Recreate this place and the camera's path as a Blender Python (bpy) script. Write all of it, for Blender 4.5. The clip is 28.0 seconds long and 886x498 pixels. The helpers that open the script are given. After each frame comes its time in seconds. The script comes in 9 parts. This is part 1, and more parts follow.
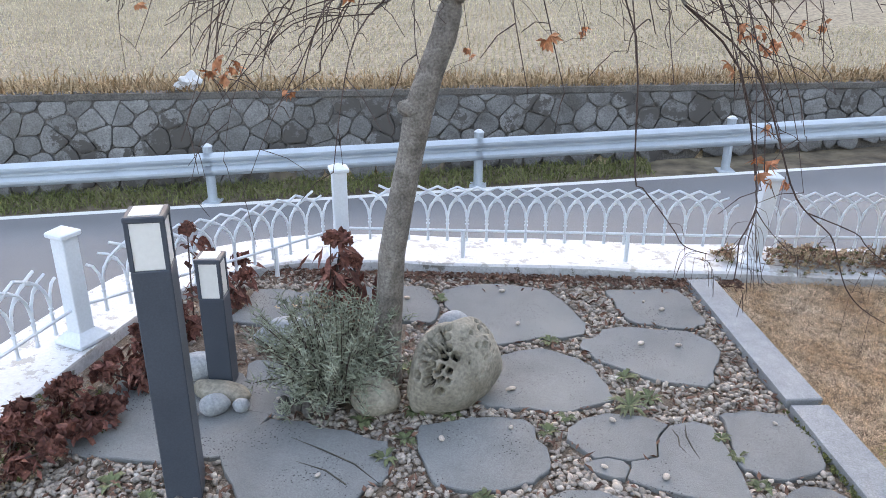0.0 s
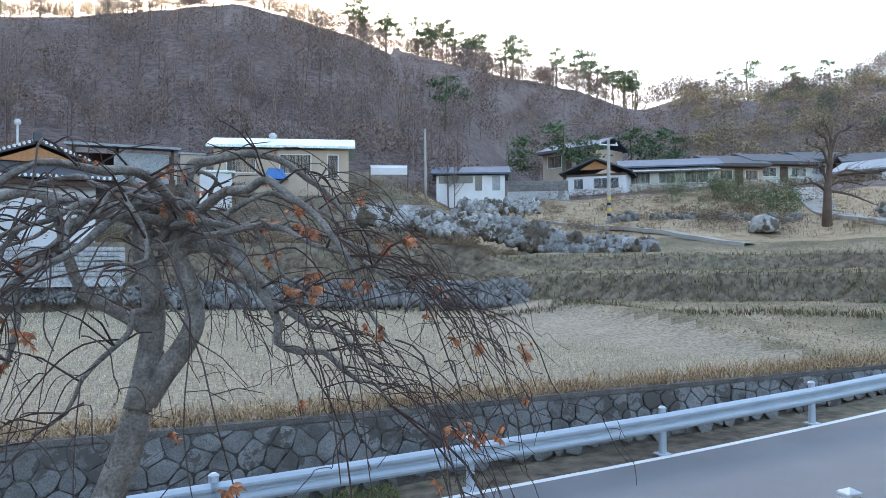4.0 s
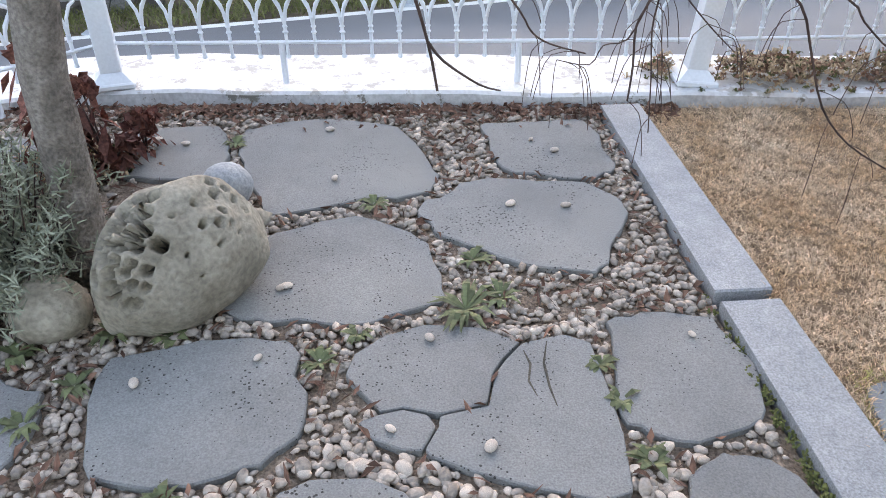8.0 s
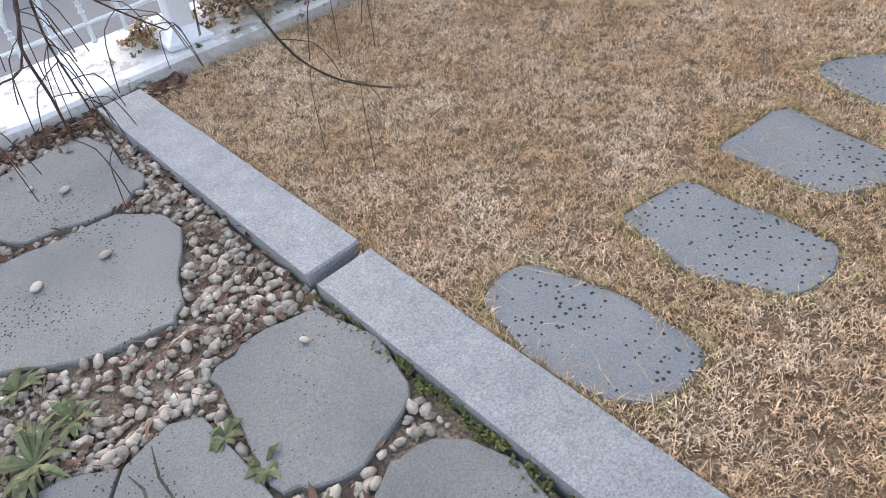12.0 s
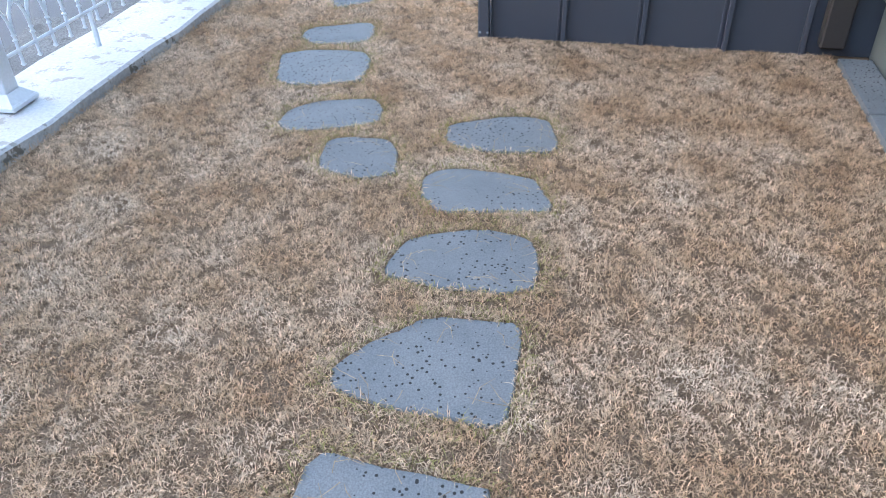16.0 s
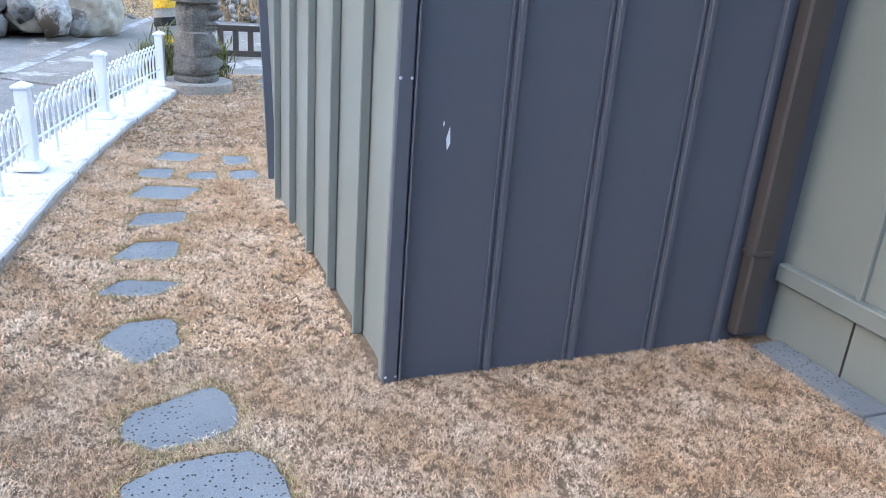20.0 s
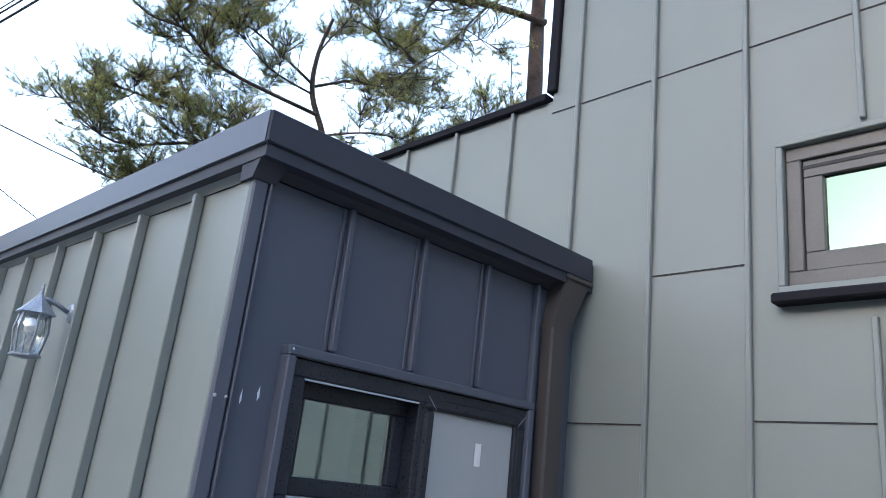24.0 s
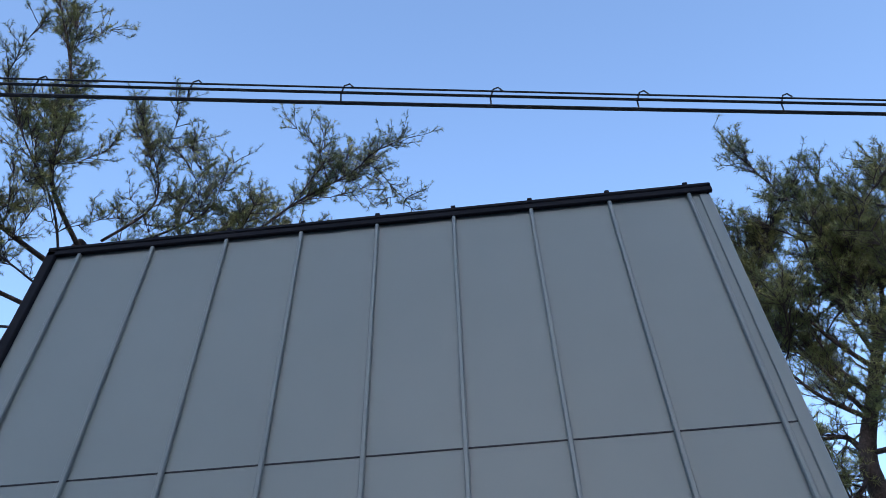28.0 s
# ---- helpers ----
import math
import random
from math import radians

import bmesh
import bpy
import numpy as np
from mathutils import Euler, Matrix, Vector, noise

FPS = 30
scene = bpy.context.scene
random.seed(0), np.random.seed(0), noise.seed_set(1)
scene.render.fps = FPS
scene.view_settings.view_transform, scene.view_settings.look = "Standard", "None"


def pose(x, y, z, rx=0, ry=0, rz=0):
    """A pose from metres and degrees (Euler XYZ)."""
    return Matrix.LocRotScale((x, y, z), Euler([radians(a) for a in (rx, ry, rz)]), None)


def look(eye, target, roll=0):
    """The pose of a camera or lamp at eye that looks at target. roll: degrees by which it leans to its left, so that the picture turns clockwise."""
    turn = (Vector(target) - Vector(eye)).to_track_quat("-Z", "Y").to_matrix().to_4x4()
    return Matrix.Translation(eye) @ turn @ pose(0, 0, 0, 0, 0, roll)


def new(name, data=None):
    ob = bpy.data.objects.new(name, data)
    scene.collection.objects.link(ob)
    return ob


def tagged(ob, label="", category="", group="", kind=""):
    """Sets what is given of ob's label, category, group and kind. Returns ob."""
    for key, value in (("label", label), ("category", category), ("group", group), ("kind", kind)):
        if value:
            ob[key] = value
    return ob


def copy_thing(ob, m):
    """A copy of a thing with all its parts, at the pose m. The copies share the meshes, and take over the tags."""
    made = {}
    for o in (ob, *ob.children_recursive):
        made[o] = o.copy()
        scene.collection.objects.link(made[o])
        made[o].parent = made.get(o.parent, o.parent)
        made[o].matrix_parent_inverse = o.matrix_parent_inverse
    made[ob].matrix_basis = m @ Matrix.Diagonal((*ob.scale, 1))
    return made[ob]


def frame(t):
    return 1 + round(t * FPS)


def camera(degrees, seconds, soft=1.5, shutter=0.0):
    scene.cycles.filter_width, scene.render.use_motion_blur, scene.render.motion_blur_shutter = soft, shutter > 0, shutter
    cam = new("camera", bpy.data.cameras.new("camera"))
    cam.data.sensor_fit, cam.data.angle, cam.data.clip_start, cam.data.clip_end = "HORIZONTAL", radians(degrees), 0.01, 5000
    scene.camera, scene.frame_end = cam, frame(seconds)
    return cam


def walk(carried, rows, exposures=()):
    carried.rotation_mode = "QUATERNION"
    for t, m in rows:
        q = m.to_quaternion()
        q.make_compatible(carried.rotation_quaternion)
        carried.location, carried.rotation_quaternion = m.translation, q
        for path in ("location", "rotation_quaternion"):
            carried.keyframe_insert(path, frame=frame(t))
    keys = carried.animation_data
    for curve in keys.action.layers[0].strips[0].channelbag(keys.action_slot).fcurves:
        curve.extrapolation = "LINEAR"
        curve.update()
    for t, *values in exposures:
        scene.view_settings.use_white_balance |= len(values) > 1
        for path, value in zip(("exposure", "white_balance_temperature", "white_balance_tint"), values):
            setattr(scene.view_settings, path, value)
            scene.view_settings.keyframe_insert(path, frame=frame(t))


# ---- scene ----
cam = camera(61.0, 28.0, soft=0.5)
PATH = [
    (0, (-1.255, -2.654, 1.714), (-1.355, -0.797, 0.977), 0.3),
    (0.5, (-1.245, -2.703, 1.811), (-1.385, -0.779, 1.283), -0.2),
    (1, (-1.248, -2.743, 1.901), (-1.407, -0.768, 1.629), -0.4),
    (1.5, (-1.282, -2.854, 2.007), (-1.453, -0.861, 1.976), -0.6),
    (2, (-1.288, -2.833, 2.083), (-1.478, -0.847, 2.221), -0.3),
    (2.5, (-1.283, -2.696, 2.134), (-1.475, -0.717, 2.351), 0.3),
    (3, (-1.251, -2.557, 2.127), (-1.332, -0.574, 2.377), 0.3),
    (3.5, (-1.213, -2.458, 2.077), (-1.025, -0.479, 2.291), -0.4),
    (4, (-1.093, -2.401, 1.985), (-0.552, -0.477, 2.044), -0.3),
    (4.5, (-0.961, -2.405, 1.843), (-0.119, -0.592, 1.762), 0.2),
    (6.5, (-0.643, -1.793, 1.296), (0.213, -0.133, 0.579), -0.8),
    (7, (-0.625, -1.651, 1.243), (-0.025, 0.016, 0.314), 1.9),
    (7.5, (-0.638, -1.547, 1.202), (-0.347, 0.123, 0.140), 1.3),
    (8, (-0.657, -1.517, 1.196), (-0.699, 0.143, 0.082), -0.7),
    (8.5, (-0.676, -1.510, 1.192), (-0.921, 0.106, 0.040), -1.3),
    (9, (-0.688, -1.513, 1.192), (-0.970, 0.083, 0.020), -0.9),
    (9.5, (-0.697, -1.514, 1.195), (-0.980, 0.066, 0.003), -0.7),
    (10, (-0.717, -1.494, 1.192), (-0.968, 0.057, -0.045), -1.6),
    (10.5, (-0.713, -1.470, 1.190), (-0.788, 0.079, -0.072), -3.2),
    (11, (-0.650, -1.427, 1.187), (-0.496, 0.115, -0.077), -4.9),
    (11.5, (-0.520, -1.317, 1.164), (-0.039, 0.140, -0.120), -5.9),
    (12, (-0.378, -1.215, 1.148), (0.388, 0.075, -0.174), -10.2),
    (12.5, (-0.306, -1.184, 1.151), (0.641, -0.059, -0.204), -11.1),
    (13, (-0.303, -1.147, 1.179), (0.816, -0.247, -0.213), -11.2),
    (13.5, (-0.317, -1.111, 1.210), (0.949, -0.343, -0.134), -10.0),
    (15.5, (0.073, -0.961, 1.299), (1.661, -0.610, 0.134), -1.5),
    (16, (0.257, -0.831, 1.318), (1.845, -0.471, 0.156), -1.4),
    (16.5, (0.460, -0.741, 1.313), (2.080, -0.365, 0.203), -0.4),
    (17, (0.665, -0.648, 1.323), (2.300, -0.272, 0.232), 0.4),
    (17.5, (0.767, -0.490, 1.340), (2.439, -0.177, 0.288), 0.6),
    (18, (0.896, -0.271, 1.377), (2.612, -0.082, 0.366), 0.2),
    (18.5, (1.077, -0.086, 1.381), (2.855, -0.051, 0.466), 2.2),
    (19, (1.311, 0.099, 1.412), (3.111, -0.148, 0.576), 4.6),
    (19.5, (1.443, 0.309, 1.423), (3.204, -0.241, 0.649), 5.5),
    (20, (1.549, 0.497, 1.460), (3.287, -0.194, 0.753), 4.4),
    (20.5, (1.680, 0.618, 1.486), (3.445, -0.090, 0.869), 2.9),
    (22.5, (1.771, 0.846, 1.731), (3.514, -0.130, 1.627), 2.2),
    (23, (1.731, 0.882, 1.771), (3.431, -0.164, 1.904), 2.7),
    (23.5, (1.709, 0.903, 1.816), (3.294, -0.263, 2.173), 4.7),
    (24, (1.699, 0.880, 1.864), (3.105, -0.412, 2.461), 6.6),
    (24.5, (1.660, 0.890, 1.914), (2.864, -0.427, 2.817), 6.8),
    (25, (1.586, 0.904, 1.990), (2.630, -0.380, 3.112), 6.1),
    (25.5, (1.554, 0.934, 2.031), (2.413, -0.302, 3.347), 4.4),
    (26, (1.552, 0.963, 2.056), (2.224, -0.254, 3.494), 3.7),
    (26.5, (1.517, 0.966, 2.063), (2.021, -0.277, 3.546), 2.6),
    (27, (1.469, 0.947, 2.057), (1.791, -0.339, 3.555), -0.7),
    (27.5, (1.442, 0.912, 2.061), (1.659, -0.400, 3.555), -1.1),
    (28, (1.454, 0.863, 2.038), (1.567, -0.485, 3.512), -2.0),
]
walk(cam, [(t, look(eye, aim, lean)) for t, eye, aim, lean in PATH],
     exposures=[(0.0, 3.1, 8500, 22), (1.0, 3.25, 8450, 27), (2.0, 3.18, 7900, 25), (3.0, 2.68, 7400, 20), (4.0, 2.68, 7000, 15), (7.0, 3.08, 8150, 21), (9.0, 3.2, 8950, 23), (11.0, 3.22, 8850, 22), (13.0, 3.05, 8700, 21), (16.0, 3.28, 7050, 15), (18.0, 3.35, 7000, 17), (20.0, 3.52, 7000, 17), (22.5, 3.6, 7300, 18), (24.0, 2.98, 6750, 17), (25.0, 2.42, 6750, 20), (26.0, 1.93, 6050, 20), (28.0, 1.68, 5600, 16)])

# ---- light: low sun behind the wooded hill, clear bright sky ----
SUN_EL, SUN_AZ = 13.0, -4.0          # degrees; azimuth from +y towards +x
world = bpy.data.worlds.new("sky")
scene.world = world
world.use_nodes = True
wn = world.node_tree.nodes
sky = wn.new("ShaderNodeTexSky")
sky.sky_type = "NISHITA"
sky.sun_disc = False
sky.sun_elevation, sky.sun_rotation = radians(SUN_EL), radians(SUN_AZ)
sky.air_density, sky.dust_density, sky.ozone_density = 1.0, 1.2, 1.0
world.node_tree.links.new(sky.outputs[0], wn["Background"].inputs[0])
wn["Background"].inputs[1].default_value = 0.15
sun_data = bpy.data.lights.new("sun", "SUN")
sun_data.energy, sun_data.angle, sun_data.color = 2.0, radians(3.0), (1.0, 0.86, 0.68)
sun = new("sun", sun_data)
sun.matrix_world = look((0, 0, 60), (-math.sin(radians(SUN_AZ)) * 50, -math.cos(radians(SUN_AZ)) * 50, 60 - 50 * math.tan(radians(SUN_EL))))

# ---- materials ----


def mat(name, cols, rough=0.8, s1=3.0, s2=45.0, bump=0.2, metal=0.0, rnd=0.0, grain=0.35, spec=0.4, stretch=(1, 1, 1), depth=0.01, patch=None, pits=None):
    """A surface: colour ramp over a coarse noise, fine grain, relief; rnd varies each object; patch: (colour, scale, share) of worn areas; pits: (colour, scale, size, share left smooth), in clusters."""
    m = bpy.data.materials.new(name)
    m.use_nodes = True
    nt = m.node_tree
    nd, ln = nt.nodes, nt.links.new
    bs = nd["Principled BSDF"]
    tc = nd.new("ShaderNodeTexCoord")
    mp = nd.new("ShaderNodeMapping")
    mp.inputs["Scale"].default_value = stretch
    ln(tc.outputs["Object"], mp.inputs[0])
    at = mp.outputs[0]
    n1 = nd.new("ShaderNodeTexNoise")
    n1.inputs["Scale"].default_value, n1.inputs["Detail"].default_value, n1.inputs["Roughness"].default_value = s1, 5, 0.6
    ln(at, n1.inputs["Vector"])
    rp = nd.new("ShaderNodeValToRGB")
    el = rp.color_ramp.elements
    el[0].position, el[1].position = 0.3, 0.7
    el[0].color, el[1].color = (*cols[0], 1), (*cols[-1], 1)
    for i, c in enumerate(cols[1:-1]):
        e = el.new(0.3 + 0.4 * (i + 1) / (len(cols) - 1))
        e.color = (*c, 1)
    ln(n1.outputs["Fac"], rp.inputs[0])
    n2 = nd.new("ShaderNodeTexNoise")
    n2.inputs["Scale"].default_value, n2.inputs["Detail"].default_value = s2, 3
    ln(at, n2.inputs["Vector"])
    mr = nd.new("ShaderNodeMapRange")
    mr.inputs["From Min"].default_value, mr.inputs["From Max"].default_value = 0.3, 0.7
    mr.inputs["To Min"].default_value, mr.inputs["To Max"].default_value = 1 - grain, 1 + grain
    ln(n2.outputs["Fac"], mr.inputs["Value"])
    mx = nd.new("ShaderNodeMix")
    mx.data_type, mx.blend_type = "RGBA", "MULTIPLY"
    mx.inputs["Factor"].default_value = 1.0
    ln(rp.outputs[0], mx.inputs["A"])
    ln(mr.outputs[0], mx.inputs["B"])
    col = mx.outputs["Result"]
    if rnd:
        oi = nd.new("ShaderNodeObjectInfo")
        ge = nd.new("ShaderNodeNewGeometry")
        ad = nd.new("ShaderNodeMath")
        ad.operation = "ADD"
        ln(oi.outputs["Random"], ad.inputs[0])
        ln(ge.outputs["Random Per Island"], ad.inputs[1])
        r2 = nd.new("ShaderNodeMapRange")
        r2.inputs["From Min"].default_value, r2.inputs["From Max"].default_value = 0.2, 1.8
        r2.inputs["To Min"].default_value, r2.inputs["To Max"].default_value = 1 - rnd, 1 + rnd
        ln(ad.outputs[0], r2.inputs["Value"])
        m2 = nd.new("ShaderNodeMix")
        m2.data_type, m2.blend_type = "RGBA", "MULTIPLY"
        m2.inputs["Factor"].default_value = 1.0
        ln(col, m2.inputs["A"])
        ln(r2.outputs[0], m2.inputs["B"])
        col = m2.outputs["Result"]
    if patch:
        n3 = nd.new("ShaderNodeTexNoise")
        n3.inputs["Scale"].default_value, n3.inputs["Detail"].default_value, n3.inputs["Roughness"].default_value = patch[1], 8, 0.7
        ln(at, n3.inputs["Vector"])
        r3 = nd.new("ShaderNodeMapRange")
        r3.inputs["From Min"].default_value, r3.inputs["From Max"].default_value = patch[2], patch[2] + 0.03
        ln(n3.outputs["Fac"], r3.inputs["Value"])
        m3 = nd.new("ShaderNodeMix")
        m3.data_type = "RGBA"
        ln(r3.outputs[0], m3.inputs["Factor"])
        ln(col, m3.inputs["A"])
        m3.inputs["B"].default_value = (*patch[0], 1)
        col = m3.outputs["Result"]
    if pits:
        vo = nd.new("ShaderNodeTexVoronoi")
        vo.inputs["Scale"].default_value = pits[1]
        ln(at, vo.inputs["Vector"])
        n4 = nd.new("ShaderNodeTexNoise")
        n4.inputs["Scale"].default_value = pits[1] * 0.055
        ln(at, n4.inputs["Vector"])
        sb = nd.new("ShaderNodeMapRange")
        sb.inputs["From Min"].default_value, sb.inputs["From Max"].default_value = pits[3], pits[3] + 0.22
        sb.inputs["To Min"].default_value, sb.inputs["To Max"].default_value = pits[2] * 0.3, pits[2] * 2.0
        ln(n4.outputs["Fac"], sb.inputs["Value"])
        ls = nd.new("ShaderNodeMath")
        ls.operation = "LESS_THAN"
        ln(vo.outputs["Distance"], ls.inputs[0])
        ln(sb.outputs[0], ls.inputs[1])
        m4 = nd.new("ShaderNodeMix")
        m4.data_type = "RGBA"
        ln(ls.outputs[0], m4.inputs["Factor"])
        ln(col, m4.inputs["A"])
        m4.inputs["B"].default_value = (*pits[0], 1)
        col = m4.outputs["Result"]
    ln(col, bs.inputs["Base Color"])
    rr = nd.new("ShaderNodeMapRange")
    rr.inputs["To Min"].default_value, rr.inputs["To Max"].default_value = max(0.05, rough - 0.1), min(1, rough + 0.1)
    ln(n2.outputs["Fac"], rr.inputs["Value"])
    ln(rr.outputs[0], bs.inputs["Roughness"])
    bs.inputs["Metallic"].default_value = metal
    bs.inputs["Specular IOR Level"].default_value = spec
    if bump:
        ad2 = nd.new("ShaderNodeMath")
        ad2.operation = "ADD"
        ln(n1.outputs["Fac"], ad2.inputs[0])
        ln(n2.outputs["Fac"], ad2.inputs[1])
        bp = nd.new("ShaderNodeBump")
        bp.inputs["Strength"].default_value, bp.inputs["Distance"].default_value = bump, depth
        ln(ad2.outputs[0], bp.inputs["Height"])
        ln(bp.outputs[0], bs.inputs["Normal"])
    return m


def glass_mat(name, tint=(0.8, 0.9, 0.88), rough=0.02, see=0.35):
    """Window glass: partly clear, partly mirror."""
    m = bpy.data.materials.new(name)
    m.use_nodes = True
    nd, ln = m.node_tree.nodes, m.node_tree.links.new
    gl = nd.new("ShaderNodeBsdfGlossy")
    gl.inputs["Color"].default_value, gl.inputs["Roughness"].default_value = (*tint, 1), rough
    tr = nd.new("ShaderNodeBsdfTransparent")
    tr.inputs["Color"].default_value = (*tint, 1)
    mx = nd.new("ShaderNodeMixShader")
    mx.inputs[0].default_value = see
    ln(gl.outputs[0], mx.inputs[1])
    ln(tr.outputs[0], mx.inputs[2])
    ln(mx.outputs[0], nd["Material Output"].inputs[0])
    return m


M_WHITE_CONC = mat("painted concrete", [(0.6, 0.61, 0.63), (0.68, 0.69, 0.705)], 0.75, 2.5, 60, 0.35, patch=((0.43, 0.42, 0.4), 12.0, 0.558), grain=0.08)
M_KERB_SIDE = mat("darker kerb side concrete", [(0.42, 0.43, 0.45), (0.6, 0.61, 0.63)], 0.85, 5, 60, 0.4, patch=((0.2, 0.19, 0.17), 6.0, 0.58), grain=0.15)
M_PAINT = mat("white enamel", [(0.68, 0.74, 0.8), (0.74, 0.79, 0.84)], 0.4, 6, 80, 0.05, grain=0.05, patch=((0.5, 0.52, 0.54), 9.0, 0.72))
M_GRANITE = mat("granite", [(0.215, 0.235, 0.255), (0.295, 0.315, 0.335)], 0.75, 14, 220, 0.25, grain=0.3, rnd=0.06)
M_BASALT = mat("basalt slab", [(0.15, 0.16, 0.163), (0.192, 0.2, 0.202), (0.228, 0.235, 0.234)], 0.85, 2.6, 230, 0.4, grain=0.22, rnd=0.1, pits=((0.045, 0.045, 0.045), 78, 0.12, 0.4), depth=0.005)
M_STEP = mat("basalt stepping stone", [(0.155, 0.178, 0.197), (0.2, 0.222, 0.24)], 0.8, 5, 220, 0.4, grain=0.2, rnd=0.12, pits=((0.03, 0.032, 0.034), 55, 0.115, 0.3), depth=0.005)
M_SOIL = mat("soil with litter", [(0.1, 0.072, 0.055), (0.2, 0.15, 0.115), (0.3, 0.24, 0.19)], 0.95, 12, 120, 0.8, grain=0.5)
M_THATCH = mat("turf thatch", [(0.135, 0.085, 0.053), (0.21, 0.14, 0.09), (0.29, 0.205, 0.14)], 0.95, 34, 190, 0.9, grain=0.6)
M_BLADE = mat("dry grass blade", [(0.44, 0.272, 0.162), (0.58, 0.4, 0.256), (0.66, 0.492, 0.352), (0.74, 0.6, 0.462)], 0.8, 3.4, 70, 0, rnd=0.4, grain=0.35)
M_BLADE_GREEN = mat("greenish grass blade", [(0.26, 0.24, 0.08), (0.4, 0.35, 0.14)], 0.8, 2, 30, 0, rnd=0.35, grain=0.2)
M_PEBBLE = mat("river pebble", [(0.22, 0.21, 0.2), (0.46, 0.38, 0.315), (0.35, 0.31, 0.28), (0.52, 0.44, 0.375), (0.62, 0.585, 0.535)], 0.75, 24, 120, 0.2, rnd=0.4, grain=0.2)
M_ROCK = mat("sandstone boulder", [(0.2, 0.18, 0.143), (0.3, 0.272, 0.222), (0.38, 0.348, 0.29)], 0.9, 6, 70, 0.5, grain=0.25)
M_ROCK_GREY = mat("grey stone", [(0.26, 0.28, 0.3), (0.42, 0.44, 0.45)], 0.8, 7, 90, 0.3, grain=0.2)
M_HOLE_SHADE_CRACK = mat("hole shade and crack line", [(0.045, 0.042, 0.036), (0.1, 0.09, 0.072)], 0.95, 20, 120, 0.4)
M_BARK = mat("grey maple bark", [(0.13, 0.115, 0.102), (0.215, 0.193, 0.172), (0.31, 0.285, 0.26)], 0.9, 14, 110, 0.7, grain=0.35)
M_TWIG = mat("dark red twig", [(0.05, 0.03, 0.027), (0.1, 0.066, 0.056)], 0.8, 5, 60, 0.1)
M_DEADLEAF = mat("withered orange leaf", [(0.36, 0.13, 0.065), (0.55, 0.25, 0.13)], 0.85, 9, 60, 0.1, rnd=0.4)
M_HYDRANGEA = mat("withered red flower", [(0.1, 0.034, 0.03), (0.25, 0.105, 0.08)], 0.9, 20, 80, 0.1, rnd=0.5)
M_LAVENDER = mat("grey green needle leaf", [(0.2, 0.23, 0.17), (0.36, 0.39, 0.3)], 0.85, 6, 60, 0, rnd=0.4)
M_WEED = mat("weed leaf", [(0.06, 0.08, 0.035), (0.14, 0.16, 0.08)], 0.7, 12, 60, 0.1, rnd=0.4)
M_MOSS = mat("moss and sedum", [(0.055, 0.07, 0.025), (0.13, 0.135, 0.045)], 0.9, 14, 90, 0.5, rnd=0.4)
M_BOLLARD = mat("dark grey powder coat", [(0.05, 0.063, 0.083), (0.068, 0.084, 0.108)], 0.45, 4, 200, 0.05, grain=0.1)
M_DIFFUSER = mat("white acrylic", [(0.75, 0.75, 0.73), (0.8, 0.8, 0.79)], 0.35, 3, 60, 0.02, grain=0.03)
M_CLAD = mat("grey metal cladding", [(0.184, 0.209, 0.198), (0.199, 0.224, 0.213)], 0.4, 1.2, 300, 0.03, grain=0.05, spec=0.35)
# navy tone with the annex front's dimmer light put into its colour
M_NAVY_SHADED = mat("shaded navy cladding", [(0.081, 0.092, 0.117), (0.091, 0.102, 0.128)], 0.42, 1.2, 300, 0.03, grain=0.06, spec=0.3)
M_CLAD_DARK = mat("dark metal trim", [(0.012, 0.012, 0.015), (0.018, 0.018, 0.022)], 0.75, 1.5, 300, 0.04, grain=0.06, spec=0.08)
M_GUTTER_SHADED = mat("shaded navy gutter", [(0.04, 0.044, 0.056), (0.05, 0.054, 0.067)], 0.55, 1.5, 300, 0.03, grain=0.06, spec=0.2)
M_PIPE = mat("brown painted pipe", [(0.058, 0.051, 0.049), (0.07, 0.062, 0.06)], 0.45, 2, 200, 0.05, grain=0.08)
M_FRAME = mat("black window frame", [(0.018, 0.02, 0.027), (0.03, 0.033, 0.042)], 0.3, 3, 120, 0.02, grain=0.08)
M_FRAME2 = mat("taupe window frame", [(0.09, 0.087, 0.08), (0.12, 0.115, 0.107)], 0.4, 3, 120, 0.02, grain=0.06)
M_ZINC = mat("cast lamp metal", [(0.22, 0.25, 0.29), (0.34, 0.38, 0.42)], 0.45, 20, 120, 0.2, metal=0.5, grain=0.2)
M_RUBBER = mat("black seal", [(0.012, 0.012, 0.014), (0.02, 0.02, 0.022)], 0.6, 5, 80, 0)
M_ROOM = mat("pale room wall", [(0.42, 0.5, 0.46), (0.5, 0.57, 0.53)], 0.8, 1, 40, 0.02, grain=0.04)
M_ASPHALT = mat("asphalt", [(0.16, 0.162, 0.168), (0.2, 0.202, 0.208)], 0.85, 0.35, 150, 0.3, grain=0.15)
M_LINE = mat("road paint", [(0.66, 0.66, 0.64), (0.75, 0.75, 0.73)], 0.7, 3, 80, 0.1, grain=0.1, patch=((0.3, 0.3, 0.3), 6, 0.66))
M_CONC = mat("weathered concrete", [(0.25, 0.235, 0.21), (0.35, 0.33, 0.3)], 0.9, 0.9, 40, 0.3, grain=0.2, patch=((0.22, 0.2, 0.18), 2.0, 0.62))
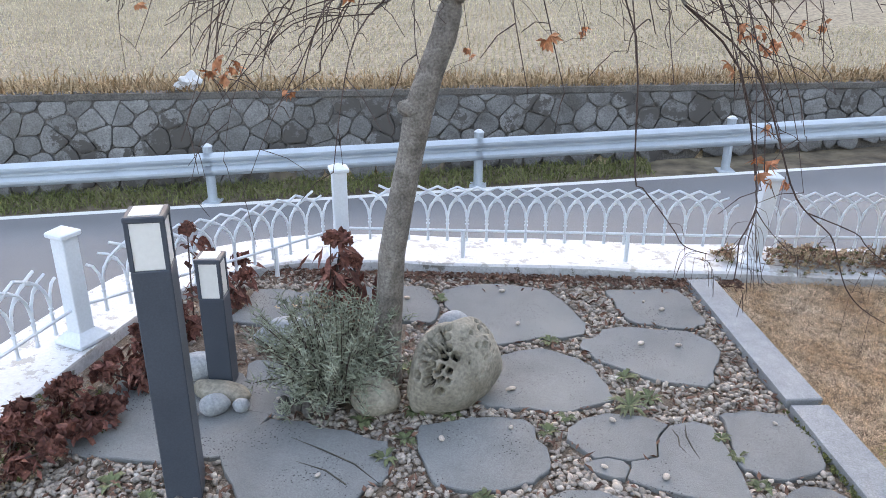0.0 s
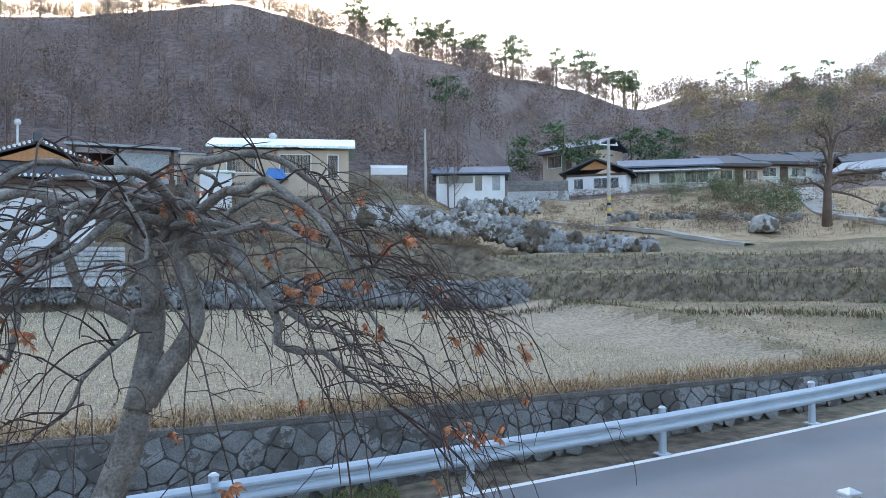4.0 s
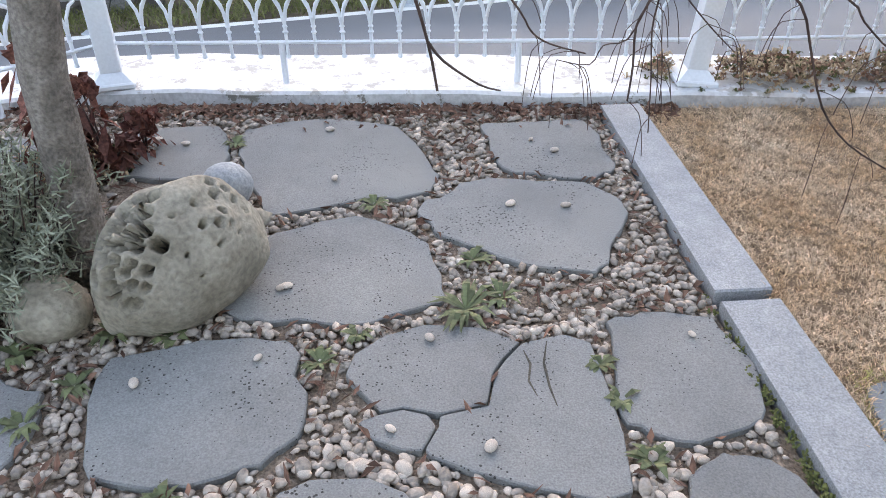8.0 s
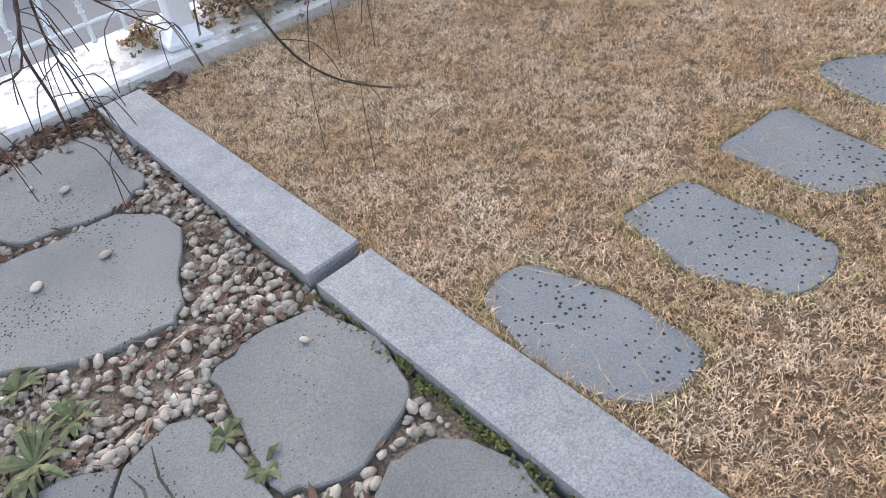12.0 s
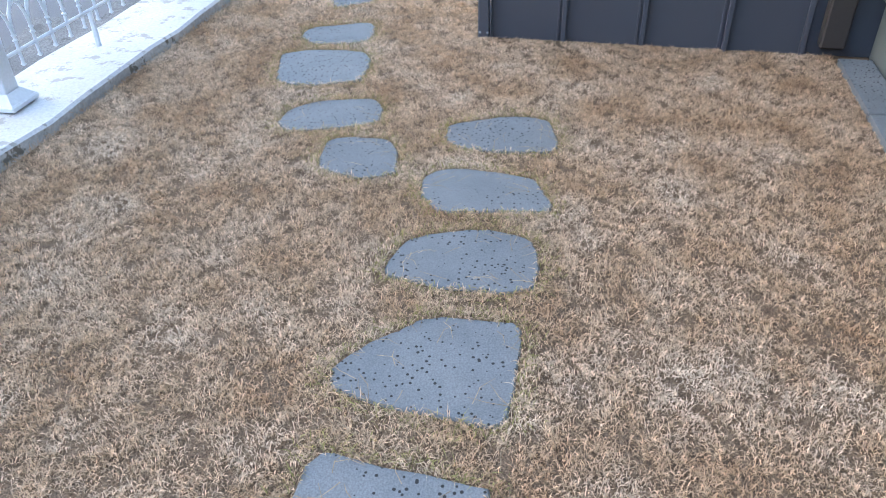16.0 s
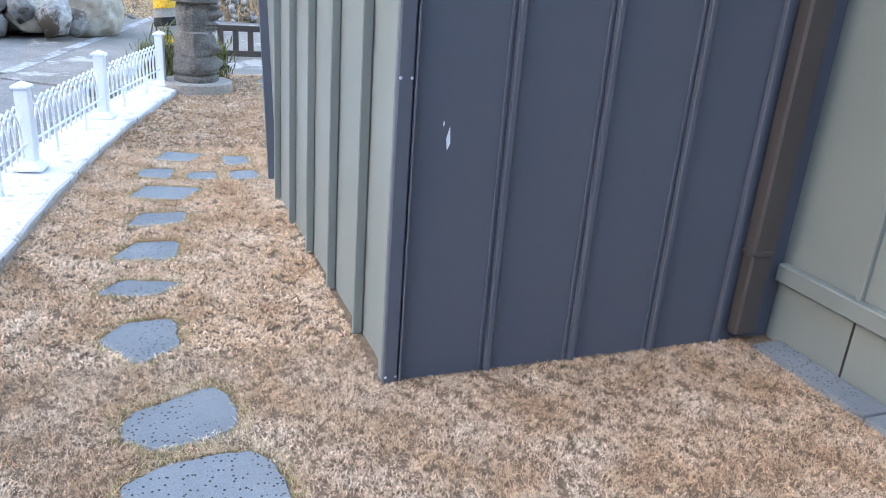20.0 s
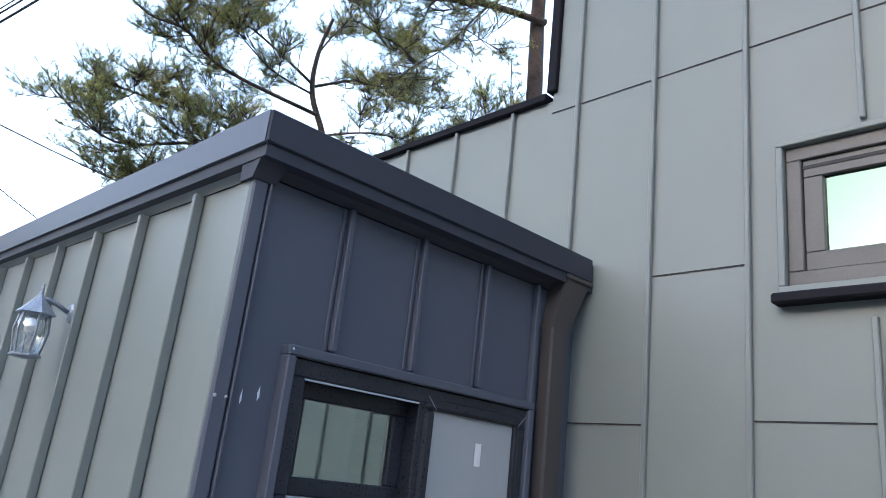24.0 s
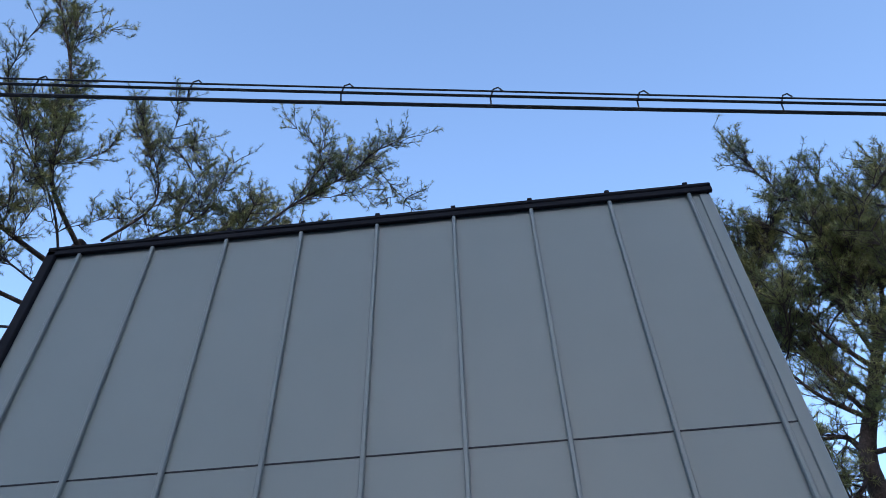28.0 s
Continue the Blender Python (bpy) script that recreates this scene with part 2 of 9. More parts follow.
M_APRON = mat("worn apron concrete", [(0.15, 0.149, 0.147), (0.235, 0.232, 0.226)], 0.92, 1.6, 55, 0.6, grain=0.35, patch=((0.12, 0.117, 0.112), 3.0, 0.6))
M_GALV = mat("galvanised steel", [(0.4, 0.46, 0.51), (0.48, 0.54, 0.59)], 0.4, 2, 60, 0.05, metal=0.35, grain=0.06)
M_FIELD = mat("rice stubble soil", [(0.22, 0.18, 0.13), (0.31, 0.255, 0.185)], 0.95, 0.5, 9, 0.6, grain=0.35, depth=0.05)
M_STUBBLE = mat("rice stubble", [(0.36, 0.3, 0.2), (0.47, 0.4, 0.28)], 0.9, 0.4, 30, 0, rnd=0.3)
M_BANK = mat("dry grass bank", [(0.22, 0.15, 0.09), (0.33, 0.24, 0.145), (0.4, 0.31, 0.2)], 0.95, 1.1, 18, 0.8, grain=0.5, depth=0.06)
M_DRYGRASS = mat("dry grass tuft", [(0.33, 0.215, 0.12), (0.48, 0.345, 0.21)], 0.9, 0.6, 20, 0, rnd=0.4)
M_VERGE = mat("verge grass", [(0.09, 0.11, 0.035), (0.17, 0.17, 0.07)], 0.9, 1.2, 20, 0, rnd=0.4)
M_STONE = mat("wall stone", [(0.095, 0.09, 0.083), (0.145, 0.143, 0.14), (0.21, 0.208, 0.203)], 0.9, 2.2, 40, 0.5, rnd=0.3, grain=0.3, patch=((0.075, 0.068, 0.062), 1.1, 0.53))
M_MORTAR = mat("dark wall mortar", [(0.075, 0.068, 0.062), (0.15, 0.14, 0.13)], 0.95, 3, 40, 0.5)
M_HILL = mat("leaf littered hillside", [(0.085, 0.06, 0.055), (0.125, 0.092, 0.085), (0.165, 0.125, 0.115)], 0.95, 0.06, 1.2, 0.8, grain=0.45, depth=0.4)
M_SLOPE = mat("rough village slope", [(0.095, 0.07, 0.05), (0.165, 0.13, 0.09), (0.125, 0.108, 0.068)], 0.95, 0.15, 3.0, 0.8, grain=0.5, depth=0.15)
M_TERRACE = mat("terrace turf", [(0.105, 0.096, 0.055), (0.2, 0.16, 0.1), (0.32, 0.255, 0.17)], 0.95, 0.35, 12, 0.8, grain=0.45, depth=0.06)
# ---- mesh tools ----


class Shape:
    """Collects points and faces for one mesh."""

    def __init__(self):
        self.v, self.f = [], []

    def add(self, pts, faces):
        n = len(self.v)
        self.v.extend(tuple(p) for p in pts)
        self.f.extend(tuple(i + n for i in q) for q in faces)
        return self

    def box(self, c, s, bev=0.0, m=None):
        """A box of size s about c, with chamfered edges; m turns it about c."""
        hx, hy, hz = s[0] / 2, s[1] / 2, s[2] / 2
        b = min(bev, hx * 0.9, hy * 0.9, hz * 0.9)
        if b <= 0:
            pts = [(x, y, z) for x in (-hx, hx) for y in (-hy, hy) for z in (-hz, hz)]
            faces = [(0, 1, 3, 2), (4, 6, 7, 5), (0, 4, 5, 1), (2, 3, 7, 6), (0, 2, 6, 4), (1, 5, 7, 3)]
        else:
            pts, faces, ix = [], [], {}
            for sx in (-1, 1):
                for sy in (-1, 1):
                    for sz in (-1, 1):
                        for k in range(3):
                            d = [hx, hy, hz]
                            for j in range(3):
                                if j != k:
                                    d[j] -= b
                            ix[sx, sy, sz, k] = len(pts)
                            pts.append((sx * d[0], sy * d[1], sz * d[2]))
            for k in range(3):
                a, c2 = [j for j in range(3) if j != k]
                for s1 in (-1, 1):
                    q = []
                    for u, w in ((-1, -1), (1, -1), (1, 1), (-1, 1)):
                        t = [0, 0, 0]
                        t[k], t[a], t[c2] = s1, u, w
                        q.append(ix[(*t, k)])
                    faces.append(tuple(q))
            for k in range(3):
                a, c2 = [j for j in range(3) if j != k]
                for u in (-1, 1):
                    for w in (-1, 1):
                        t0, t1 = [0, 0, 0], [0, 0, 0]
                        t0[k], t1[k] = -1, 1
                        t0[a] = t1[a] = u
                        t0[c2] = t1[c2] = w
                        faces.append((ix[(*t0, a)], ix[(*t1, a)], ix[(*t1, c2)], ix[(*t0, c2)]))
            for sx in (-1, 1):
                for sy in (-1, 1):
                    for sz in (-1, 1):
                        faces.append(tuple(ix[sx, sy, sz, k] for k in range(3)))
        if m is not None:
            pts = [m @ Vector(p) for p in pts]
        return self.add([(p[0] + c[0], p[1] + c[1], p[2] + c[2]) for p in pts], faces)

    def span(self, lo, hi, bev=0.0):
        return self.box([(a + b) / 2 for a, b in zip(lo, hi)], [abs(b - a) for a, b in zip(lo, hi)], bev)

    def prism(self, poly, z0, z1, bev=0.0, zfun=None):
        """An upright prism over a plan polygon, with a chamfer round its top."""
        n = len(poly)
        cx, cy = sum(p[0] for p in poly) / n, sum(p[1] for p in poly) / n
        rings = [[(x, y, z0) for x, y in poly], [(x, y, z1 - bev) for x, y in poly]]
        if bev:
            rr = []
            for x, y in poly:
                d = math.hypot(x - cx, y - cy) or 1
                rr.append((x + (cx - x) / d * bev, y + (cy - y) / d * bev, z1))
            rings.append(rr)
        pts = [p for r in rings for p in r]
        if zfun:
            pts = [(x, y, z + zfun(x, y)) for x, y, z in pts]
        faces = [tuple(reversed(range(n)))]
        for k in range(len(rings) - 1):
            for i in range(n):
                j = (i + 1) % n
                faces.append((k * n + i, k * n + j, (k + 1) * n + j, (k + 1) * n + i))
        faces.append(tuple((len(rings) - 1) * n + i for i in range(n)))
        return self.add(pts, faces)

    def tube(self, path, radii, sides=6, cap=True):
        """A round bar along a path."""
        path = [Vector(p) for p in path]
        n = len(path)
        if not hasattr(radii, "__len__"):
            radii = [radii] * n
        pts, side = [], None
        for i, p in enumerate(path):
            d = (path[min(i + 1, n - 1)] - path[max(i - 1, 0)])
            if d.length < 1e-9:
                d = Vector((0, 0, 1))
            d.normalize()
            if side is None:
                side = d.orthogonal().normalized()
            side = (side - d * side.dot(d))
            if side.length < 1e-6:
                side = d.orthogonal()
            side.normalize()
            up = d.cross(side)
            for k in range(sides):
                a = 2 * math.pi * k / sides
                q = p + (side * math.cos(a) + up * math.sin(a)) * radii[i]
                pts.append((q.x, q.y, q.z))
        faces = [(i * sides + k, i * sides + (k + 1) % sides, (i + 1) * sides + (k + 1) % sides, (i + 1) * sides + k) for i in range(n - 1) for k in range(sides)]
        if cap:
            faces += [tuple(reversed(range(sides))), tuple((n - 1) * sides + k for k in range(sides))]
        return self.add(pts, faces)

    def lathe(self, prof, c, sides=16):
        """A turned shape: profile of (radius, height) about an upright axis through c."""
        pts = [(c[0] + r * math.cos(2 * math.pi * k / sides), c[1] + r * math.sin(2 * math.pi * k / sides), c[2] + z) for r, z in prof for k in range(sides)]
        n = len(prof)
        faces = [(i * sides + k, i * sides + (k + 1) % sides, (i + 1) * sides + (k + 1) % sides, (i + 1) * sides + k) for i in range(n - 1) for k in range(sides)]
        faces += [tuple(reversed(range(sides))), tuple((n - 1) * sides + k for k in range(sides))]
        return self.add(pts, faces)

    def frame_yz(self, x0, x1, y0, y1, z0, z1, w, bev=0.004):
        """A rectangular frame that lies across x."""
        self.span((x0, y0, z0), (x1, y1, z0 + w), bev).span((x0, y0, z1 - w), (x1, y1, z1), bev)
        return self.span((x0, y0, z0 + w), (x1, y0 + w, z1 - w), bev).span((x0, y1 - w, z0 + w), (x1, y1, z1 - w), bev)

    def frame_xz(self, y0, y1, x0, x1, z0, z1, w, bev=0.004):
        self.span((x0, y0, z0), (x1, y1, z0 + w), bev).span((x0, y0, z1 - w), (x1, y1, z1), bev)
        return self.span((x0, y0, z0 + w), (x0 + w, y1, z1 - w), bev).span((x1 - w, y0, z0 + w), (x1, y1, z1 - w), bev)

    def mesh(self, name, smooth=False):
        me = bpy.data.meshes.new(name)
        me.from_pydata(self.v, [], self.f)
        me.update()
        if smooth:
            me.polygons.foreach_set("use_smooth", [True] * len(me.polygons))
        return me


def part(name, shape, material, parent=None, label="", smooth=False, at=None):
    """Links a shape as one mesh object under a thing or a part."""
    me = shape if isinstance(shape, bpy.types.Mesh) else shape.mesh(name, smooth)
    if material and not me.materials:
        me.materials.append(material)
    ob = new(name, me)
    if parent is not None:
        ob.parent = parent
    if at is not None:
        ob.matrix_basis = at
    if label:
        tagged(ob, label=label)
    return ob


def thing(name, label, category, at=(0, 0, 0), group="", kind="", turn=0.0):
    ob = new(name)
    ob.empty_display_size = 0.1
    ob.matrix_basis = pose(*at, 0, 0, turn)
    return tagged(ob, label, category, group, kind)


def setting(name, shape, material, label="", smooth=False, category=""):
    return tagged(part(name, shape, material, None, "", smooth), label, category, kind="structure")


def fast_mesh(name, verts, quads, material, tri=False, smooth=False):
    """A large mesh from arrays."""
    me = bpy.data.meshes.new(name)
    k = quads.shape[1]
    me.vertices.add(len(verts))
    me.vertices.foreach_set("co", np.ascontiguousarray(verts, dtype=np.float32).ravel())
    me.loops.add(quads.size)
    me.loops.foreach_set("vertex_index", np.ascontiguousarray(quads, dtype=np.int32).ravel())
    me.polygons.add(len(quads))
    me.polygons.foreach_set("loop_start", np.arange(0, quads.size, k, dtype=np.int32))
    me.polygons.foreach_set("loop_total", np.full(len(quads), k, dtype=np.int32))
    if smooth:
        me.polygons.foreach_set("use_smooth", np.ones(len(quads), dtype=bool))
    me.update(calc_edges=True)
    me.validate()
    me.materials.append(material)
    return me


def blades(name, pos, height, width, lean, material, seed, bend=0.5):
    """Thin bent leaves at the given roots: two triangles and a quad's worth each."""
    r = np.random.default_rng(seed)
    n = len(pos)
    h = height * r.uniform(0.5, 1.2, n)
    a, b = r.uniform(0, 2 * np.pi, n), r.uniform(0, 2 * np.pi, n)
    w = width * r.uniform(0.6, 1.3, n)
    side = np.stack([np.cos(a) * w, np.sin(a) * w, np.zeros(n)], 1)
    tilt = lean * r.uniform(0.1, 1.0, n)
    out = np.stack([np.cos(b), np.sin(b), np.zeros(n)], 1)
    mid = pos + out * (h * tilt * 0.35)[:, None] + np.array([0, 0, 1]) * (h * 0.6 * (1 - 0.3 * tilt))[:, None]
    top = pos + out * (h * tilt * (0.7 + bend))[:, None] + np.array([0, 0, 1]) * (h * (1 - bend * tilt))[:, None]
    v = np.stack([pos - side, pos + side, mid + side * 0.8, mid - side * 0.8, top], 1).reshape(-1, 3)
    i = (np.arange(n) * 5)[:, None]
    tris = np.concatenate([i + [0, 1, 2], i + [0, 2, 3], i + [3, 2, 4]], 0)
    return fast_mesh(name, v, tris, material)


def turf(name, pos, height, width, material, seed):
    """Short curled grass: slim kites bent over at the middle."""
    r = np.random.default_rng(seed)
    n = len(pos)
    h = height * r.uniform(0.45, 1.25, n)
    a, b = r.uniform(0, 2 * np.pi, n), r.uniform(0, 2 * np.pi, n)
    w = width * r.uniform(0.6, 1.4, n)
    side = np.stack([np.cos(a) * w, np.sin(a) * w, r.uniform(-0.5, 0.5, n) * w], 1)
    out = np.stack([np.cos(b), np.sin(b), np.zeros(n)], 1)
    lie = r.uniform(0.35, 1.1, n)
    up = np.array([0, 0, 1.0])
    mid = pos + out * (h * lie * 0.45)[:, None] + up * (h * 0.62)[:, None]
    top = pos + out * (h * lie * 1.15)[:, None] + up * (h * r.uniform(0.25, 0.95, n))[:, None]
    v = np.stack([pos, mid - side, mid + side, top], 1).reshape(-1, 3)
    i = (np.arange(n) * 4)[:, None]
    return fast_mesh(name, v, np.concatenate([i + [0, 2, 1], i + [1, 2, 3]], 0), material)


ICO = bmesh.new()
bmesh.ops.create_icosphere(ICO, subdivisions=2, radius=1)
ICO_V = np.array([v.co[:] for v in ICO.verts])
ICO_F = np.array([[v.index for v in f.verts] for f in ICO.faces])
ICO.free()
ICO = bmesh.new()
bmesh.ops.create_icosphere(ICO, subdivisions=1, radius=1)
ICO1_V = np.array([v.co[:] for v in ICO.verts])
ICO1_F = np.array([[v.index for v in f.verts] for f in ICO.faces])
ICO.free()


def pebble_mesh(name, seed, size, material, detail=2, rough=0.25, flat=0.6, angular=0.0):
    """A rounded stone."""
    r = np.random.default_rng(seed)
    v, f = (ICO_V, ICO_F) if detail == 2 else (ICO1_V, ICO1_F)
    v = v.copy()
    for _ in range(3):
        d = r.normal(size=3)
        d /= np.linalg.norm(d)
        v *= (1 + rough * r.uniform(0.3, 1) * (v @ d))[:, None] if r.random() < 0.7 else 1
    if angular:
        for _ in range(6):
            d = r.normal(size=3)
            d /= np.linalg.norm(d)
            k = v @ d
            lim = r.uniform(0.5, 0.85)
            v -= np.outer(np.maximum(k - lim, 0), d) * angular
    v *= np.array([1, r.uniform(0.7, 1), flat]) * size
    return fast_mesh(name, v, f, material, smooth=not angular)


def rock_shape(seed, dims, detail=4, rough=0.12, flat_base=True):
    """A boulder: icosphere pushed about by noise, flattened below."""
    bm = bmesh.new()
    bmesh.ops.create_icosphere(bm, subdivisions=detail, radius=1)
    off = Vector((seed * 3.1, seed * 7.7, seed * 1.3))
    s = Shape()
    for v in bm.verts:
        p = v.co.copy()
        k = 1 + rough * noise.noise(p * 1.3 + off) * 2 + rough * 0.5 * noise.noise(p * 3.1 + off) + rough * 0.12 * noise.noise(p * 9 + off)
        p = p * k
        p = Vector((p.x * dims[0] / 2, p.y * dims[1] / 2, p.z * dims[2] / 2))
        if flat_base:
            p.z = max(p.z, -dims[2] * 0.32)
        v.co = p
    bm.verts.index_update()
    s.add([v.co[:] for v in bm.verts], [tuple(v.index for v in f.verts) for f in bm.faces])
    bm.free()
    return s


def rounded(corners, radius=0.05, step=3, wobble=0.0, seed=0):
    """A plan polygon with rounded, slightly uneven corners."""
    r = random.Random(seed)
    out, n = [], len(corners)
    for i in range(n):
        p0, p1, p2 = Vector(corners[i - 1]), Vector(corners[i]), Vector(corners[(i + 1) % n])
        a, b = (p0 - p1), (p2 - p1)
        d = min(radius * 1.4, a.length * 0.42, b.length * 0.42)
        a, b = p1 + a.normalized() * d, p1 + b.normalized() * d
        for k in range(step + 1):
            t = k / step
            q = a * (1 - t) ** 2 + p1 * 2 * t * (1 - t) + b * t * t
            out.append((q.x + r.uniform(-wobble, wobble), q.y + r.uniform(-wobble, wobble)))
        # long sides get a point or two between
        e = p2 - p1
        if e.length > 0.25 and wobble:
            for t in (0.4, 0.62):
                q = p1 + e * t
                out.append((q.x + r.uniform(-wobble, wobble) * 1.5, q.y + r.uniform(-wobble, wobble) * 1.5))
    return out


def inside(poly, x, y):
    """Which of the points x, y (arrays) lie in the polygon."""
    p = np.asarray(poly)
    hit_ = np.zeros(np.shape(x), bool)
    for (x0, y0), (x1, y1) in zip(p, np.roll(p, -1, 0)):
        if y0 != y1:
            hit_ ^= ((y0 > y) != (y1 > y)) & (x < (x1 - x0) * (y - y0) / (y1 - y0) + x0)
    return hit_


def grow(poly, d):
    """The polygon pushed out from its middle."""
    cx, cy = sum(p[0] for p in poly) / len(poly), sum(p[1] for p in poly) / len(poly)
    return [(x + (x - cx) / (math.hypot(x - cx, y - cy) or 1) * d, y + (y - cy) / (math.hypot(x - cx, y - cy) or 1) * d) for x, y in poly]


# ---- plan: x along the walk beside the house, y out to the road, z up; the lawn is z = 0 ----
KERB_IN = [(-3.25, -2.2), (-3.15, -0.9), (-3.0, 0.0), (-2.86, 0.8), (-2.45, 1.22), (-1.95, 1.31), (0.0, 1.28), (2.3, 1.25), (4.6, 1.25), (6.3, 1.07), (8.0, 0.76), (9.3, 0.43), (10.4, 0.12)]
KERB_W = 0.42


def lerp(a, b, t):
    return a + (b - a) * t


def smooth_line(pts, step=0.3):
    """A line drawn through points, evenly stepped and rounded at them."""
    out = []
    n = len(pts)
    for i in range(n - 1):
        p0, p1, p2, p3 = (Vector(pts[max(0, min(n - 1, j))]) for j in (i - 1, i, i + 1, i + 2))
        k = max(1, int((p2 - p1).length / step))
        for j in range(k):
            t = j / k
            q = 0.5 * ((2 * p1) + (p2 - p0) * t + (2 * p0 - 5 * p1 + 4 * p2 - p3) * t * t + (3 * p1 - p0 - 3 * p2 + p3) * t ** 3)
            out.append((q.x, q.y))
    out.append(tuple(pts[-1]))
    return out


def offset_line(line, d):
    """The line moved d to its left."""
    out = []
    for i, p in enumerate(line):
        a, b = Vector(line[max(0, i - 1)]), Vector(line[min(len(line) - 1, i + 1)])
        t = (b - a).normalized()
        out.append((p[0] - t.y * d, p[1] + t.x * d))
    return out


KERB_LINE = smooth_line(KERB_IN, 0.25)
KERB_OUT = offset_line(KERB_LINE, KERB_W)


def road_z(x, y=0.0):
    x = max(-60.0, min(40.0, x))
    return -1.62 + 0.0317 * x + 0.0018 * max(0.0, min(x, 24.0) - 4.0) ** 2


def rail_y(x):
    return 8.77 + 0.1766 * x


WALL_TOP = -0.42


def apron_z(x, y):
    """The road, with the concrete apron that climbs from it to the yard."""
    return lerp(road_z(x), -0.38, step01(4.5, 12.5, x) * (1 - step01(4.0, 8.0, y)))




def wall_y(x):
    return rail_y(x) + 1.35


def step01(a, b, v):
    t = max(0.0, min(1.0, (v - a) / (b - a)))
    return t * t * (3 - 2 * t)


def far_edge(x):
    """Where the stubble field ends at the foot of the village bank."""
    return 32.5 - 0.0035 * (x - 2) ** 2 - (3.0 * step01(8, 14, x) if x > 8 else 0)


TERRACES = [(19, -0.7), (27, 0.3), (30, 0.55), (34.7, 0.65), (35.4, 1.85), (40.5, 2.0), (41.1, 2.75), (46, 3.2), (48.5, 3.75), (52, 4.75), (58, 5.85), (66, 8.3), (70, 8.96), (76, 9.6), (100, 12.3)]


def terrace_z(d):
    """Height of the stepped grass terraces and the village slope, by distance."""
    for (d0, z0), (d1, z1) in zip(TERRACES, TERRACES[1:]):
        if d < d1:
            return lerp(z0, z1, max(0.0, (d - d0) / (d1 - d0)))
    return TERRACES[-1][1]


def bund(x, y):
    """Grass ridge that closes the stubble field on the right: distance from its line."""
    return x - (10.9 + (26.0 - y) * 0.232)


HX, HY = -1.2, -2.5          # the spot from which bearings to far things are counted


def bearing(az, dist, el=None, z=None):
    """A place by compass angle (degrees left of +y), distance and elevation."""
    a = radians(az)
    h = 2.1 + dist * math.tan(radians(el)) if el is not None else (z or 0.0)
    return (HX - dist * math.sin(a), HY + dist * math.cos(a), h)


def ridge_el(az):
    """Elevation of the skyline in degrees over the compass."""
    # past 40 degrees left the ridge is unseen, raised to darken the annex front
    k = [(-180, 7), (-130, 9), (-98, 10.2), (-90, 11), (-75, 12), (-62, 13.2), (-51, 13.9), (-47, 12.7), (-43, 11.5), (-39.5, 11.5), (-34, 12.3), (-30.5, 11.6), (-27, 12.7), (-23, 14.2), (-17, 15.0), (-12.7, 15.8), (-9, 17.2), (-5, 18.1), (0, 18.9), (6, 17.8), (10.5, 17.0), (17, 16.2), (22, 15.6), (26, 16.0), (34, 18.5), (45, 22), (60, 25), (90, 24), (130, 12), (180, 7)]
    for (a0, e0), (a1, e1) in zip(k, k[1:]):
        if a0 <= az <= a1:
            return lerp(e0, e1, (az - a0) / (a1 - a0))
    return 7


def terrain(x, y):
    """Height of the open country."""
    dx, dy = x - HX, y - HY
    d = math.hypot(dx, dy)
    az = math.degrees(math.atan2(-dx, dy))
    rough = noise.noise(Vector((x * 0.05, y * 0.05, 0.3))) * 0.8 + noise.noise(Vector((x * 0.2, y * 0.2, 1.3))) * 0.25
    # garden side and road
    wy = wall_y(x)
    if y < wy + 0.3:
        z = road_z(x) - 0.06
        z = apron_z(x, y) - 0.06
        if y < 1.0 and -3.4 < x < 11.5:
            z = -0.6
        if y < -6:
            z = lerp(z, 0.5, step01(-6, -14, y))
        hill = 0.0
    else:
        fe = far_edge(x)
        field = lerp(WALL_TOP, 0.35, max(0, min(1, (y - wy) / max(1.0, fe - wy))))
        if y < fe:
            z = field + 0.02 * rough
        else:
            s = y - fe
            right = step01(9, 20, x)
            bank = 1.0 * step01(0, 1.2, s) + 2.1 * step01(3.0, 4.2, s) + 6.6 * step01(6, 34, s)
            soft = 1.2 * step01(0, 6, s) + 8.3 * step01(4, 60, s)
            z = 0.35 + lerp(bank, soft, right) + rough * step01(3, 12, s)
        if x > 5 and d < 110:
            wob = 1.3 * noise.noise(Vector((az * 0.13, 0.4, 2))) + 0.5 * noise.noise(Vector((az * 0.5, 2.4, 2)))
            zr = max(terrace_z(d + wob) + 0.12 * rough, lerp(WALL_TOP, 0.35, min(1.0, (y - wy) / 20.0)))
            z = lerp(z, zr, step01(17, 24, -az) * step01(0.4, 3.0, y - wy))
            z += 0.35 * math.exp(-(bund(x, y) / 0.7) ** 2) * step01(0.3, 3, y - wy) * (1 - step01(24, 29, y))
    if d > 55:
        base = z
        # wooded hill, climbing to the skyline
        rd = 150 if -12 < az < 40 else 190
        rd = lerp(rd, 330, step01(14, 50, -az)) if az < 0 else rd
        top = 2.1 + rd * math.tan(radians(ridge_el(az)))
        h0 = lerp(62.0, 104.0, step01(17, 24, -az)) if az > -75 else 62.0
        crest = top + noise.noise(Vector((x * 0.02, y * 0.02, 4))) * 2.0
        back = 1.0 - 0.4 * step01(rd, rd * 2.2, d)
        tt = max(0.0, min(1.0, (d - h0) / (rd - h0)))
        prof = lerp(tt, step01(0, 1, tt), 0.5)
        z = lerp(base, crest * back if d > rd else crest, prof) + rough * 1.5 * tt
    return z


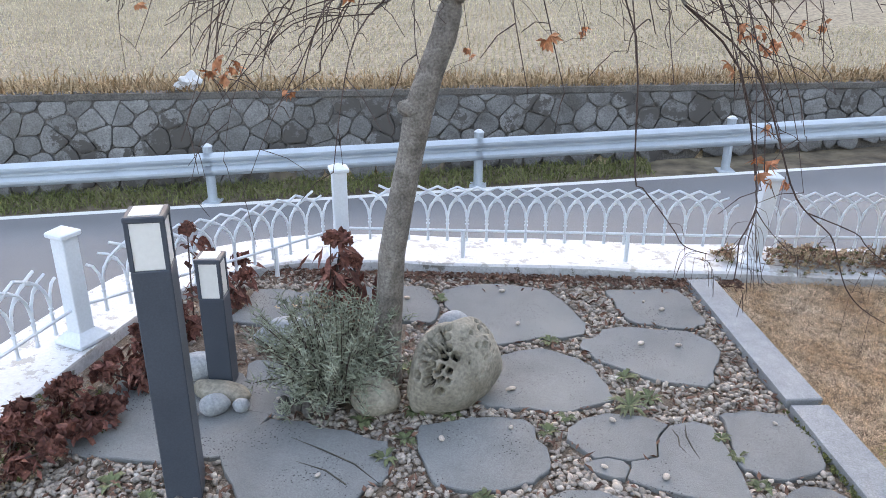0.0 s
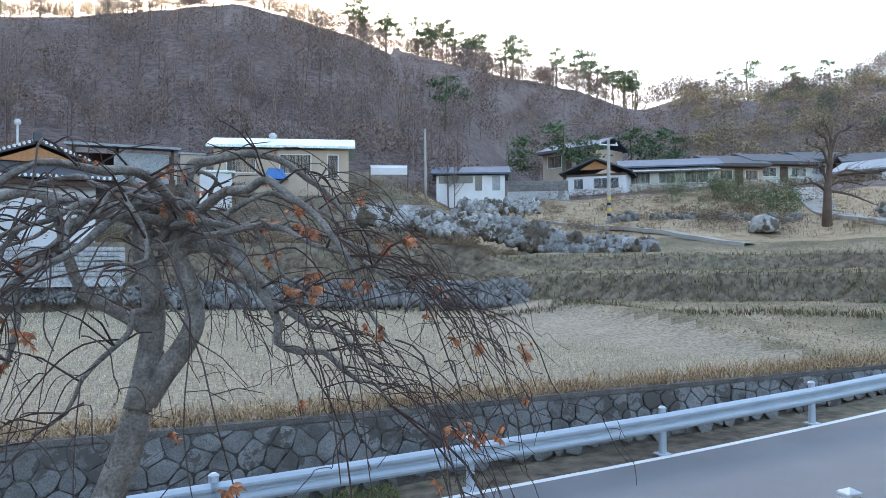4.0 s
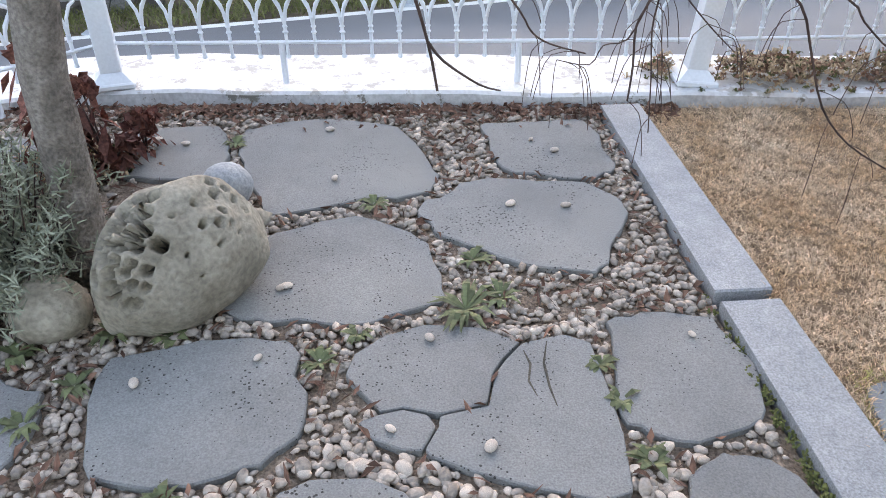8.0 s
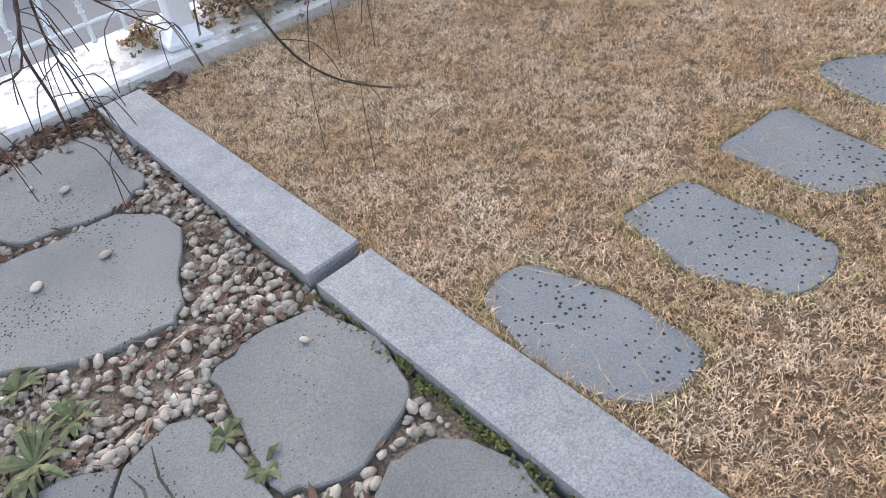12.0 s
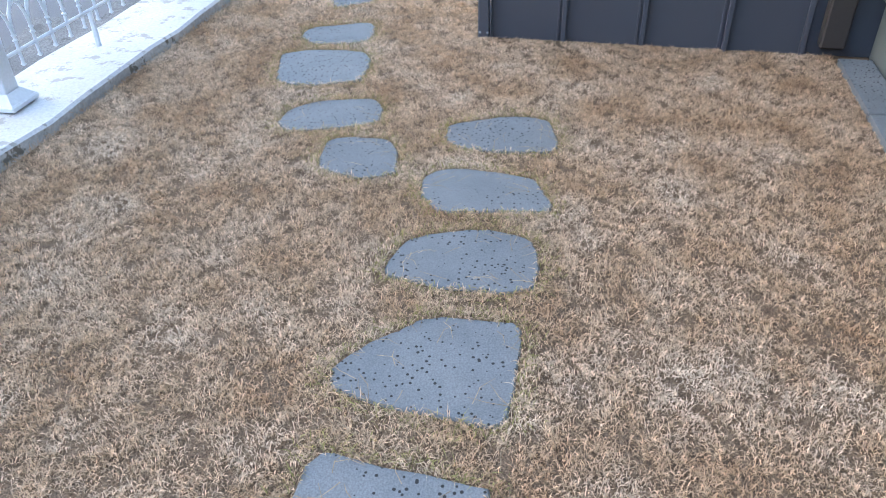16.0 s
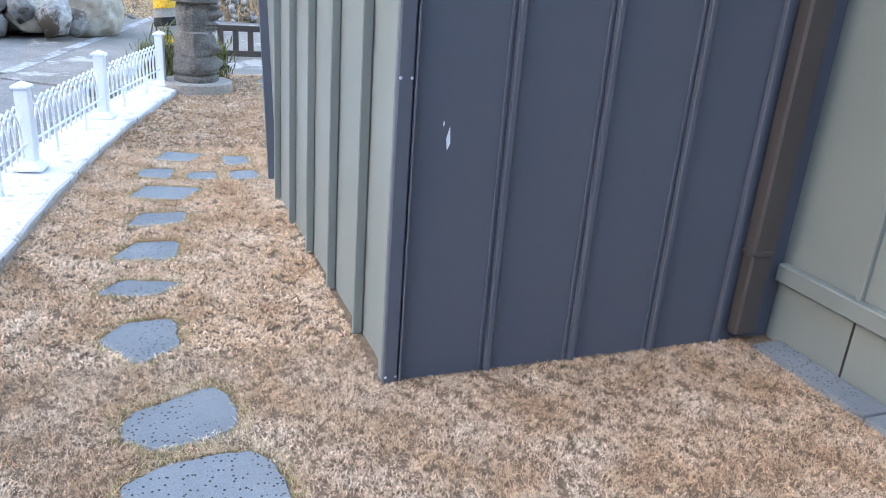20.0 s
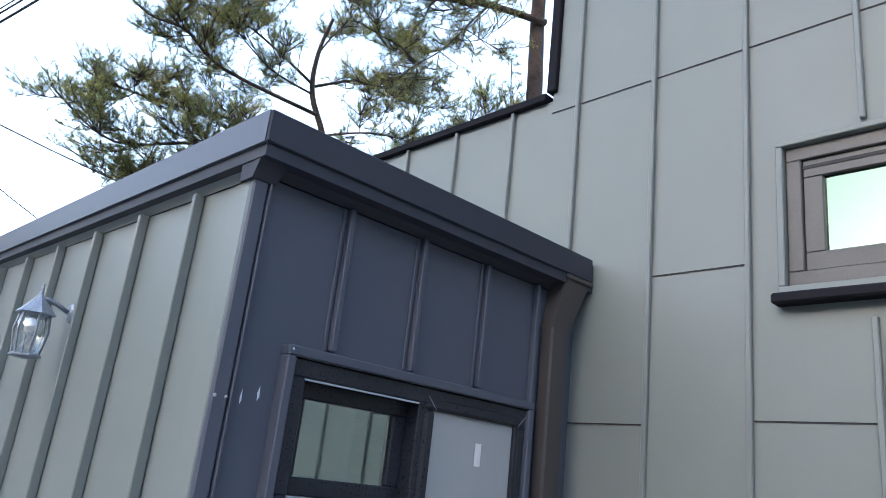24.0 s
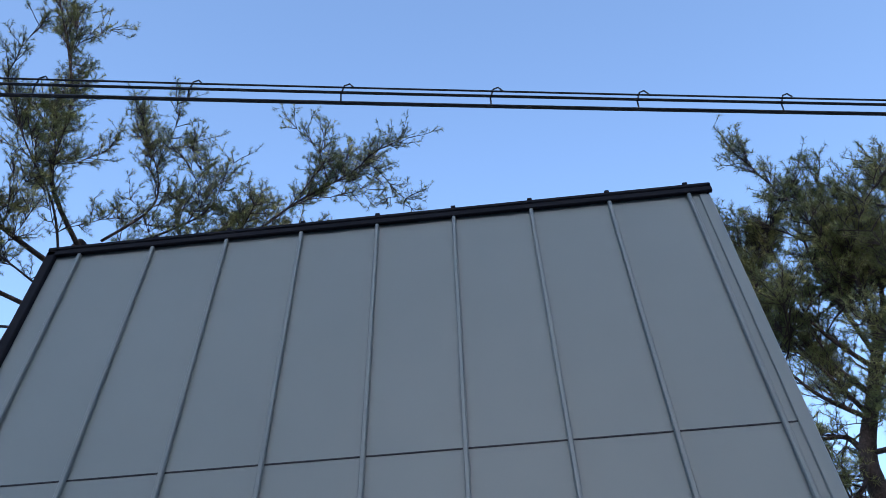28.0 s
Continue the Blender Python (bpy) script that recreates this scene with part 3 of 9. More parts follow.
# the country: one sheet from the garden to the horizon, finer near the place
rings = [0.0]
while rings[-1] < 900:
    rings.append(rings[-1] + (0.55 if 20 < rings[-1] < 48 else max(0.7, rings[-1] * 0.045)))
NA = 420
gv = []
for d in rings[1:]:
    for k in range(NA):
        a = 2 * math.pi * k / NA
        x, y = HX + d * math.sin(a), HY + d * math.cos(a)
        gv.append((x, y, terrain(x, y)))
gq = [(i * NA + k, (i + 1) * NA + k, (i + 1) * NA + (k + 1) % NA, i * NA + (k + 1) % NA) for i in range(len(rings) - 2) for k in range(NA)]
gme = fast_mesh("ground", np.array(gv), np.array(gq), M_SLOPE, smooth=True)
gme.materials.append(M_FIELD)
gme.materials.append(M_HILL)
gme.materials.append(M_BANK)
gme.materials.append(M_TERRACE)
ids = []
for q in gq:
    cx, cy = (gv[q[0]][0] + gv[q[2]][0]) / 2, (gv[q[0]][1] + gv[q[2]][1]) / 2
    d = math.hypot(cx - HX, cy - HY)
    caz = math.degrees(math.atan2(HX - cx, cy - HY))
    if cy > wall_y(cx) + 0.4 and caz < -19 and d < 49 and bund(cx, cy) > -0.5:
        ids.append(0 if max(gv[i][2] for i in q) - min(gv[i][2] for i in q) > 0.33 else 4)
    elif wall_y(cx) + 1.2 < cy < far_edge(cx) and bund(cx, cy) < 0:
        ids.append(1)
    elif d > 66 + 6 * noise.noise(Vector((cx * 0.05, cy * 0.05, 0))):
        ids.append(2)
    elif cy > wall_y(cx) and (cx > 14 or cy < wall_y(cx) + 1.3):
        ids.append(3)
    else:
        ids.append(0)
gme.polygons.foreach_set("material_index", np.array(ids, dtype=np.int32))
tagged(new("ground", gme), "brown winter countryside with field and wooded hills", kind="structure")


def strip_sheet(xs, left, right, z, thick=0.0):
    """A sheet between two lines over x."""
    s = Shape()
    n = len(xs)
    s.add([(x, left(x), z(x, left(x))) for x in xs] + [(x, right(x), z(x, right(x))) for x in xs], [(i + n, i + n + 1, i + 1, i) for i in range(n - 1)])
    return s


XS = [-70 + 5 * i for i in range(13)] + [-8 + 1.0 * i for i in range(30)] + [23 + 5 * i for i in range(9)]
rv_, rq_ = [], []
ry_ = [0.15, 0.95, 1.75, 2.55, 3.35, 4.2, 5.0, 5.8, 6.6, 7.4, 8.2, 9.6]
for x in XS:
    for o in ry_:
        y = rail_y(x) - o
        rv_.append((x, y, apron_z(x, y)))
m_ = len(ry_)
for i in range(len(XS) - 1):
    for k in range(m_ - 1):
        rq_.append((i * m_ + k + 1, (i + 1) * m_ + k + 1, (i + 1) * m_ + k, i * m_ + k))
rme = fast_mesh("road", np.array(rv_), np.array(rq_), M_ASPHALT, smooth=True)
rme.materials.append(M_APRON)
rme.polygons.foreach_set("material_index", np.array([1 if (rv_[q[0]][0] > 3.0 and rv_[q[0]][1] < 4.4 - 0.05 * rv_[q[0]][0]) else 0 for q in rq_], dtype=np.int32))
tagged(new("road", rme), "grey asphalt village road with a concrete apron", "road", kind="structure")
edge = thing("road_line", "white painted edge line on the asphalt road", "road marking", kind="structure")
part("line", strip_sheet(XS, lambda x: rail_y(x) - 0.12, lambda x: rail_y(x) - 0.27, lambda x, y: road_z(x) + 0.006), M_LINE, edge)

# garden: soil block under lawn and patio
garden_poly = [(x, y) for x, y in offset_line(KERB_LINE, 0.02)] + [(11.2, 0.0), (11.2, -4.5), (-3.25, -4.5)]
setting("garden_bed", Shape().prism(garden_poly, -1.7, -0.035), M_SOIL, "dark soil of the raised garden", category="soil")

# white painted kerb wall round the garden
kn = len(KERB_LINE)
kerb = Shape()
for i, (a, b) in enumerate(zip(KERB_LINE, KERB_OUT)):
    h = 0.055 + 0.006 * math.sin(i * 1.7)
    w = 0.006 * math.sin(i * 2.9)
    kerb.add([(a[0], a[1] + w, -0.06), (a[0], a[1] + w, h - 0.012), (a[0], a[1] + w + 0.012, h), (b[0], b[1], h + 0.004), (b[0], b[1] + 0.01, -1.75)], [])
kf = [(i * 5 + k, i * 5 + k + 1, (i + 1) * 5 + k + 1, (i + 1) * 5 + k) for i in range(kn - 1) for k in range(4)]
kerb.f = [tuple(reversed(f)) for f in kf]
kme = kerb.mesh("kerb_wall")
kme.materials.append(M_WHITE_CONC)
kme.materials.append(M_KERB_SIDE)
# inner and outer side faces take the darker, more patched grey
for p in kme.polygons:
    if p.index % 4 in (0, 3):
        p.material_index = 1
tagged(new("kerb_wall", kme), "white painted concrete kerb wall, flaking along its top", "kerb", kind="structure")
# ---- house: dark standing-seam metal, main block and annex ----
AX, AY, HW = 3.873, -0.256, -2.026       # annex face, annex side, house wall
house = thing("house", "grey standing-seam metal clad house with stepped parapet", "house")
# main wall: tall part with window opening, low part behind the annex
TALL, LOW, XR, XS_, XL = 5.49, 3.96, 0.141, 4.1, 7.0
W2 = (0.9, 2.84, 2.745, 3.335)       # upper window: x0, x1, z0, z1
for lo, hi in (((XR, HW - 0.25, -0.3), (W2[0], HW, TALL)), ((W2[0], HW - 0.25, -0.3), (W2[1], HW, W2[2])), ((W2[0], HW - 0.25, W2[3]), (W2[1], HW, TALL)), ((W2[1], HW - 0.25, -0.3), (XS_, HW, TALL)), ((XS_, HW - 0.25, -0.3), (XL, HW, LOW)),
               ((XR, -5.6, -0.3), (XR + 0.25, HW - 0.25, TALL)), ((XL - 0.25, -5.6, -0.3), (XL, HW - 0.25, LOW)), ((XR + 0.25, -5.6, -0.3), (XL - 0.25, -5.35, LOW)), ((XS_ - 0.02, -5.3, LOW), (XS_, HW - 0.25, TALL))):
    part("wall", Shape().span(lo, hi), M_CLAD, house)
part("roof", Shape().span((XR + 0.25, -5.3, TALL - 0.25), (XS_ - 0.03, HW - 0.26, TALL - 0.12)).span((XS_ + 0.01, -5.3, LOW - 0.2), (XL - 0.26, HW - 0.26, LOW - 0.06)), M_CLAD_DARK, house)
# parapet caps
part("parapet_cap", Shape().span((XR - 0.03, HW - 0.3, TALL), (XS_ + 0.03, HW + 0.035, TALL + 0.03), 0.006).span((XR - 0.03, HW + 0.004, TALL - 0.04), (XS_ + 0.03, HW + 0.03, TALL), 0.004), M_CLAD_DARK, house)
part("parapet_cap", Shape().span((XS_ + 0.03, HW - 0.3, LOW), (XL, HW + 0.035, LOW + 0.05), 0.006), M_CLAD_DARK, house)
part("corner_trim", Shape().span((XS_ - 0.03, HW - 0.3, LOW + 0.05), (XS_ + 0.03, HW + 0.03, TALL), 0.006), M_CLAD_DARK, house)
part("corner_trim", Shape().span((XR - 0.012, HW - 0.06, 0.0), (XR + 0.05, HW + 0.012, TALL - 0.05), 0.004), M_CLAD, house)


def seam_x(x, z0, z1):
    """A standing seam on the house wall."""
    return Shape().span((x - 0.011, HW, z0), (x + 0.011, HW + 0.026, z1), 0.004)


for i in range(21):
    x = 0.25 + 0.4585 * i
    top = TALL - 0.04 if x < XS_ - 0.05 else LOW
    spans = [(0.32, top)]
    if W2[0] - 0.04 < x < W2[1] + 0.04:
        spans = [(0.32, W2[2] - 0.14), (W2[3] + 0.06, top)]
    if 3.85 < x < 7.5:
        spans = [(2.9, top)]
    for z0, z1 in spans:
        part("standing_seam", seam_x(x, z0, z1), M_CLAD, house)
    if x < XS_ - 0.05:
        part("seam_end", Shape().span((x - 0.014, HW + 0.0, TALL + 0.03), (x + 0.014, HW + 0.03, TALL + 0.055), 0.004), M_CLAD_DARK, house)
# sheet laps: thin shadow joints across the panels
for x0, x1, z in [(XR + 0.05, 4.1, 3.885), (3.001, 3.46, 2.865), (3.46, 3.873, 2.205), (2.543, 3.001, 2.23), (3.001, 3.46, 1.615), (2.084, 2.543, 1.615), (0.25, 0.709, 2.3), (0.709, 1.167, 1.615)]:
    part("sheet_lap", Shape().span((x0, HW, z - 0.003), (x1, HW + 0.004, z + 0.003)), M_RUBBER, house)
# plinth band at the foot
part("plinth_rail", Shape().span((XR, HW, 0.28), (AX - 0.02, HW + 0.05, 0.36), 0.006), M_CLAD, house)
part("plinth", Shape().span((XR, HW, -0.05), (AX - 0.02, HW + 0.012, 0.28)), M_CLAD, house)
for x in (0.9, 1.8, 2.7, 3.45):
    part("plinth_joint", Shape().span((x - 0.004, HW + 0.012, 0.0), (x + 0.004, HW + 0.016, 0.28)), M_RUBBER, house)

# upper window: outer casing, taupe frame with two lights
upw = part("window", Shape().frame_xz(HW - 0.08, HW + 0.045, W2[0] - 0.03, W2[1] + 0.03, W2[2] - 0.03, W2[3] + 0.03, 0.028), M_CLAD, house)
part("window_sill", Shape().span((W2[0] - 0.05, HW, W2[2] - 0.075), (W2[1] + 0.05, HW + 0.075, W2[2] - 0.032), 0.008), M_CLAD_DARK, upw)
part("window_frame", Shape().frame_xz(HW - 0.06, HW + 0.015, W2[0], W2[1], W2[2], W2[3], 0.06), M_FRAME2, upw)
part("sash", Shape().frame_xz(HW - 0.05, HW + 0.0, 2.14, W2[1] - 0.062, W2[2] + 0.062, W2[3] - 0.062, 0.075), M_FRAME2, upw)
part("sash", Shape().frame_xz(HW - 0.045, HW + 0.025, W2[0] + 0.062, 2.14, W2[2] + 0.03, W2[3] - 0.03, 0.065), M_FRAME2, upw)
part("seal", Shape().span((W2[0] + 0.06, HW + 0.0, W2[3] - 0.1), (W2[1] - 0.06, HW + 0.003, W2[3] - 0.085)), M_RUBBER, upw)
GLASS = glass_mat("green window glass", (0.14, 0.21, 0.175), 0.01, 0.3)
for x0, x1 in ((2.215, W2[1] - 0.137), (W2[0] + 0.127, 2.075)):
    part("pane", Shape().span((x0, HW - 0.03, W2[2] + 0.09), (x1, HW - 0.022, W2[3] - 0.09)), GLASS, upw)
# room behind
part("room_wall", Shape().span((W2[0] - 0.3, HW - 2.6, 2.0), (W2[1] + 0.3, HW - 2.5, 4.0)).span((W2[0] - 0.3, HW - 2.5, 3.75), (W2[1] + 0.3, HW - 0.27, 3.8)).span((W2[0] - 0.3, HW - 2.5, 2.0), (W2[1] + 0.3, HW - 0.27, 2.05)).span((W2[0] - 0.35, HW - 2.5, 2.05), (W2[0] - 0.3, HW - 0.27, 3.75)).span((W2[1] + 0.3, HW - 2.5, 2.05), (W2[1] + 0.35, HW - 0.27, 3.75)), M_ROOM, house)

# ---- annex ----
AE, AZ, AB = 7.1, 2.79, 6.3
annex = thing("annex", "grey metal clad annex with navy front in painted shade, slider window", "annex")


def side_y(x):
    return AY + 0.024 * (x - AX)


W1 = (-1.722, -0.447, 1.681, 2.252)      # annex window casing: y0, y1, z0, z1
wy0, wy1, wz0, wz1 = W1[0] + 0.03, W1[1] - 0.03, W1[2] + 0.03, W1[3] - 0.03
T = 0.2
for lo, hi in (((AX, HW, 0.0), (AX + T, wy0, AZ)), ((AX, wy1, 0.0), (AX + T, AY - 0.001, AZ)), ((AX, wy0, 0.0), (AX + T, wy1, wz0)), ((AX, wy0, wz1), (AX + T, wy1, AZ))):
    part("front_panel", Shape().span(lo, hi), M_NAVY_SHADED, annex)
sw = Shape()
sw.add([(AX + T, AY - 0.001, 0), (AB, side_y(AB), 0), (AE, side_y(AE), AZ), (AX + T, AY - 0.001, AZ), (AX + T, AY - T, 0), (AB, side_y(AB) - T, 0), (AE, side_y(AE) - T, AZ), (AX + T, AY - T, AZ)],
       [(1, 0, 3, 2), (4, 5, 6, 7), (0, 1, 5, 4), (3, 7, 6, 2), (1, 2, 6, 5), (0, 4, 7, 3)])
sw.span((AX, AY - 0.0005, 0), (AX + T, AY, AZ))
part("side_wall", sw, M_CLAD, annex)
part("end_wall", Shape().add([(AB, HW, 0), (AB, side_y(AB) - T, 0), (AE, side_y(AE) - T, AZ), (AE, HW, AZ), (AB - 0.15, HW, 0), (AB - 0.15, side_y(AB) - T, 0), (AE - 0.15, side_y(AE) - T, AZ), (AE - 0.15, HW, AZ)], [(0, 1, 2, 3), (7, 6, 5, 4), (0, 4, 5, 1), (3, 2, 6, 7)]), M_CLAD, annex)
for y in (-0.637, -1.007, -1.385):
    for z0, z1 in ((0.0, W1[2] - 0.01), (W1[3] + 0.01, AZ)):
        part("standing_seam", Shape().span((AX - 0.028, y - 0.012, z0), (AX, y + 0.012, z1), 0.004).span((AX - 0.008, y + 0.02, z0), (AX, y + 0.034, z1), 0.003), M_NAVY_SHADED, annex)
part("standing_seam", Shape().span((AX - 0.028, -1.735, 0), (AX, -1.711, AZ), 0.004), M_NAVY_SHADED, annex)
part("corner_trim", Shape().span((AX - 0.024, AY - 0.02, 0.0), (AX, AY + 0.036, AZ), 0.006).span((AX - 0.03, AY - 0.032, 0.0), (AX - 0.002, AY - 0.024, AZ), 0.002), M_NAVY_SHADED, annex)
part("corner_trim", Shape().span((AX, AY, 0.0), (AX + 0.05, AY + 0.036, AZ), 0.006), M_CLAD, annex)
for z in (0.03, 1.115, 2.05):
    for dy in (0.026, -0.012):
        part("rivet", Shape().lathe([(0.006, 0), (0.004, 0.004)], (0, 0, 0), 8), M_GALV, annex, "small bright rivet", at=pose(AX - 0.024, AY + dy, z, 0, -90, 0))
for i in range(8):
    x = 4.27 + 0.465 * i
    if x < AE - 0.05:
        part("standing_seam", Shape().span((x - 0.012, side_y(x) - 0.002, max(0.0, (x - AB) / (AE - AB) * AZ)), (x + 0.012, side_y(x) + 0.038, AZ), 0.004), M_CLAD, annex)
part("corner_trim", Shape().add([(AB - 0.04, side_y(AB) + 0.05, 0.1), (AB + 0.0, side_y(AB) + 0.05, 0.1), (AE + 0.0, side_y(AE) + 0.05, AZ), (AE - 0.04, side_y(AE) + 0.05, AZ), (AB - 0.04, side_y(AB) - 0.01, 0.1), (AB + 0.0, side_y(AB) - 0.01, 0.1), (AE + 0.0, side_y(AE) - 0.01, AZ), (AE - 0.04, side_y(AE) - 0.01, AZ)], [(0, 1, 2, 3), (0, 3, 7, 4), (1, 5, 6, 2), (0, 4, 5, 1)]), M_NAVY_SHADED, annex)
part("plinth", Shape().span((AX + 0.1, AY - 0.2, -0.05), (AB, AY - 0.012, 0.03)), M_CONC, annex)
# paint scuffs on the front
for y, z, w, h in ((-0.415, 0.915, 0.016, 0.085), (-0.395, 0.965, 0.006, 0.02), (-0.39, 2.08, 0.01, 0.05), (-0.33, 2.06, 0.008, 0.05)):
    part("paint_scuff", Shape().add([(AX - 0.0025, y - w * 0.2, z + h / 2), (AX - 0.0025, y + w / 2, z), (AX - 0.0025, y + w * 0.2, z - h / 2), (AX - 0.0025, y - w / 2, z - h * 0.2)], [(0, 1, 2, 3)]), M_PAINT, annex, "scraped pale patch")
# roof slab with fascia and gutter edge
EV = 0.1
rf = Shape()
ov = [(AX - EV, HW), (AX - EV, AY + 0.055), (AE + 0.08, side_y(AE) + 0.06), (AE + 0.08, HW)]
rf.prism(list(reversed(ov)), AZ + 0.03, AZ + 0.17)
part("roof", rf, M_GUTTER_SHADED, annex)
# the front fascia's shade is put into this tone, darker than the side fascia
part("fascia", Shape().span((AX - EV - 0.012, HW + 0.02, AZ + 0.075), (AX - EV, AY + 0.065, AZ + 0.19), 0.004).add([(AX - EV, HW + 0.02, AZ + 0.075), (AX - EV, AY + 0.05, AZ + 0.075), (AX - 0.001, AY + 0.05, AZ + 0.004), (AX - 0.001, HW + 0.02, AZ + 0.004)], [(0, 1, 2, 3)]), M_GUTTER_SHADED, annex)
fs = Shape().add([(AX - EV, AY + 0.055, AZ + 0.075), (AE + 0.09, side_y(AE) + 0.06, AZ + 0.075), (AE + 0.09, side_y(AE) + 0.06, AZ + 0.19), (AX - EV, AY + 0.055, AZ + 0.19), (AX - EV, AY + 0.068, AZ + 0.075), (AE + 0.09, side_y(AE) + 0.073, AZ + 0.075), (AE + 0.09, side_y(AE) + 0.073, AZ + 0.19), (AX - EV, AY + 0.068, AZ + 0.19)],
                 [(0, 1, 2, 3), (5, 4, 7, 6), (0, 4, 5, 1), (3, 2, 6, 7), (0, 3, 7, 4), (1, 5, 6, 2)])
part("fascia", fs, M_NAVY_SHADED, annex)
part("soffit", Shape().add([(AX + 0.05, AY + 0.05, AZ + 0.075), (AE + 0.08, side_y(AE) + 0.055, AZ + 0.075), (AE + 0.08, side_y(AE) + 0.002, AZ + 0.0), (AX + 0.05, AY + 0.002, AZ + 0.0)], [(0, 1, 2, 3)]), M_CLAD, annex)
part("eaves_corner_cap", Shape().add([(AX - EV, AY + 0.055, AZ + 0.075), (AX + 0.05, AY + 0.055, AZ + 0.075), (AX + 0.05, AY - 0.06, AZ + 0.075), (AX - EV, AY - 0.06, AZ + 0.075), (AX - 0.03, AY + 0.05, AZ - 0.03), (AX + 0.05, AY + 0.05, AZ - 0.03), (AX + 0.05, AY - 0.04, AZ - 0.03), (AX - 0.03, AY - 0.04, AZ - 0.03)], [(0, 1, 5, 4), (1, 2, 6, 5), (2, 3, 7, 6), (3, 0, 4, 7), (4, 5, 6, 7)]), M_GUTTER_SHADED, annex)
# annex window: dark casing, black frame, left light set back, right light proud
win = part("window", Shape().frame_yz(AX - 0.05, AX + 0.1, W1[0], W1[1], W1[2], W1[3], 0.035, 0.005), M_NAVY_SHADED, annex)
part("window_frame", Shape().frame_yz(AX - 0.03, AX + 0.12, wy0 + 0.005, wy1 - 0.005, wz0 + 0.005, wz1 - 0.005, 0.062, 0.006), M_FRAME, win)
part("mullion", Shape().span((AX - 0.02, -1.115, wz0 + 0.06), (AX + 0.12, -1.07, wz1 - 0.06), 0.004), M_FRAME, win)
part("sash", Shape().frame_yz(AX + 0.045, AX + 0.09, -1.07, wy1 - 0.065, wz0 + 0.065, wz1 - 0.065, 0.062, 0.005), M_FRAME, win)
part("sash", Shape().frame_yz(AX - 0.034, AX + 0.03, wy0 + 0.006, -1.1, wz0 + 0.035, wz1 - 0.035, 0.052, 0.012), M_FRAME, win)
for sy, y in ((1, wy0 + 0.032), (-1, -1.126)):
    for sz, z in ((1, wz0 + 0.061), (-1, wz1 - 0.061)):
        part("mitre_line", Shape().tube([(AX - 0.0345, y - sy * 0.024, z - sz * 0.024), (AX - 0.0345, y + sy * 0.024, z + sz * 0.024)], 0.0012, 4), M_GALV, win)
PANE1 = glass_mat("clear window glass", (0.8, 0.9, 0.88), 0.01, 0.55)
PANE2 = mat("frosted window glass", [(0.36, 0.375, 0.375), (0.4, 0.415, 0.41)], 0.2, 1.5, 300, 0.0, grain=0.02, spec=0.6)
part("pane", Shape().span((AX + 0.06, -1.03, wz0 + 0.12), (AX + 0.068, wy1 - 0.12, wz1 - 0.12)), PANE1, win)
part("pane", Shape().span((AX - 0.012, wy0 + 0.055, wz0 + 0.084), (AX - 0.004, -1.15, wz1 - 0.084)), PANE2, win, "misted pane with a pale sticker")
part("sticker", Shape().span((AX - 0.0155, -1.44, wz0 + 0.24), (AX - 0.0135, -1.405, wz0 + 0.33)), M_DIFFUSER, win)
for z in (wz1 - 0.075, wz0 + 0.062):
    part("edge_strip", Shape().span((AX - 0.031, -1.06, z), (AX - 0.024, wy1 - 0.06, z + 0.006)), M_GALV, win)
for y in (-0.66, -1.55):
    part("drain_slot", Shape().span((AX - 0.034, y - 0.02, wz0 + 0.02), (AX - 0.03, y + 0.02, wz0 + 0.028)), M_DIFFUSER, win)
for y, z in ((W1[1] - 0.015, W1[3] - 0.015), (W1[1] - 0.015, W1[2] + 0.015), (-1.1, W1[2] + 0.015)):
    part("rivet", Shape().lathe([(0.005, 0), (0.003, 0.003)], (0, 0, 0), 8), M_GALV, win, at=pose(AX - 0.05, y, z, 0, -90, 0))
part("inner_reveal", Shape().span((AX + 0.22, -1.0, wz0 - 0.1), (AX + 0.42, -0.96, wz1 + 0.2)).span((AX + 0.42, -1.7, wz0 - 0.3), (AX + 0.45, -0.4, wz1 + 0.3)), M_ROOM, annex)
part("inner_wall", Shape().span((AX + 0.45, HW + 0.05, 0.0), (AX + 1.6, HW + 0.1, AZ)).span((AX + 1.6, HW + 0.1, 0.0), (AX + 1.65, AY - 0.3, AZ)), M_ROOM, annex)

# downpipe in the corner
dp = thing("downpipe", "brown square downpipe with hopper, in the corner of annex and house", "downpipe")
part("hopper", Shape().add([(AX - 0.105, -2.0, 2.85), (AX - 0.005, -2.0, 2.85), (AX - 0.005, -1.83, 2.85), (AX - 0.105, -1.83, 2.85), (AX - 0.075, -1.895, 2.6), (AX - 0.005, -1.895, 2.6), (AX - 0.005, -1.775, 2.6), (AX - 0.075, -1.775, 2.6)], [(0, 1, 2, 3), (7, 6, 5, 4), (0, 4, 5, 1), (1, 5, 6, 2), (2, 6, 7, 3), (3, 7, 4, 0)]).span((AX - 0.115, -2.015, 2.84), (AX - 0.003, -1.815, 2.864), 0.006), M_PIPE, dp)
part("pipe", Shape().span((AX - 0.075, -1.895, 0.42), (AX - 0.004, -1.775, 2.61), 0.01), M_PIPE, dp)
part("pipe", Shape().span((AX - 0.07, -1.89, 0.05), (AX - 0.004, -1.78, 0.43), 0.01), M_PIPE, dp)
for z in (0.43, 1.6):
    part("collar", Shape().span((AX - 0.08, -1.9, z - 0.012), (AX - 0.002, -1.77, z + 0.012), 0.004), M_PIPE, dp)

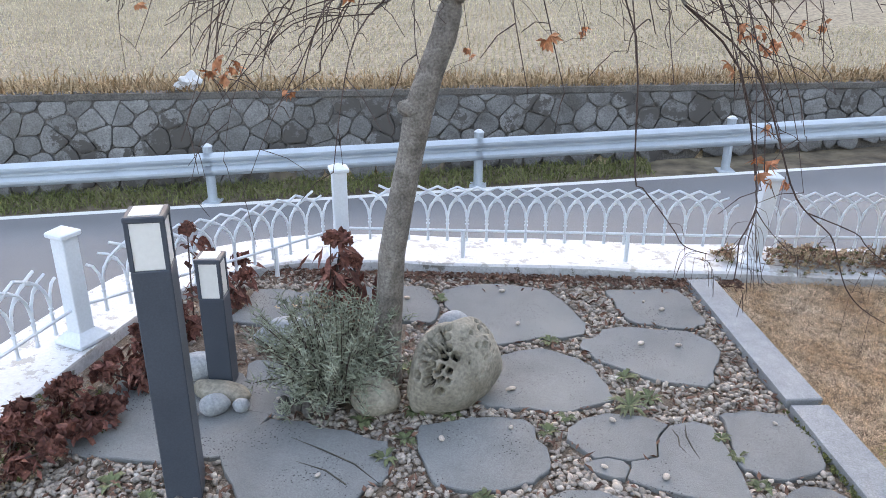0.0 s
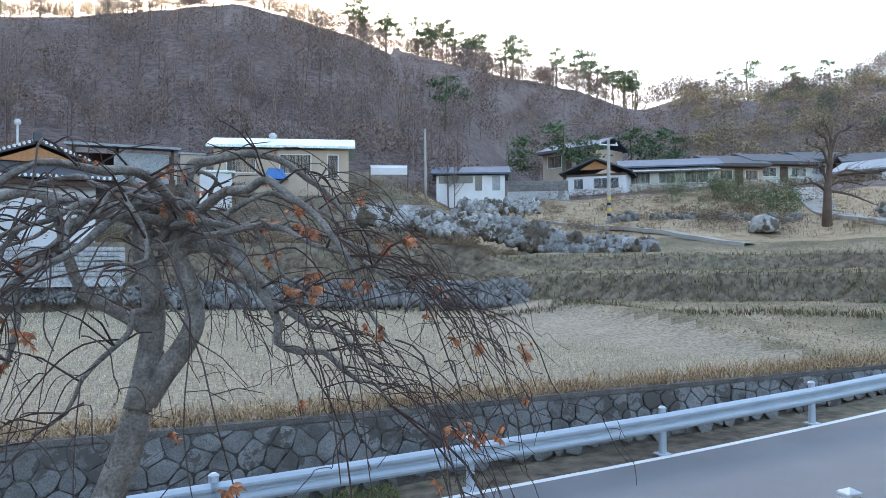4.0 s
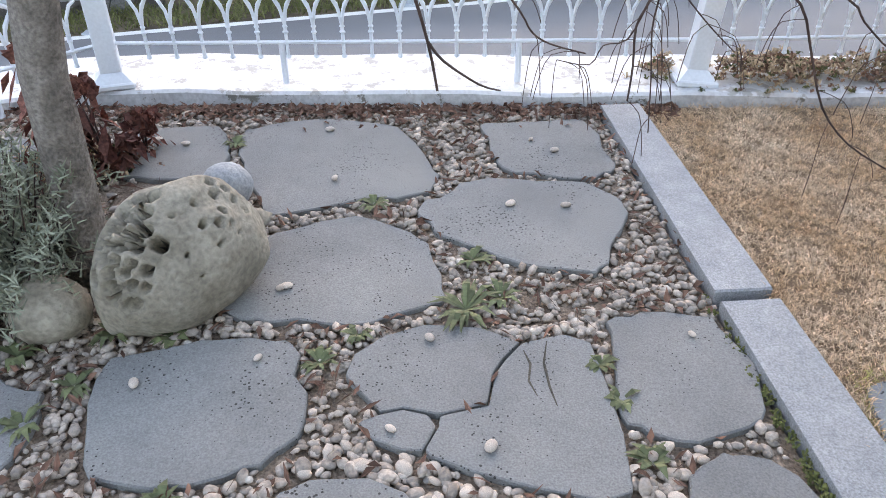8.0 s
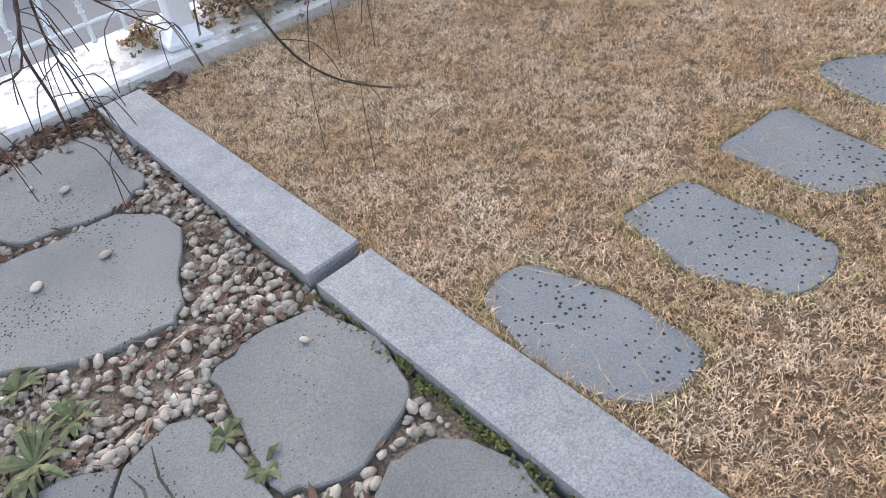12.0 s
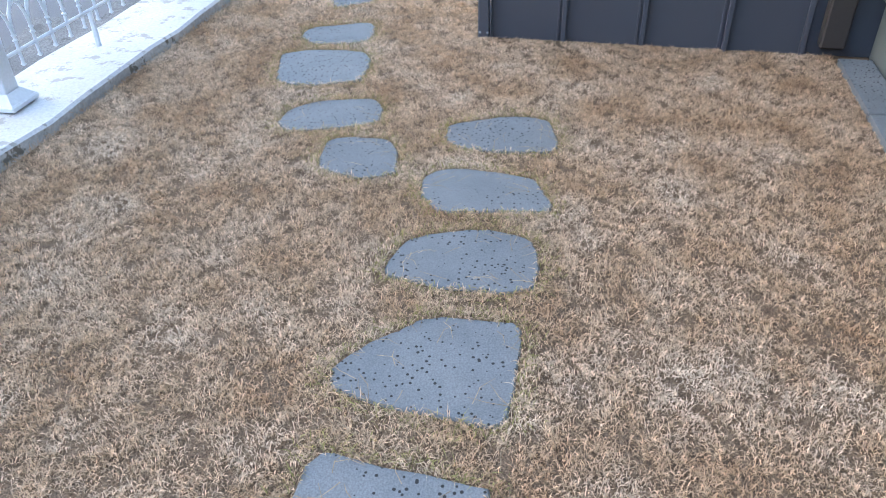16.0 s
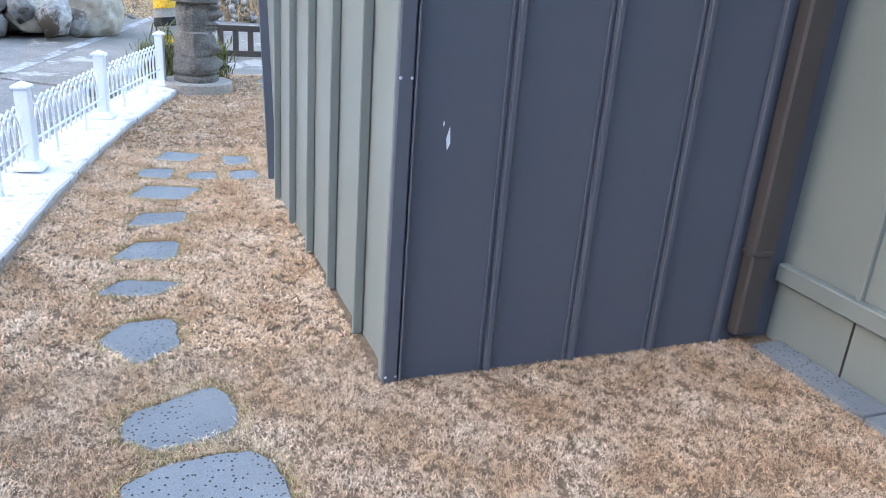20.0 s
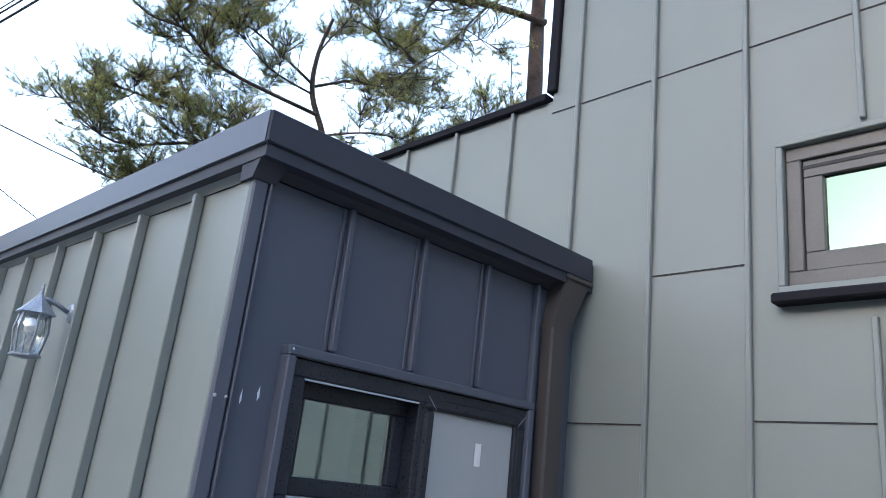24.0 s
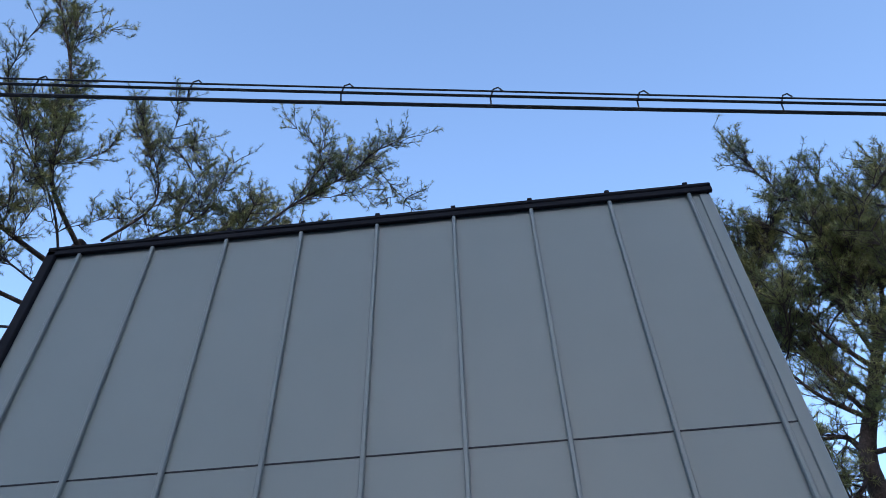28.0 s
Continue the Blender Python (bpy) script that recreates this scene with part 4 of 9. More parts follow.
# wall lantern on the annex side
lan = thing("wall_lantern", "pewter coach lantern with curved glass on the annex side wall", "lantern", at=(5.32, side_y(5.32), 2.36))
part("wall_plate", Shape().lathe([(0.045, 0), (0.045, 0.012), (0.03, 0.022)], (0, 0, 0), 14), M_ZINC, lan, at=pose(0, 0, 0.06, -90, 0, 0))
part("arm", Shape().tube([(0, 0.02, 0.06), (0, 0.07, 0.085), (0, 0.12, 0.1), (0, 0.15, 0.09)], 0.01, 8), M_ZINC, lan, smooth=True)
part("finial", Shape().lathe([(0.012, 0), (0.007, 0.02), (0.009, 0.03), (0.003, 0.05)], (0, 0.15, 0.11), 8), M_ZINC, lan)
part("roof", Shape().lathe([(0.085, 0.0), (0.075, 0.012), (0.04, 0.05), (0.02, 0.075), (0.012, 0.085)], (0, 0.15, 0.025), 6), M_ZINC, lan)
for k in range(6):
    a = math.pi / 3 * k
    part("glazing_bar", Shape().tube([(0.06 * math.cos(a), 0.15 + 0.06 * math.sin(a), 0.03), (0.072 * math.cos(a), 0.15 + 0.072 * math.sin(a), -0.05), (0.055 * math.cos(a), 0.15 + 0.055 * math.sin(a), -0.15)], 0.005, 5), M_ZINC, lan)
LGLASS = glass_mat("lantern glass", (0.92, 0.95, 0.95), 0.03, 0.75)
part("glass", Shape().lathe([(0.056, 0.03), (0.067, -0.05), (0.05, -0.15)], (0, 0.15, 0), 18), LGLASS, lan, smooth=True)
part("bulb", Shape().lathe([(0.012, 0.02), (0.02, 0.0), (0.032, -0.035), (0.03, -0.055), (0.01, -0.075)], (0, 0.15, 0), 14), M_DIFFUSER, lan, smooth=True)
part("base_ring", Shape().lathe([(0.05, 0), (0.068, -0.008), (0.068, -0.016), (0.03, -0.024)], (0, 0.15, -0.148), 6), M_ZINC, lan)
# ---- weeping maple ----
rt = random.Random(11)
maple = thing("weeping_maple", "bare weeping maple with umbrella crown and a few orange leaves", "tree")
part("trunk", Shape().tube([(-1.65, 0.13, -0.05), (-1.642, 0.13, 0.08), (-1.635, 0.125, 0.2), (-1.624, 0.125, 0.36), (-1.61, 0.12, 0.58), (-1.57, 0.12, 0.8), (-1.525, 0.13, 1.02), (-1.5, 0.145, 1.16), (-1.455, 0.165, 1.3), (-1.41, 0.185, 1.42), (-1.385, 0.19, 1.52), (-1.375, 0.195, 1.57)], [0.075, 0.064, 0.058, 0.056, 0.054, 0.052, 0.051, 0.057, 0.05, 0.05, 0.046, 0.025], 12), M_BARK, maple, smooth=True)
part("knot", Shape().tube([(-1.5, 0.13, 1.16), (-1.545, 0.11, 1.175), (-1.57, 0.1, 1.18)], [0.042, 0.033, 0.02], 8), M_BARK, maple, smooth=True)


def curve(pts, n):
    """Points along a smooth line through pts."""
    out = []
    k = len(pts)
    for i in range(k - 1):
        p0, p1, p2, p3 = (Vector(pts[max(0, min(k - 1, j))]) for j in (i - 1, i, i + 1, i + 2))
        for j in range(n):
            t = j / n
            out.append(0.5 * ((2 * p1) + (p2 - p0) * t + (2 * p0 - 5 * p1 + 4 * p2 - p3) * t * t + (3 * p1 - p0 - 3 * p2 + p3) * t ** 3))
    out.append(Vector(pts[-1]))
    return out


def taper(n, a, b):
    return [lerp(a, b, i / (n - 1)) for i in range(n)]


STEMS = [
    [(-1.38, 0.17, 1.55), (-1.36, 0.20, 1.66), (-1.34, 0.23, 1.81), (-1.35, 0.25, 1.96), (-1.38, 0.27, 2.07), (-1.37, 0.30, 2.22)],
    [(-1.36, 0.18, 1.57), (-1.31, 0.20, 1.65), (-1.24, 0.22, 1.75), (-1.21, 0.24, 1.84), (-1.24, 0.26, 1.97), (-1.27, 0.28, 2.07), (-1.25, 0.30, 2.19)],
    [(-1.34, 0.22, 1.78), (-1.41, 0.25, 1.83), (-1.54, 0.22, 1.92), (-1.58, 0.18, 2.02), (-1.61, 0.16, 2.15), (-1.65, 0.14, 2.23)],
]
tips = []
for pts, r0, r1 in zip(STEMS, (0.045, 0.041, 0.022), (0.03, 0.026, 0.014)):
    c = curve(pts, 4)
    part("limb", Shape().tube(c, taper(len(c), r0, r1), 9), M_BARK, maple, smooth=True)
    tips.append(c)
twigs = Shape()
leaf_at = []
boughs = []
# the chief crooked boughs
CHIEF = [
    ([(-1.27, 0.28, 2.06), (-1.11, 0.26, 2.06), (-1.02, 0.23, 1.97), (-0.96, 0.18, 1.87), (-0.93, 0.16, 1.77), (-0.80, 0.10, 1.71), (-0.70, 0.06, 1.64), (-0.60, 0.03, 1.56)], 0.027),
    ([(-1.25, 0.30, 2.18), (-1.12, 0.28, 2.12), (-1.04, 0.24, 2.01), (-0.96, 0.20, 1.88), (-0.86, 0.08, 1.82), (-0.74, -0.02, 1.78), (-0.62, -0.12, 1.67)], 0.024),
    ([(-1.37, 0.30, 2.22), (-1.23, 0.33, 2.20), (-1.24, 0.35, 2.32), (-1.18, 0.38, 2.39), (-1.04, 0.43, 2.42), (-0.90, 0.48, 2.40), (-0.74, 0.53, 2.29), (-0.58, 0.56, 2.13), (-0.44, 0.58, 1.90)], 0.028),
    ([(-1.37, 0.28, 2.20), (-1.52, 0.23, 2.19), (-1.62, 0.18, 2.08), (-1.70, 0.13, 1.97), (-1.72, 0.08, 1.83), (-1.74, 0.04, 1.65), (-1.77, 0.02, 1.52)], 0.022),
    ([(-1.33, 0.30, 2.24), (-1.55, 0.33, 2.20), (-1.78, 0.38, 2.25), (-2.01, 0.43, 2.20), (-2.26, 0.48, 2.14), (-2.46, 0.50, 1.98), (-2.58, 0.53, 1.77)], 0.026),
    ([(-1.27, 0.28, 2.15), (-1.42, 0.08, 2.15), (-1.50, -0.12, 2.07), (-1.62, -0.27, 1.97), (-1.70, -0.37, 1.81)], 0.02),
    ([(-1.33, 0.23, 1.90), (-1.39, 0.13, 1.85), (-1.42, 0.06, 1.77), (-1.51, -0.02, 1.66), (-1.61, -0.07, 1.55)], 0.013),
    ([(-1.25, 0.28, 2.15), (-1.32, 0.13, 2.27), (-1.43, -0.07, 2.29), (-1.60, -0.22, 2.26), (-1.78, -0.32, 2.14), (-1.94, -0.37, 1.93)], 0.02),
    ([(-1.23, 0.33, 2.17), (-1.12, 0.18, 2.27), (-0.99, -0.02, 2.26), (-0.86, -0.17, 2.15), (-0.76, -0.27, 1.98), (-0.69, -0.32, 1.79)], 0.02),
]
for pts, r0 in CHIEF:
    fine = [Vector(pts[0])]
    for a, b in zip(pts, pts[1:]):
        a, b = Vector(a), Vector(b)
        for t in (0.5, 1.0):
            fine.append(a.lerp(b, t) + Vector((rt.uniform(-0.018, 0.018), rt.uniform(-0.018, 0.018), rt.uniform(-0.018, 0.018))))
    c = curve(fine, 2)
    part("branch", Shape().tube(c, taper(len(c), r0 * 0.95, 0.005), 7), M_BARK, maple, smooth=True)
    d = Vector((pts[-1][0] - pts[0][0], pts[-1][1] - pts[0][1], 0)).normalized()
    boughs.append((c, d))
# lesser arching branches that leave the stems, rise a little and fall
for k in range(13):
    stem = tips[k % 2]
    st = stem[int(len(stem) * rt.uniform(0.78, 0.99)) - 1]
    a = 2 * math.pi * k / 13 + rt.uniform(-0.3, 0.3)
    reach = rt.uniform(0.62, 1.08)
    up = rt.uniform(0.02, 0.18)
    drop = rt.uniform(0.08, 0.45)
    d = Vector((math.cos(a), math.sin(a) * 0.9, 0))
    w = Vector((-d.y, d.x, 0))
    pts, zig = [st], rt.choice((-1, 1))
    for t, f in ((0.1, 0.4), (0.2, 0.8), (0.32, 1.0), (0.44, 0.95), (0.56, 0.8), (0.68, 0.6), (0.8, 0.3), (0.9, 0.0), (1.0, -0.3)):
        zig = -zig if rt.random() < 0.75 else zig
        pts.append(st + d * reach * t + w * zig * rt.uniform(0.01, 0.06) + Vector((0, 0, up * max(f, 0) - drop * max(0.0, t - 0.4) ** 1.5 * 1.9 + rt.uniform(-0.04, 0.04))))
    c = curve(pts, 3)
    r0 = rt.choice((0.018, 0.015, 0.013, 0.011))
    part("branch", Shape().tube(c, taper(len(c), r0, 0.004), 6), M_BARK, maple, smooth=True)
    boughs.append((c, d))


def hang(st, d, length, r, depth):
    """A thin shoot: out, over and down, with side shoots."""
    if length < 0.1:
        return
    side = Vector((-d.y, d.x, 0)) * rt.uniform(-0.5, 0.5)
    k = rt.uniform(0.6, 1.2)
    pts = [st, st + d * length * 0.3 * k + Vector((0, 0, length * rt.uniform(-0.06, 0.08))) + side * length * 0.1, st + d * length * 0.55 * k + Vector((0, 0, -length * 0.14)) + side * length * 0.25, st + d * length * 0.72 * k + Vector((0, 0, -length * 0.38)) + side * length * 0.3, st + d * length * rt.uniform(0.75, 1.0) * k + Vector((0, 0, -length * rt.uniform(0.4, 0.68))) + side * length * 0.4]
    pts = [Vector((p.x + rt.uniform(-0.013, 0.013), p.y + rt.uniform(-0.013, 0.013), max(p.z, 0.3 + rt.uniform(0, 0.3)))) for p in pts]
    c = curve(pts, 3)
    twigs.tube(c, taper(len(c), r, max(0.0011, r * 0.4)), 4, False)
    if rt.random() < 0.04:
        leaf_at.append(c[-1])
    if depth:
        for _ in range(rt.randint(1, 3)):
            i = rt.randint(2, len(c) - 2)
            a = rt.uniform(0, 2 * math.pi)
            dd = (d + Vector((math.cos(a), math.sin(a), 0)) * 0.8).normalized()
            hang(c[i], dd, length * rt.uniform(0.3, 0.6), r * 0.62, depth - 1)


for c, d in boughs:
    n = len(c)
    for _ in range(6):
        i = rt.randint(int(n * 0.45), n - 1)
        a = rt.uniform(-1.1, 1.1)
        dd = Vector((d.x * math.cos(a) - d.y * math.sin(a), d.x * math.sin(a) + d.y * math.cos(a), 0))
        hang(c[i], dd, rt.uniform(0.28, 0.72), rt.uniform(0.0022, 0.0042), 2)
    for _ in range(2):
        a = rt.uniform(-0.8, 0.8)
        st, L = c[rt.randint(int(n * 0.75), n - 1)], rt.uniform(0.45, 0.95)
        dd = Vector((d.x * math.cos(a) - d.y * math.sin(a), d.x * math.sin(a) + d.y * math.cos(a), 0))
        pts = [st, st + dd * L * 0.22 + Vector((0, 0, -L * 0.05)), st + dd * L * 0.42 + Vector((0, 0, -L * 0.24)), st + dd * L * 0.56 + Vector((0, 0, -L * 0.48)), st + dd * L * 0.66 + Vector((0, 0, -L * 0.78))]
        q = curve([Vector((p.x + rt.uniform(-0.03, 0.03), p.y + rt.uniform(-0.03, 0.03), max(p.z, 0.55) + rt.uniform(-0.02, 0.02))) for p in pts], 3)
        twigs.tube(q, taper(len(q), 0.0032, 0.0012), 4, False)
        for i in range(4, len(q), 2):
            e = Vector((rt.uniform(-0.16, 0.16), rt.uniform(-0.16, 0.16), rt.uniform(-0.14, -0.02)))
            twigs.tube([q[i], q[i] + e * 0.5 + Vector((0, 0, 0.015)), q[i] + e], [0.0018, 0.0014, 0.001], 4, False)
        if rt.random() < 0.4:
            leaf_at.append(q[rt.randint(5, len(q) - 1)])
    # short upright spurs over the crown
    for _ in range(5):
        i = rt.randint(3, int(n * 0.8))
        a = rt.uniform(0, 6.3)
        e = Vector((math.cos(a) * 0.2, math.sin(a) * 0.2, rt.uniform(0.0, 0.13)))
        twigs.tube([c[i], c[i] + e * 0.5 + Vector((0, 0, 0.02)), c[i] + e], [0.004, 0.003, 0.0015], 4, False)
        if rt.random() < (0.35 if c[i].x > -1.25 else 0.1):
            leaf_at.append(c[i] + e)
# long shoots that trail from the crown over the edging
tips = [p for c, d in boughs for p in c[len(c) // 2:]]


def shoot(r, pts, join=True, sides=0):
    """A long bare shoot through pts, hung from the nearest bough, with short side twigs."""
    q = [Vector(p) for p in pts]
    if join:
        top = min(tips, key=lambda p: (p - q[0] - Vector((-0.25, 0.1, 0.5))).length)
        q = [top, top.lerp(q[0], 0.45) + Vector((0.06, -0.02, 0.06))] + q
    c = curve(q, 3)
    twigs.tube(c, taper(len(c), r, r * 0.5), 5, False)
    for _ in range(sides):
        p = c[rt.randint(len(c) // 2, len(c) - 1)]
        e = Vector((rt.uniform(-0.09, 0.09), rt.uniform(-0.07, 0.07), rt.uniform(-0.15, -0.05)))
        twigs.tube(curve([p, p + Vector((e.x * 0.6, e.y * 0.6, e.z * 0.15)), p + Vector((e.x * 0.85, e.y * 0.9, e.z * 0.55)), p + e], 2), 0.0009, 4, False)


shoot(0.0013, ((-0.696, -1.19, 1.169), (-0.688, -1.19, 1.147), (-0.68, -1.19, 1.12), (-0.671, -1.19, 1.087), (-0.667, -1.19, 1.064)))
shoot(0.0008, ((-0.671, -1.19, 1.087), (-0.664, -1.19, 1.078), (-0.648, -1.19, 1.067), (-0.638, -1.19, 1.064)), False)
shoot(0.0008, ((-0.68, -1.19, 1.12), (-0.657, -1.19, 1.116), (-0.626, -1.19, 1.116)), False)
shoot(0.0036, ((-0.704, 0.02, 0.969), (-0.669, 0.02, 0.912), (-0.614, 0.02, 0.847), (-0.535, 0.02, 0.747), (-0.507, 0.02, 0.702), (-0.467, 0.02, 0.677), (-0.39, 0.04, 0.65)), True, 6)
shoot(0.0042, ((-0.278, 0.0, 0.961), (-0.27, 0.0, 0.913), (-0.26, 0.0, 0.855), (-0.28, 0.0, 0.771), (-0.3, 0.0, 0.719), (-0.296, 0.0, 0.637), (-0.298, 0.0, 0.56)), True, 12)
shoot(0.0026, ((-0.26, 0.0, 0.855), (-0.256, 0.02, 0.778), (-0.262, 0.02, 0.707), (-0.255, 0.0, 0.614), (-0.249, -0.02, 0.495)), False, 10)
shoot(0.0024, ((-0.261, 0.0, 0.847), (-0.209, 0.03, 0.78), (-0.151, 0.02, 0.718), (-0.094, 0.0, 0.667)), False, 7)
shoot(0.002, ((-0.28, 0.0, 0.771), (-0.314, 0.0, 0.693), (-0.358, 0.02, 0.674), (-0.386, 0.0, 0.64), (-0.455, 0.0, 0.651)), False, 4)
shoot(0.0036, ((-0.196, -0.1, 0.976), (-0.12, -0.1, 0.87), (-0.026, -0.1, 0.79), (0.015, -0.1, 0.703), (0.067, -0.1, 0.587), (0.14, -0.1, 0.507), (0.237, -0.1, 0.448)), True, 6)
shoot(0.0026, ((-0.12, -0.1, 0.87), (0.057, -0.1, 0.8), (0.1, -0.1, 0.757), (0.17, -0.1, 0.7), (0.26, -0.08, 0.66)), False, 5)
tagged(part("twig_spray", twigs, M_TWIG, maple, "fine drooping dark red twigs"), kind="stuff")
lv = Shape()
for p in leaf_at:
    for _ in range(rt.randint(2, 5)):
        o = Vector((rt.uniform(-0.025, 0.025), rt.uniform(-0.025, 0.025), rt.uniform(-0.05, 0.0)))
        q = Euler((rt.uniform(-0.8, 0.8), rt.uniform(-0.8, 0.8), rt.uniform(0, 6.3))).to_matrix()
        for f in range(5):
            b = (f - 2) * 0.5
            l, w = rt.uniform(0.02, 0.04), 0.006
            pts = [Vector((0, 0, 0)), Vector((math.sin(b) * l * 0.5 + w * math.cos(b), 0.006, -math.cos(b) * l * 0.5 + w * math.sin(b))), Vector((math.sin(b) * l, rt.uniform(-0.01, 0.01), -math.cos(b) * l)), Vector((math.sin(b) * l * 0.5 - w * math.cos(b), -0.004, -math.cos(b) * l * 0.5 - w * math.sin(b)))]
            lv.add([(q @ v + p + o)[:] for v in pts], [(0, 1, 2, 3)])
tagged(part("withered_leaves", lv, M_DEADLEAF, maple, "crumpled orange-brown leaves"), kind="stuff")
# ---- patio: basalt slabs in river pebbles, granite edging, stepping stones ----
SLABS = []


def slab_poly(*c):
    return rounded(c, 0.04, 3, 0.009, len(SLABS) + 3)


patio = thing("patio_paving", "irregular grey basalt flagstones set in pale river pebbles", "paving", kind="structure")


def flagstone(*c, top=0.014):
    p = slab_poly(*c)
    SLABS.append(p)
    k = len(SLABS)
    tx, ty = 0.004 * math.sin(k * 2.1), 0.004 * math.cos(k * 1.3)
    part("flagstone", Shape().prism(p, -0.03, top - 0.003, 0.004, lambda x, y: tx * (x - c[0][0]) + ty * (y - c[0][1])), M_BASALT, patio)


flagstone((-1.79, 0.68), (-1.47, 0.65), (-1.46, 0.86), (-1.56, 1.09), (-1.92, 1.05))
flagstone((-1.23, 0.42), (-1.03, 0.51), (-0.76, 0.57), (-0.72, 0.68), (-0.89, 1.1), (-1.21, 1.16), (-1.47, 1.05), (-1.39, 0.72))
flagstone((-0.52, 0.72), (-0.21, 0.66), (-0.12, 0.76), (-0.18, 1.14), (-0.58, 1.11))
flagstone((-0.72, 0.33), (-0.5, 0.18), (-0.27, 0.13), (-0.13, 0.5), (-0.26, 0.65), (-0.61, 0.67), (-0.8, 0.48))
flagstone((-1.29, 0.0), (-1.18, -0.07), (-0.88, -0.08), (-0.68, 0.02), (-0.75, 0.3), (-0.95, 0.44), (-1.22, 0.33))
flagstone((-1.4, -0.55), (-1.23, -0.59), (-1.06, -0.53), (-0.97, -0.44), (-1.05, -0.14), (-1.3, -0.15), (-1.49, -0.22))
flagstone((-0.22, -0.46), (-0.02, -0.41), (0.03, -0.24), (-0.03, -0.03), (-0.29, -0.04), (-0.31, -0.39))
flagstone((-1.71, -0.71), (-1.55, -0.5), (-1.57, -0.33), (-1.72, -0.27), (-2.05, -0.19), (-2.22, -0.4), (-2.0, -0.72))
flagstone((-1.55, -1.1), (-1.1, -1.1), (-1.1, -0.74), (-1.16, -0.65), (-1.38, -0.61), (-1.54, -0.77))
flagstone((-1.02, -1.05), (-0.66, -1.0), (-0.66, -0.7), (-0.77, -0.56), (-0.97, -0.55), (-1.08, -0.7))
flagstone((-0.2, -0.9), (0.02, -0.9), (0.05, -0.66), (-0.02, -0.5), (-0.12, -0.47), (-0.22, -0.55))
flagstone((-2.4, -0.5), (-2.15, -0.44), (-2.06, -0.2), (-2.3, 0.17), (-2.76, 0.16), (-2.82, -0.45))
flagstone((-2.22, -0.15), (-2.0, -0.2), (-2.02, 0.22), (-2.27, 0.24))
flagstone((-2.5, 0.6), (-2.1, 0.58), (-2.05, 0.95), (-2.45, 1.0))
flagstone((-2.9, -1.3), (-2.45, -1.25), (-2.35, -0.78), (-2.95, -0.7))
flagstone((-2.2, -1.35), (-1.7, -1.3), (-1.65, -0.9), (-2.15, -0.85))
flagstone((-0.6, -1.25), (-0.2, -1.3), (-0.15, -1.0), (-0.55, -0.98))
# the cracked slab lies in three pieces
for c in (((-0.915, -0.265), (-0.902, -0.193), (-0.843, -0.132), (-0.738, -0.083), (-0.601, -0.095), (-0.510, -0.149), (-0.553, -0.204), (-0.580, -0.258), (-0.595, -0.350), (-0.650, -0.368), (-0.698, -0.382), (-0.721, -0.377), (-0.777, -0.363), (-0.824, -0.377), (-0.832, -0.364), (-0.872, -0.321)),
          ((-0.869, -0.407), (-0.826, -0.384), (-0.776, -0.369), (-0.723, -0.384), (-0.703, -0.417), (-0.719, -0.455), (-0.731, -0.483), (-0.776, -0.479), (-0.838, -0.450)),
          ((-0.506, -0.152), (-0.404, -0.117), (-0.343, -0.147), (-0.324, -0.306), (-0.316, -0.430), (-0.323, -0.579), (-0.378, -0.600), (-0.498, -0.575), (-0.626, -0.535), (-0.709, -0.498), (-0.725, -0.482), (-0.698, -0.418), (-0.696, -0.388), (-0.591, -0.356), (-0.575, -0.263), (-0.548, -0.209))):
    p = rounded(c, 0.005, 2, 0.001, len(SLABS))
    SLABS.append(p)
    part("flagstone", Shape().prism(p, -0.03, 0.012, 0.003), M_BASALT, patio, "piece of a cracked flagstone")
# cracks and hairlines that do not part the stone
for wide, pts in ((1.0, ((-0.443, -0.123), (-0.461, -0.222), (-0.455, -0.301), (-0.440, -0.381))), (1.0, ((-0.509, -0.163), (-0.492, -0.227), (-0.500, -0.282), (-0.478, -0.347))), (1.0, ((-1.948, -0.321), (-1.814, -0.391), (-1.685, -0.464), (-1.580, -0.566))), (1.0, ((-1.895, -0.461), (-1.781, -0.506), (-1.696, -0.576))),
                  (0.4, ((-0.391, -0.205), (-0.372, -0.291), (-0.360, -0.366), (-0.338, -0.442)))):
    s = Shape()
    s.tube([(x, y, 0.0108) for x, y in pts], [wide * w for w in (0.001, 0.004, 0.0035, 0.001)][:len(pts)], 4)
    part("crack", s, M_HOLE_SHADE_CRACK, patio)

# granite edging between patio and lawn
edging = thing("granite_edging", "sawn pale granite edging stones between patio and lawn", "edging", kind="structure")


def strip_pt(along, across):
    d = Vector((-0.0888, 0.996))
    return (d.x * along + d.y * across, d.y * along - d.x * across)


for a0, a1 in ((0.03, 1.235), (-1.2, -0.008), (-2.4, -1.22)):
    p = [strip_pt(a0, 0.0), strip_pt(a0, 0.152), strip_pt(a1, 0.152), strip_pt(a1, 0.0)]
    part("edging_stone", Shape().prism(p, -0.1, 0.03, 0.005), M_GRANITE, edging)

# stepping stones in the lawn
STEPS = []
path = thing("stepping_stone_path", "dark pitted basalt stepping stones sunk in dry lawn", "stepping stones", kind="structure")


def stepping(*c):
    p = rounded(c, 0.035, 3, 0.005, 50 + len(STEPS))
    STEPS.append(p)
    part("stepping_stone", Shape().prism(p, -0.04, 0.008, 0.005), M_STEP, path)


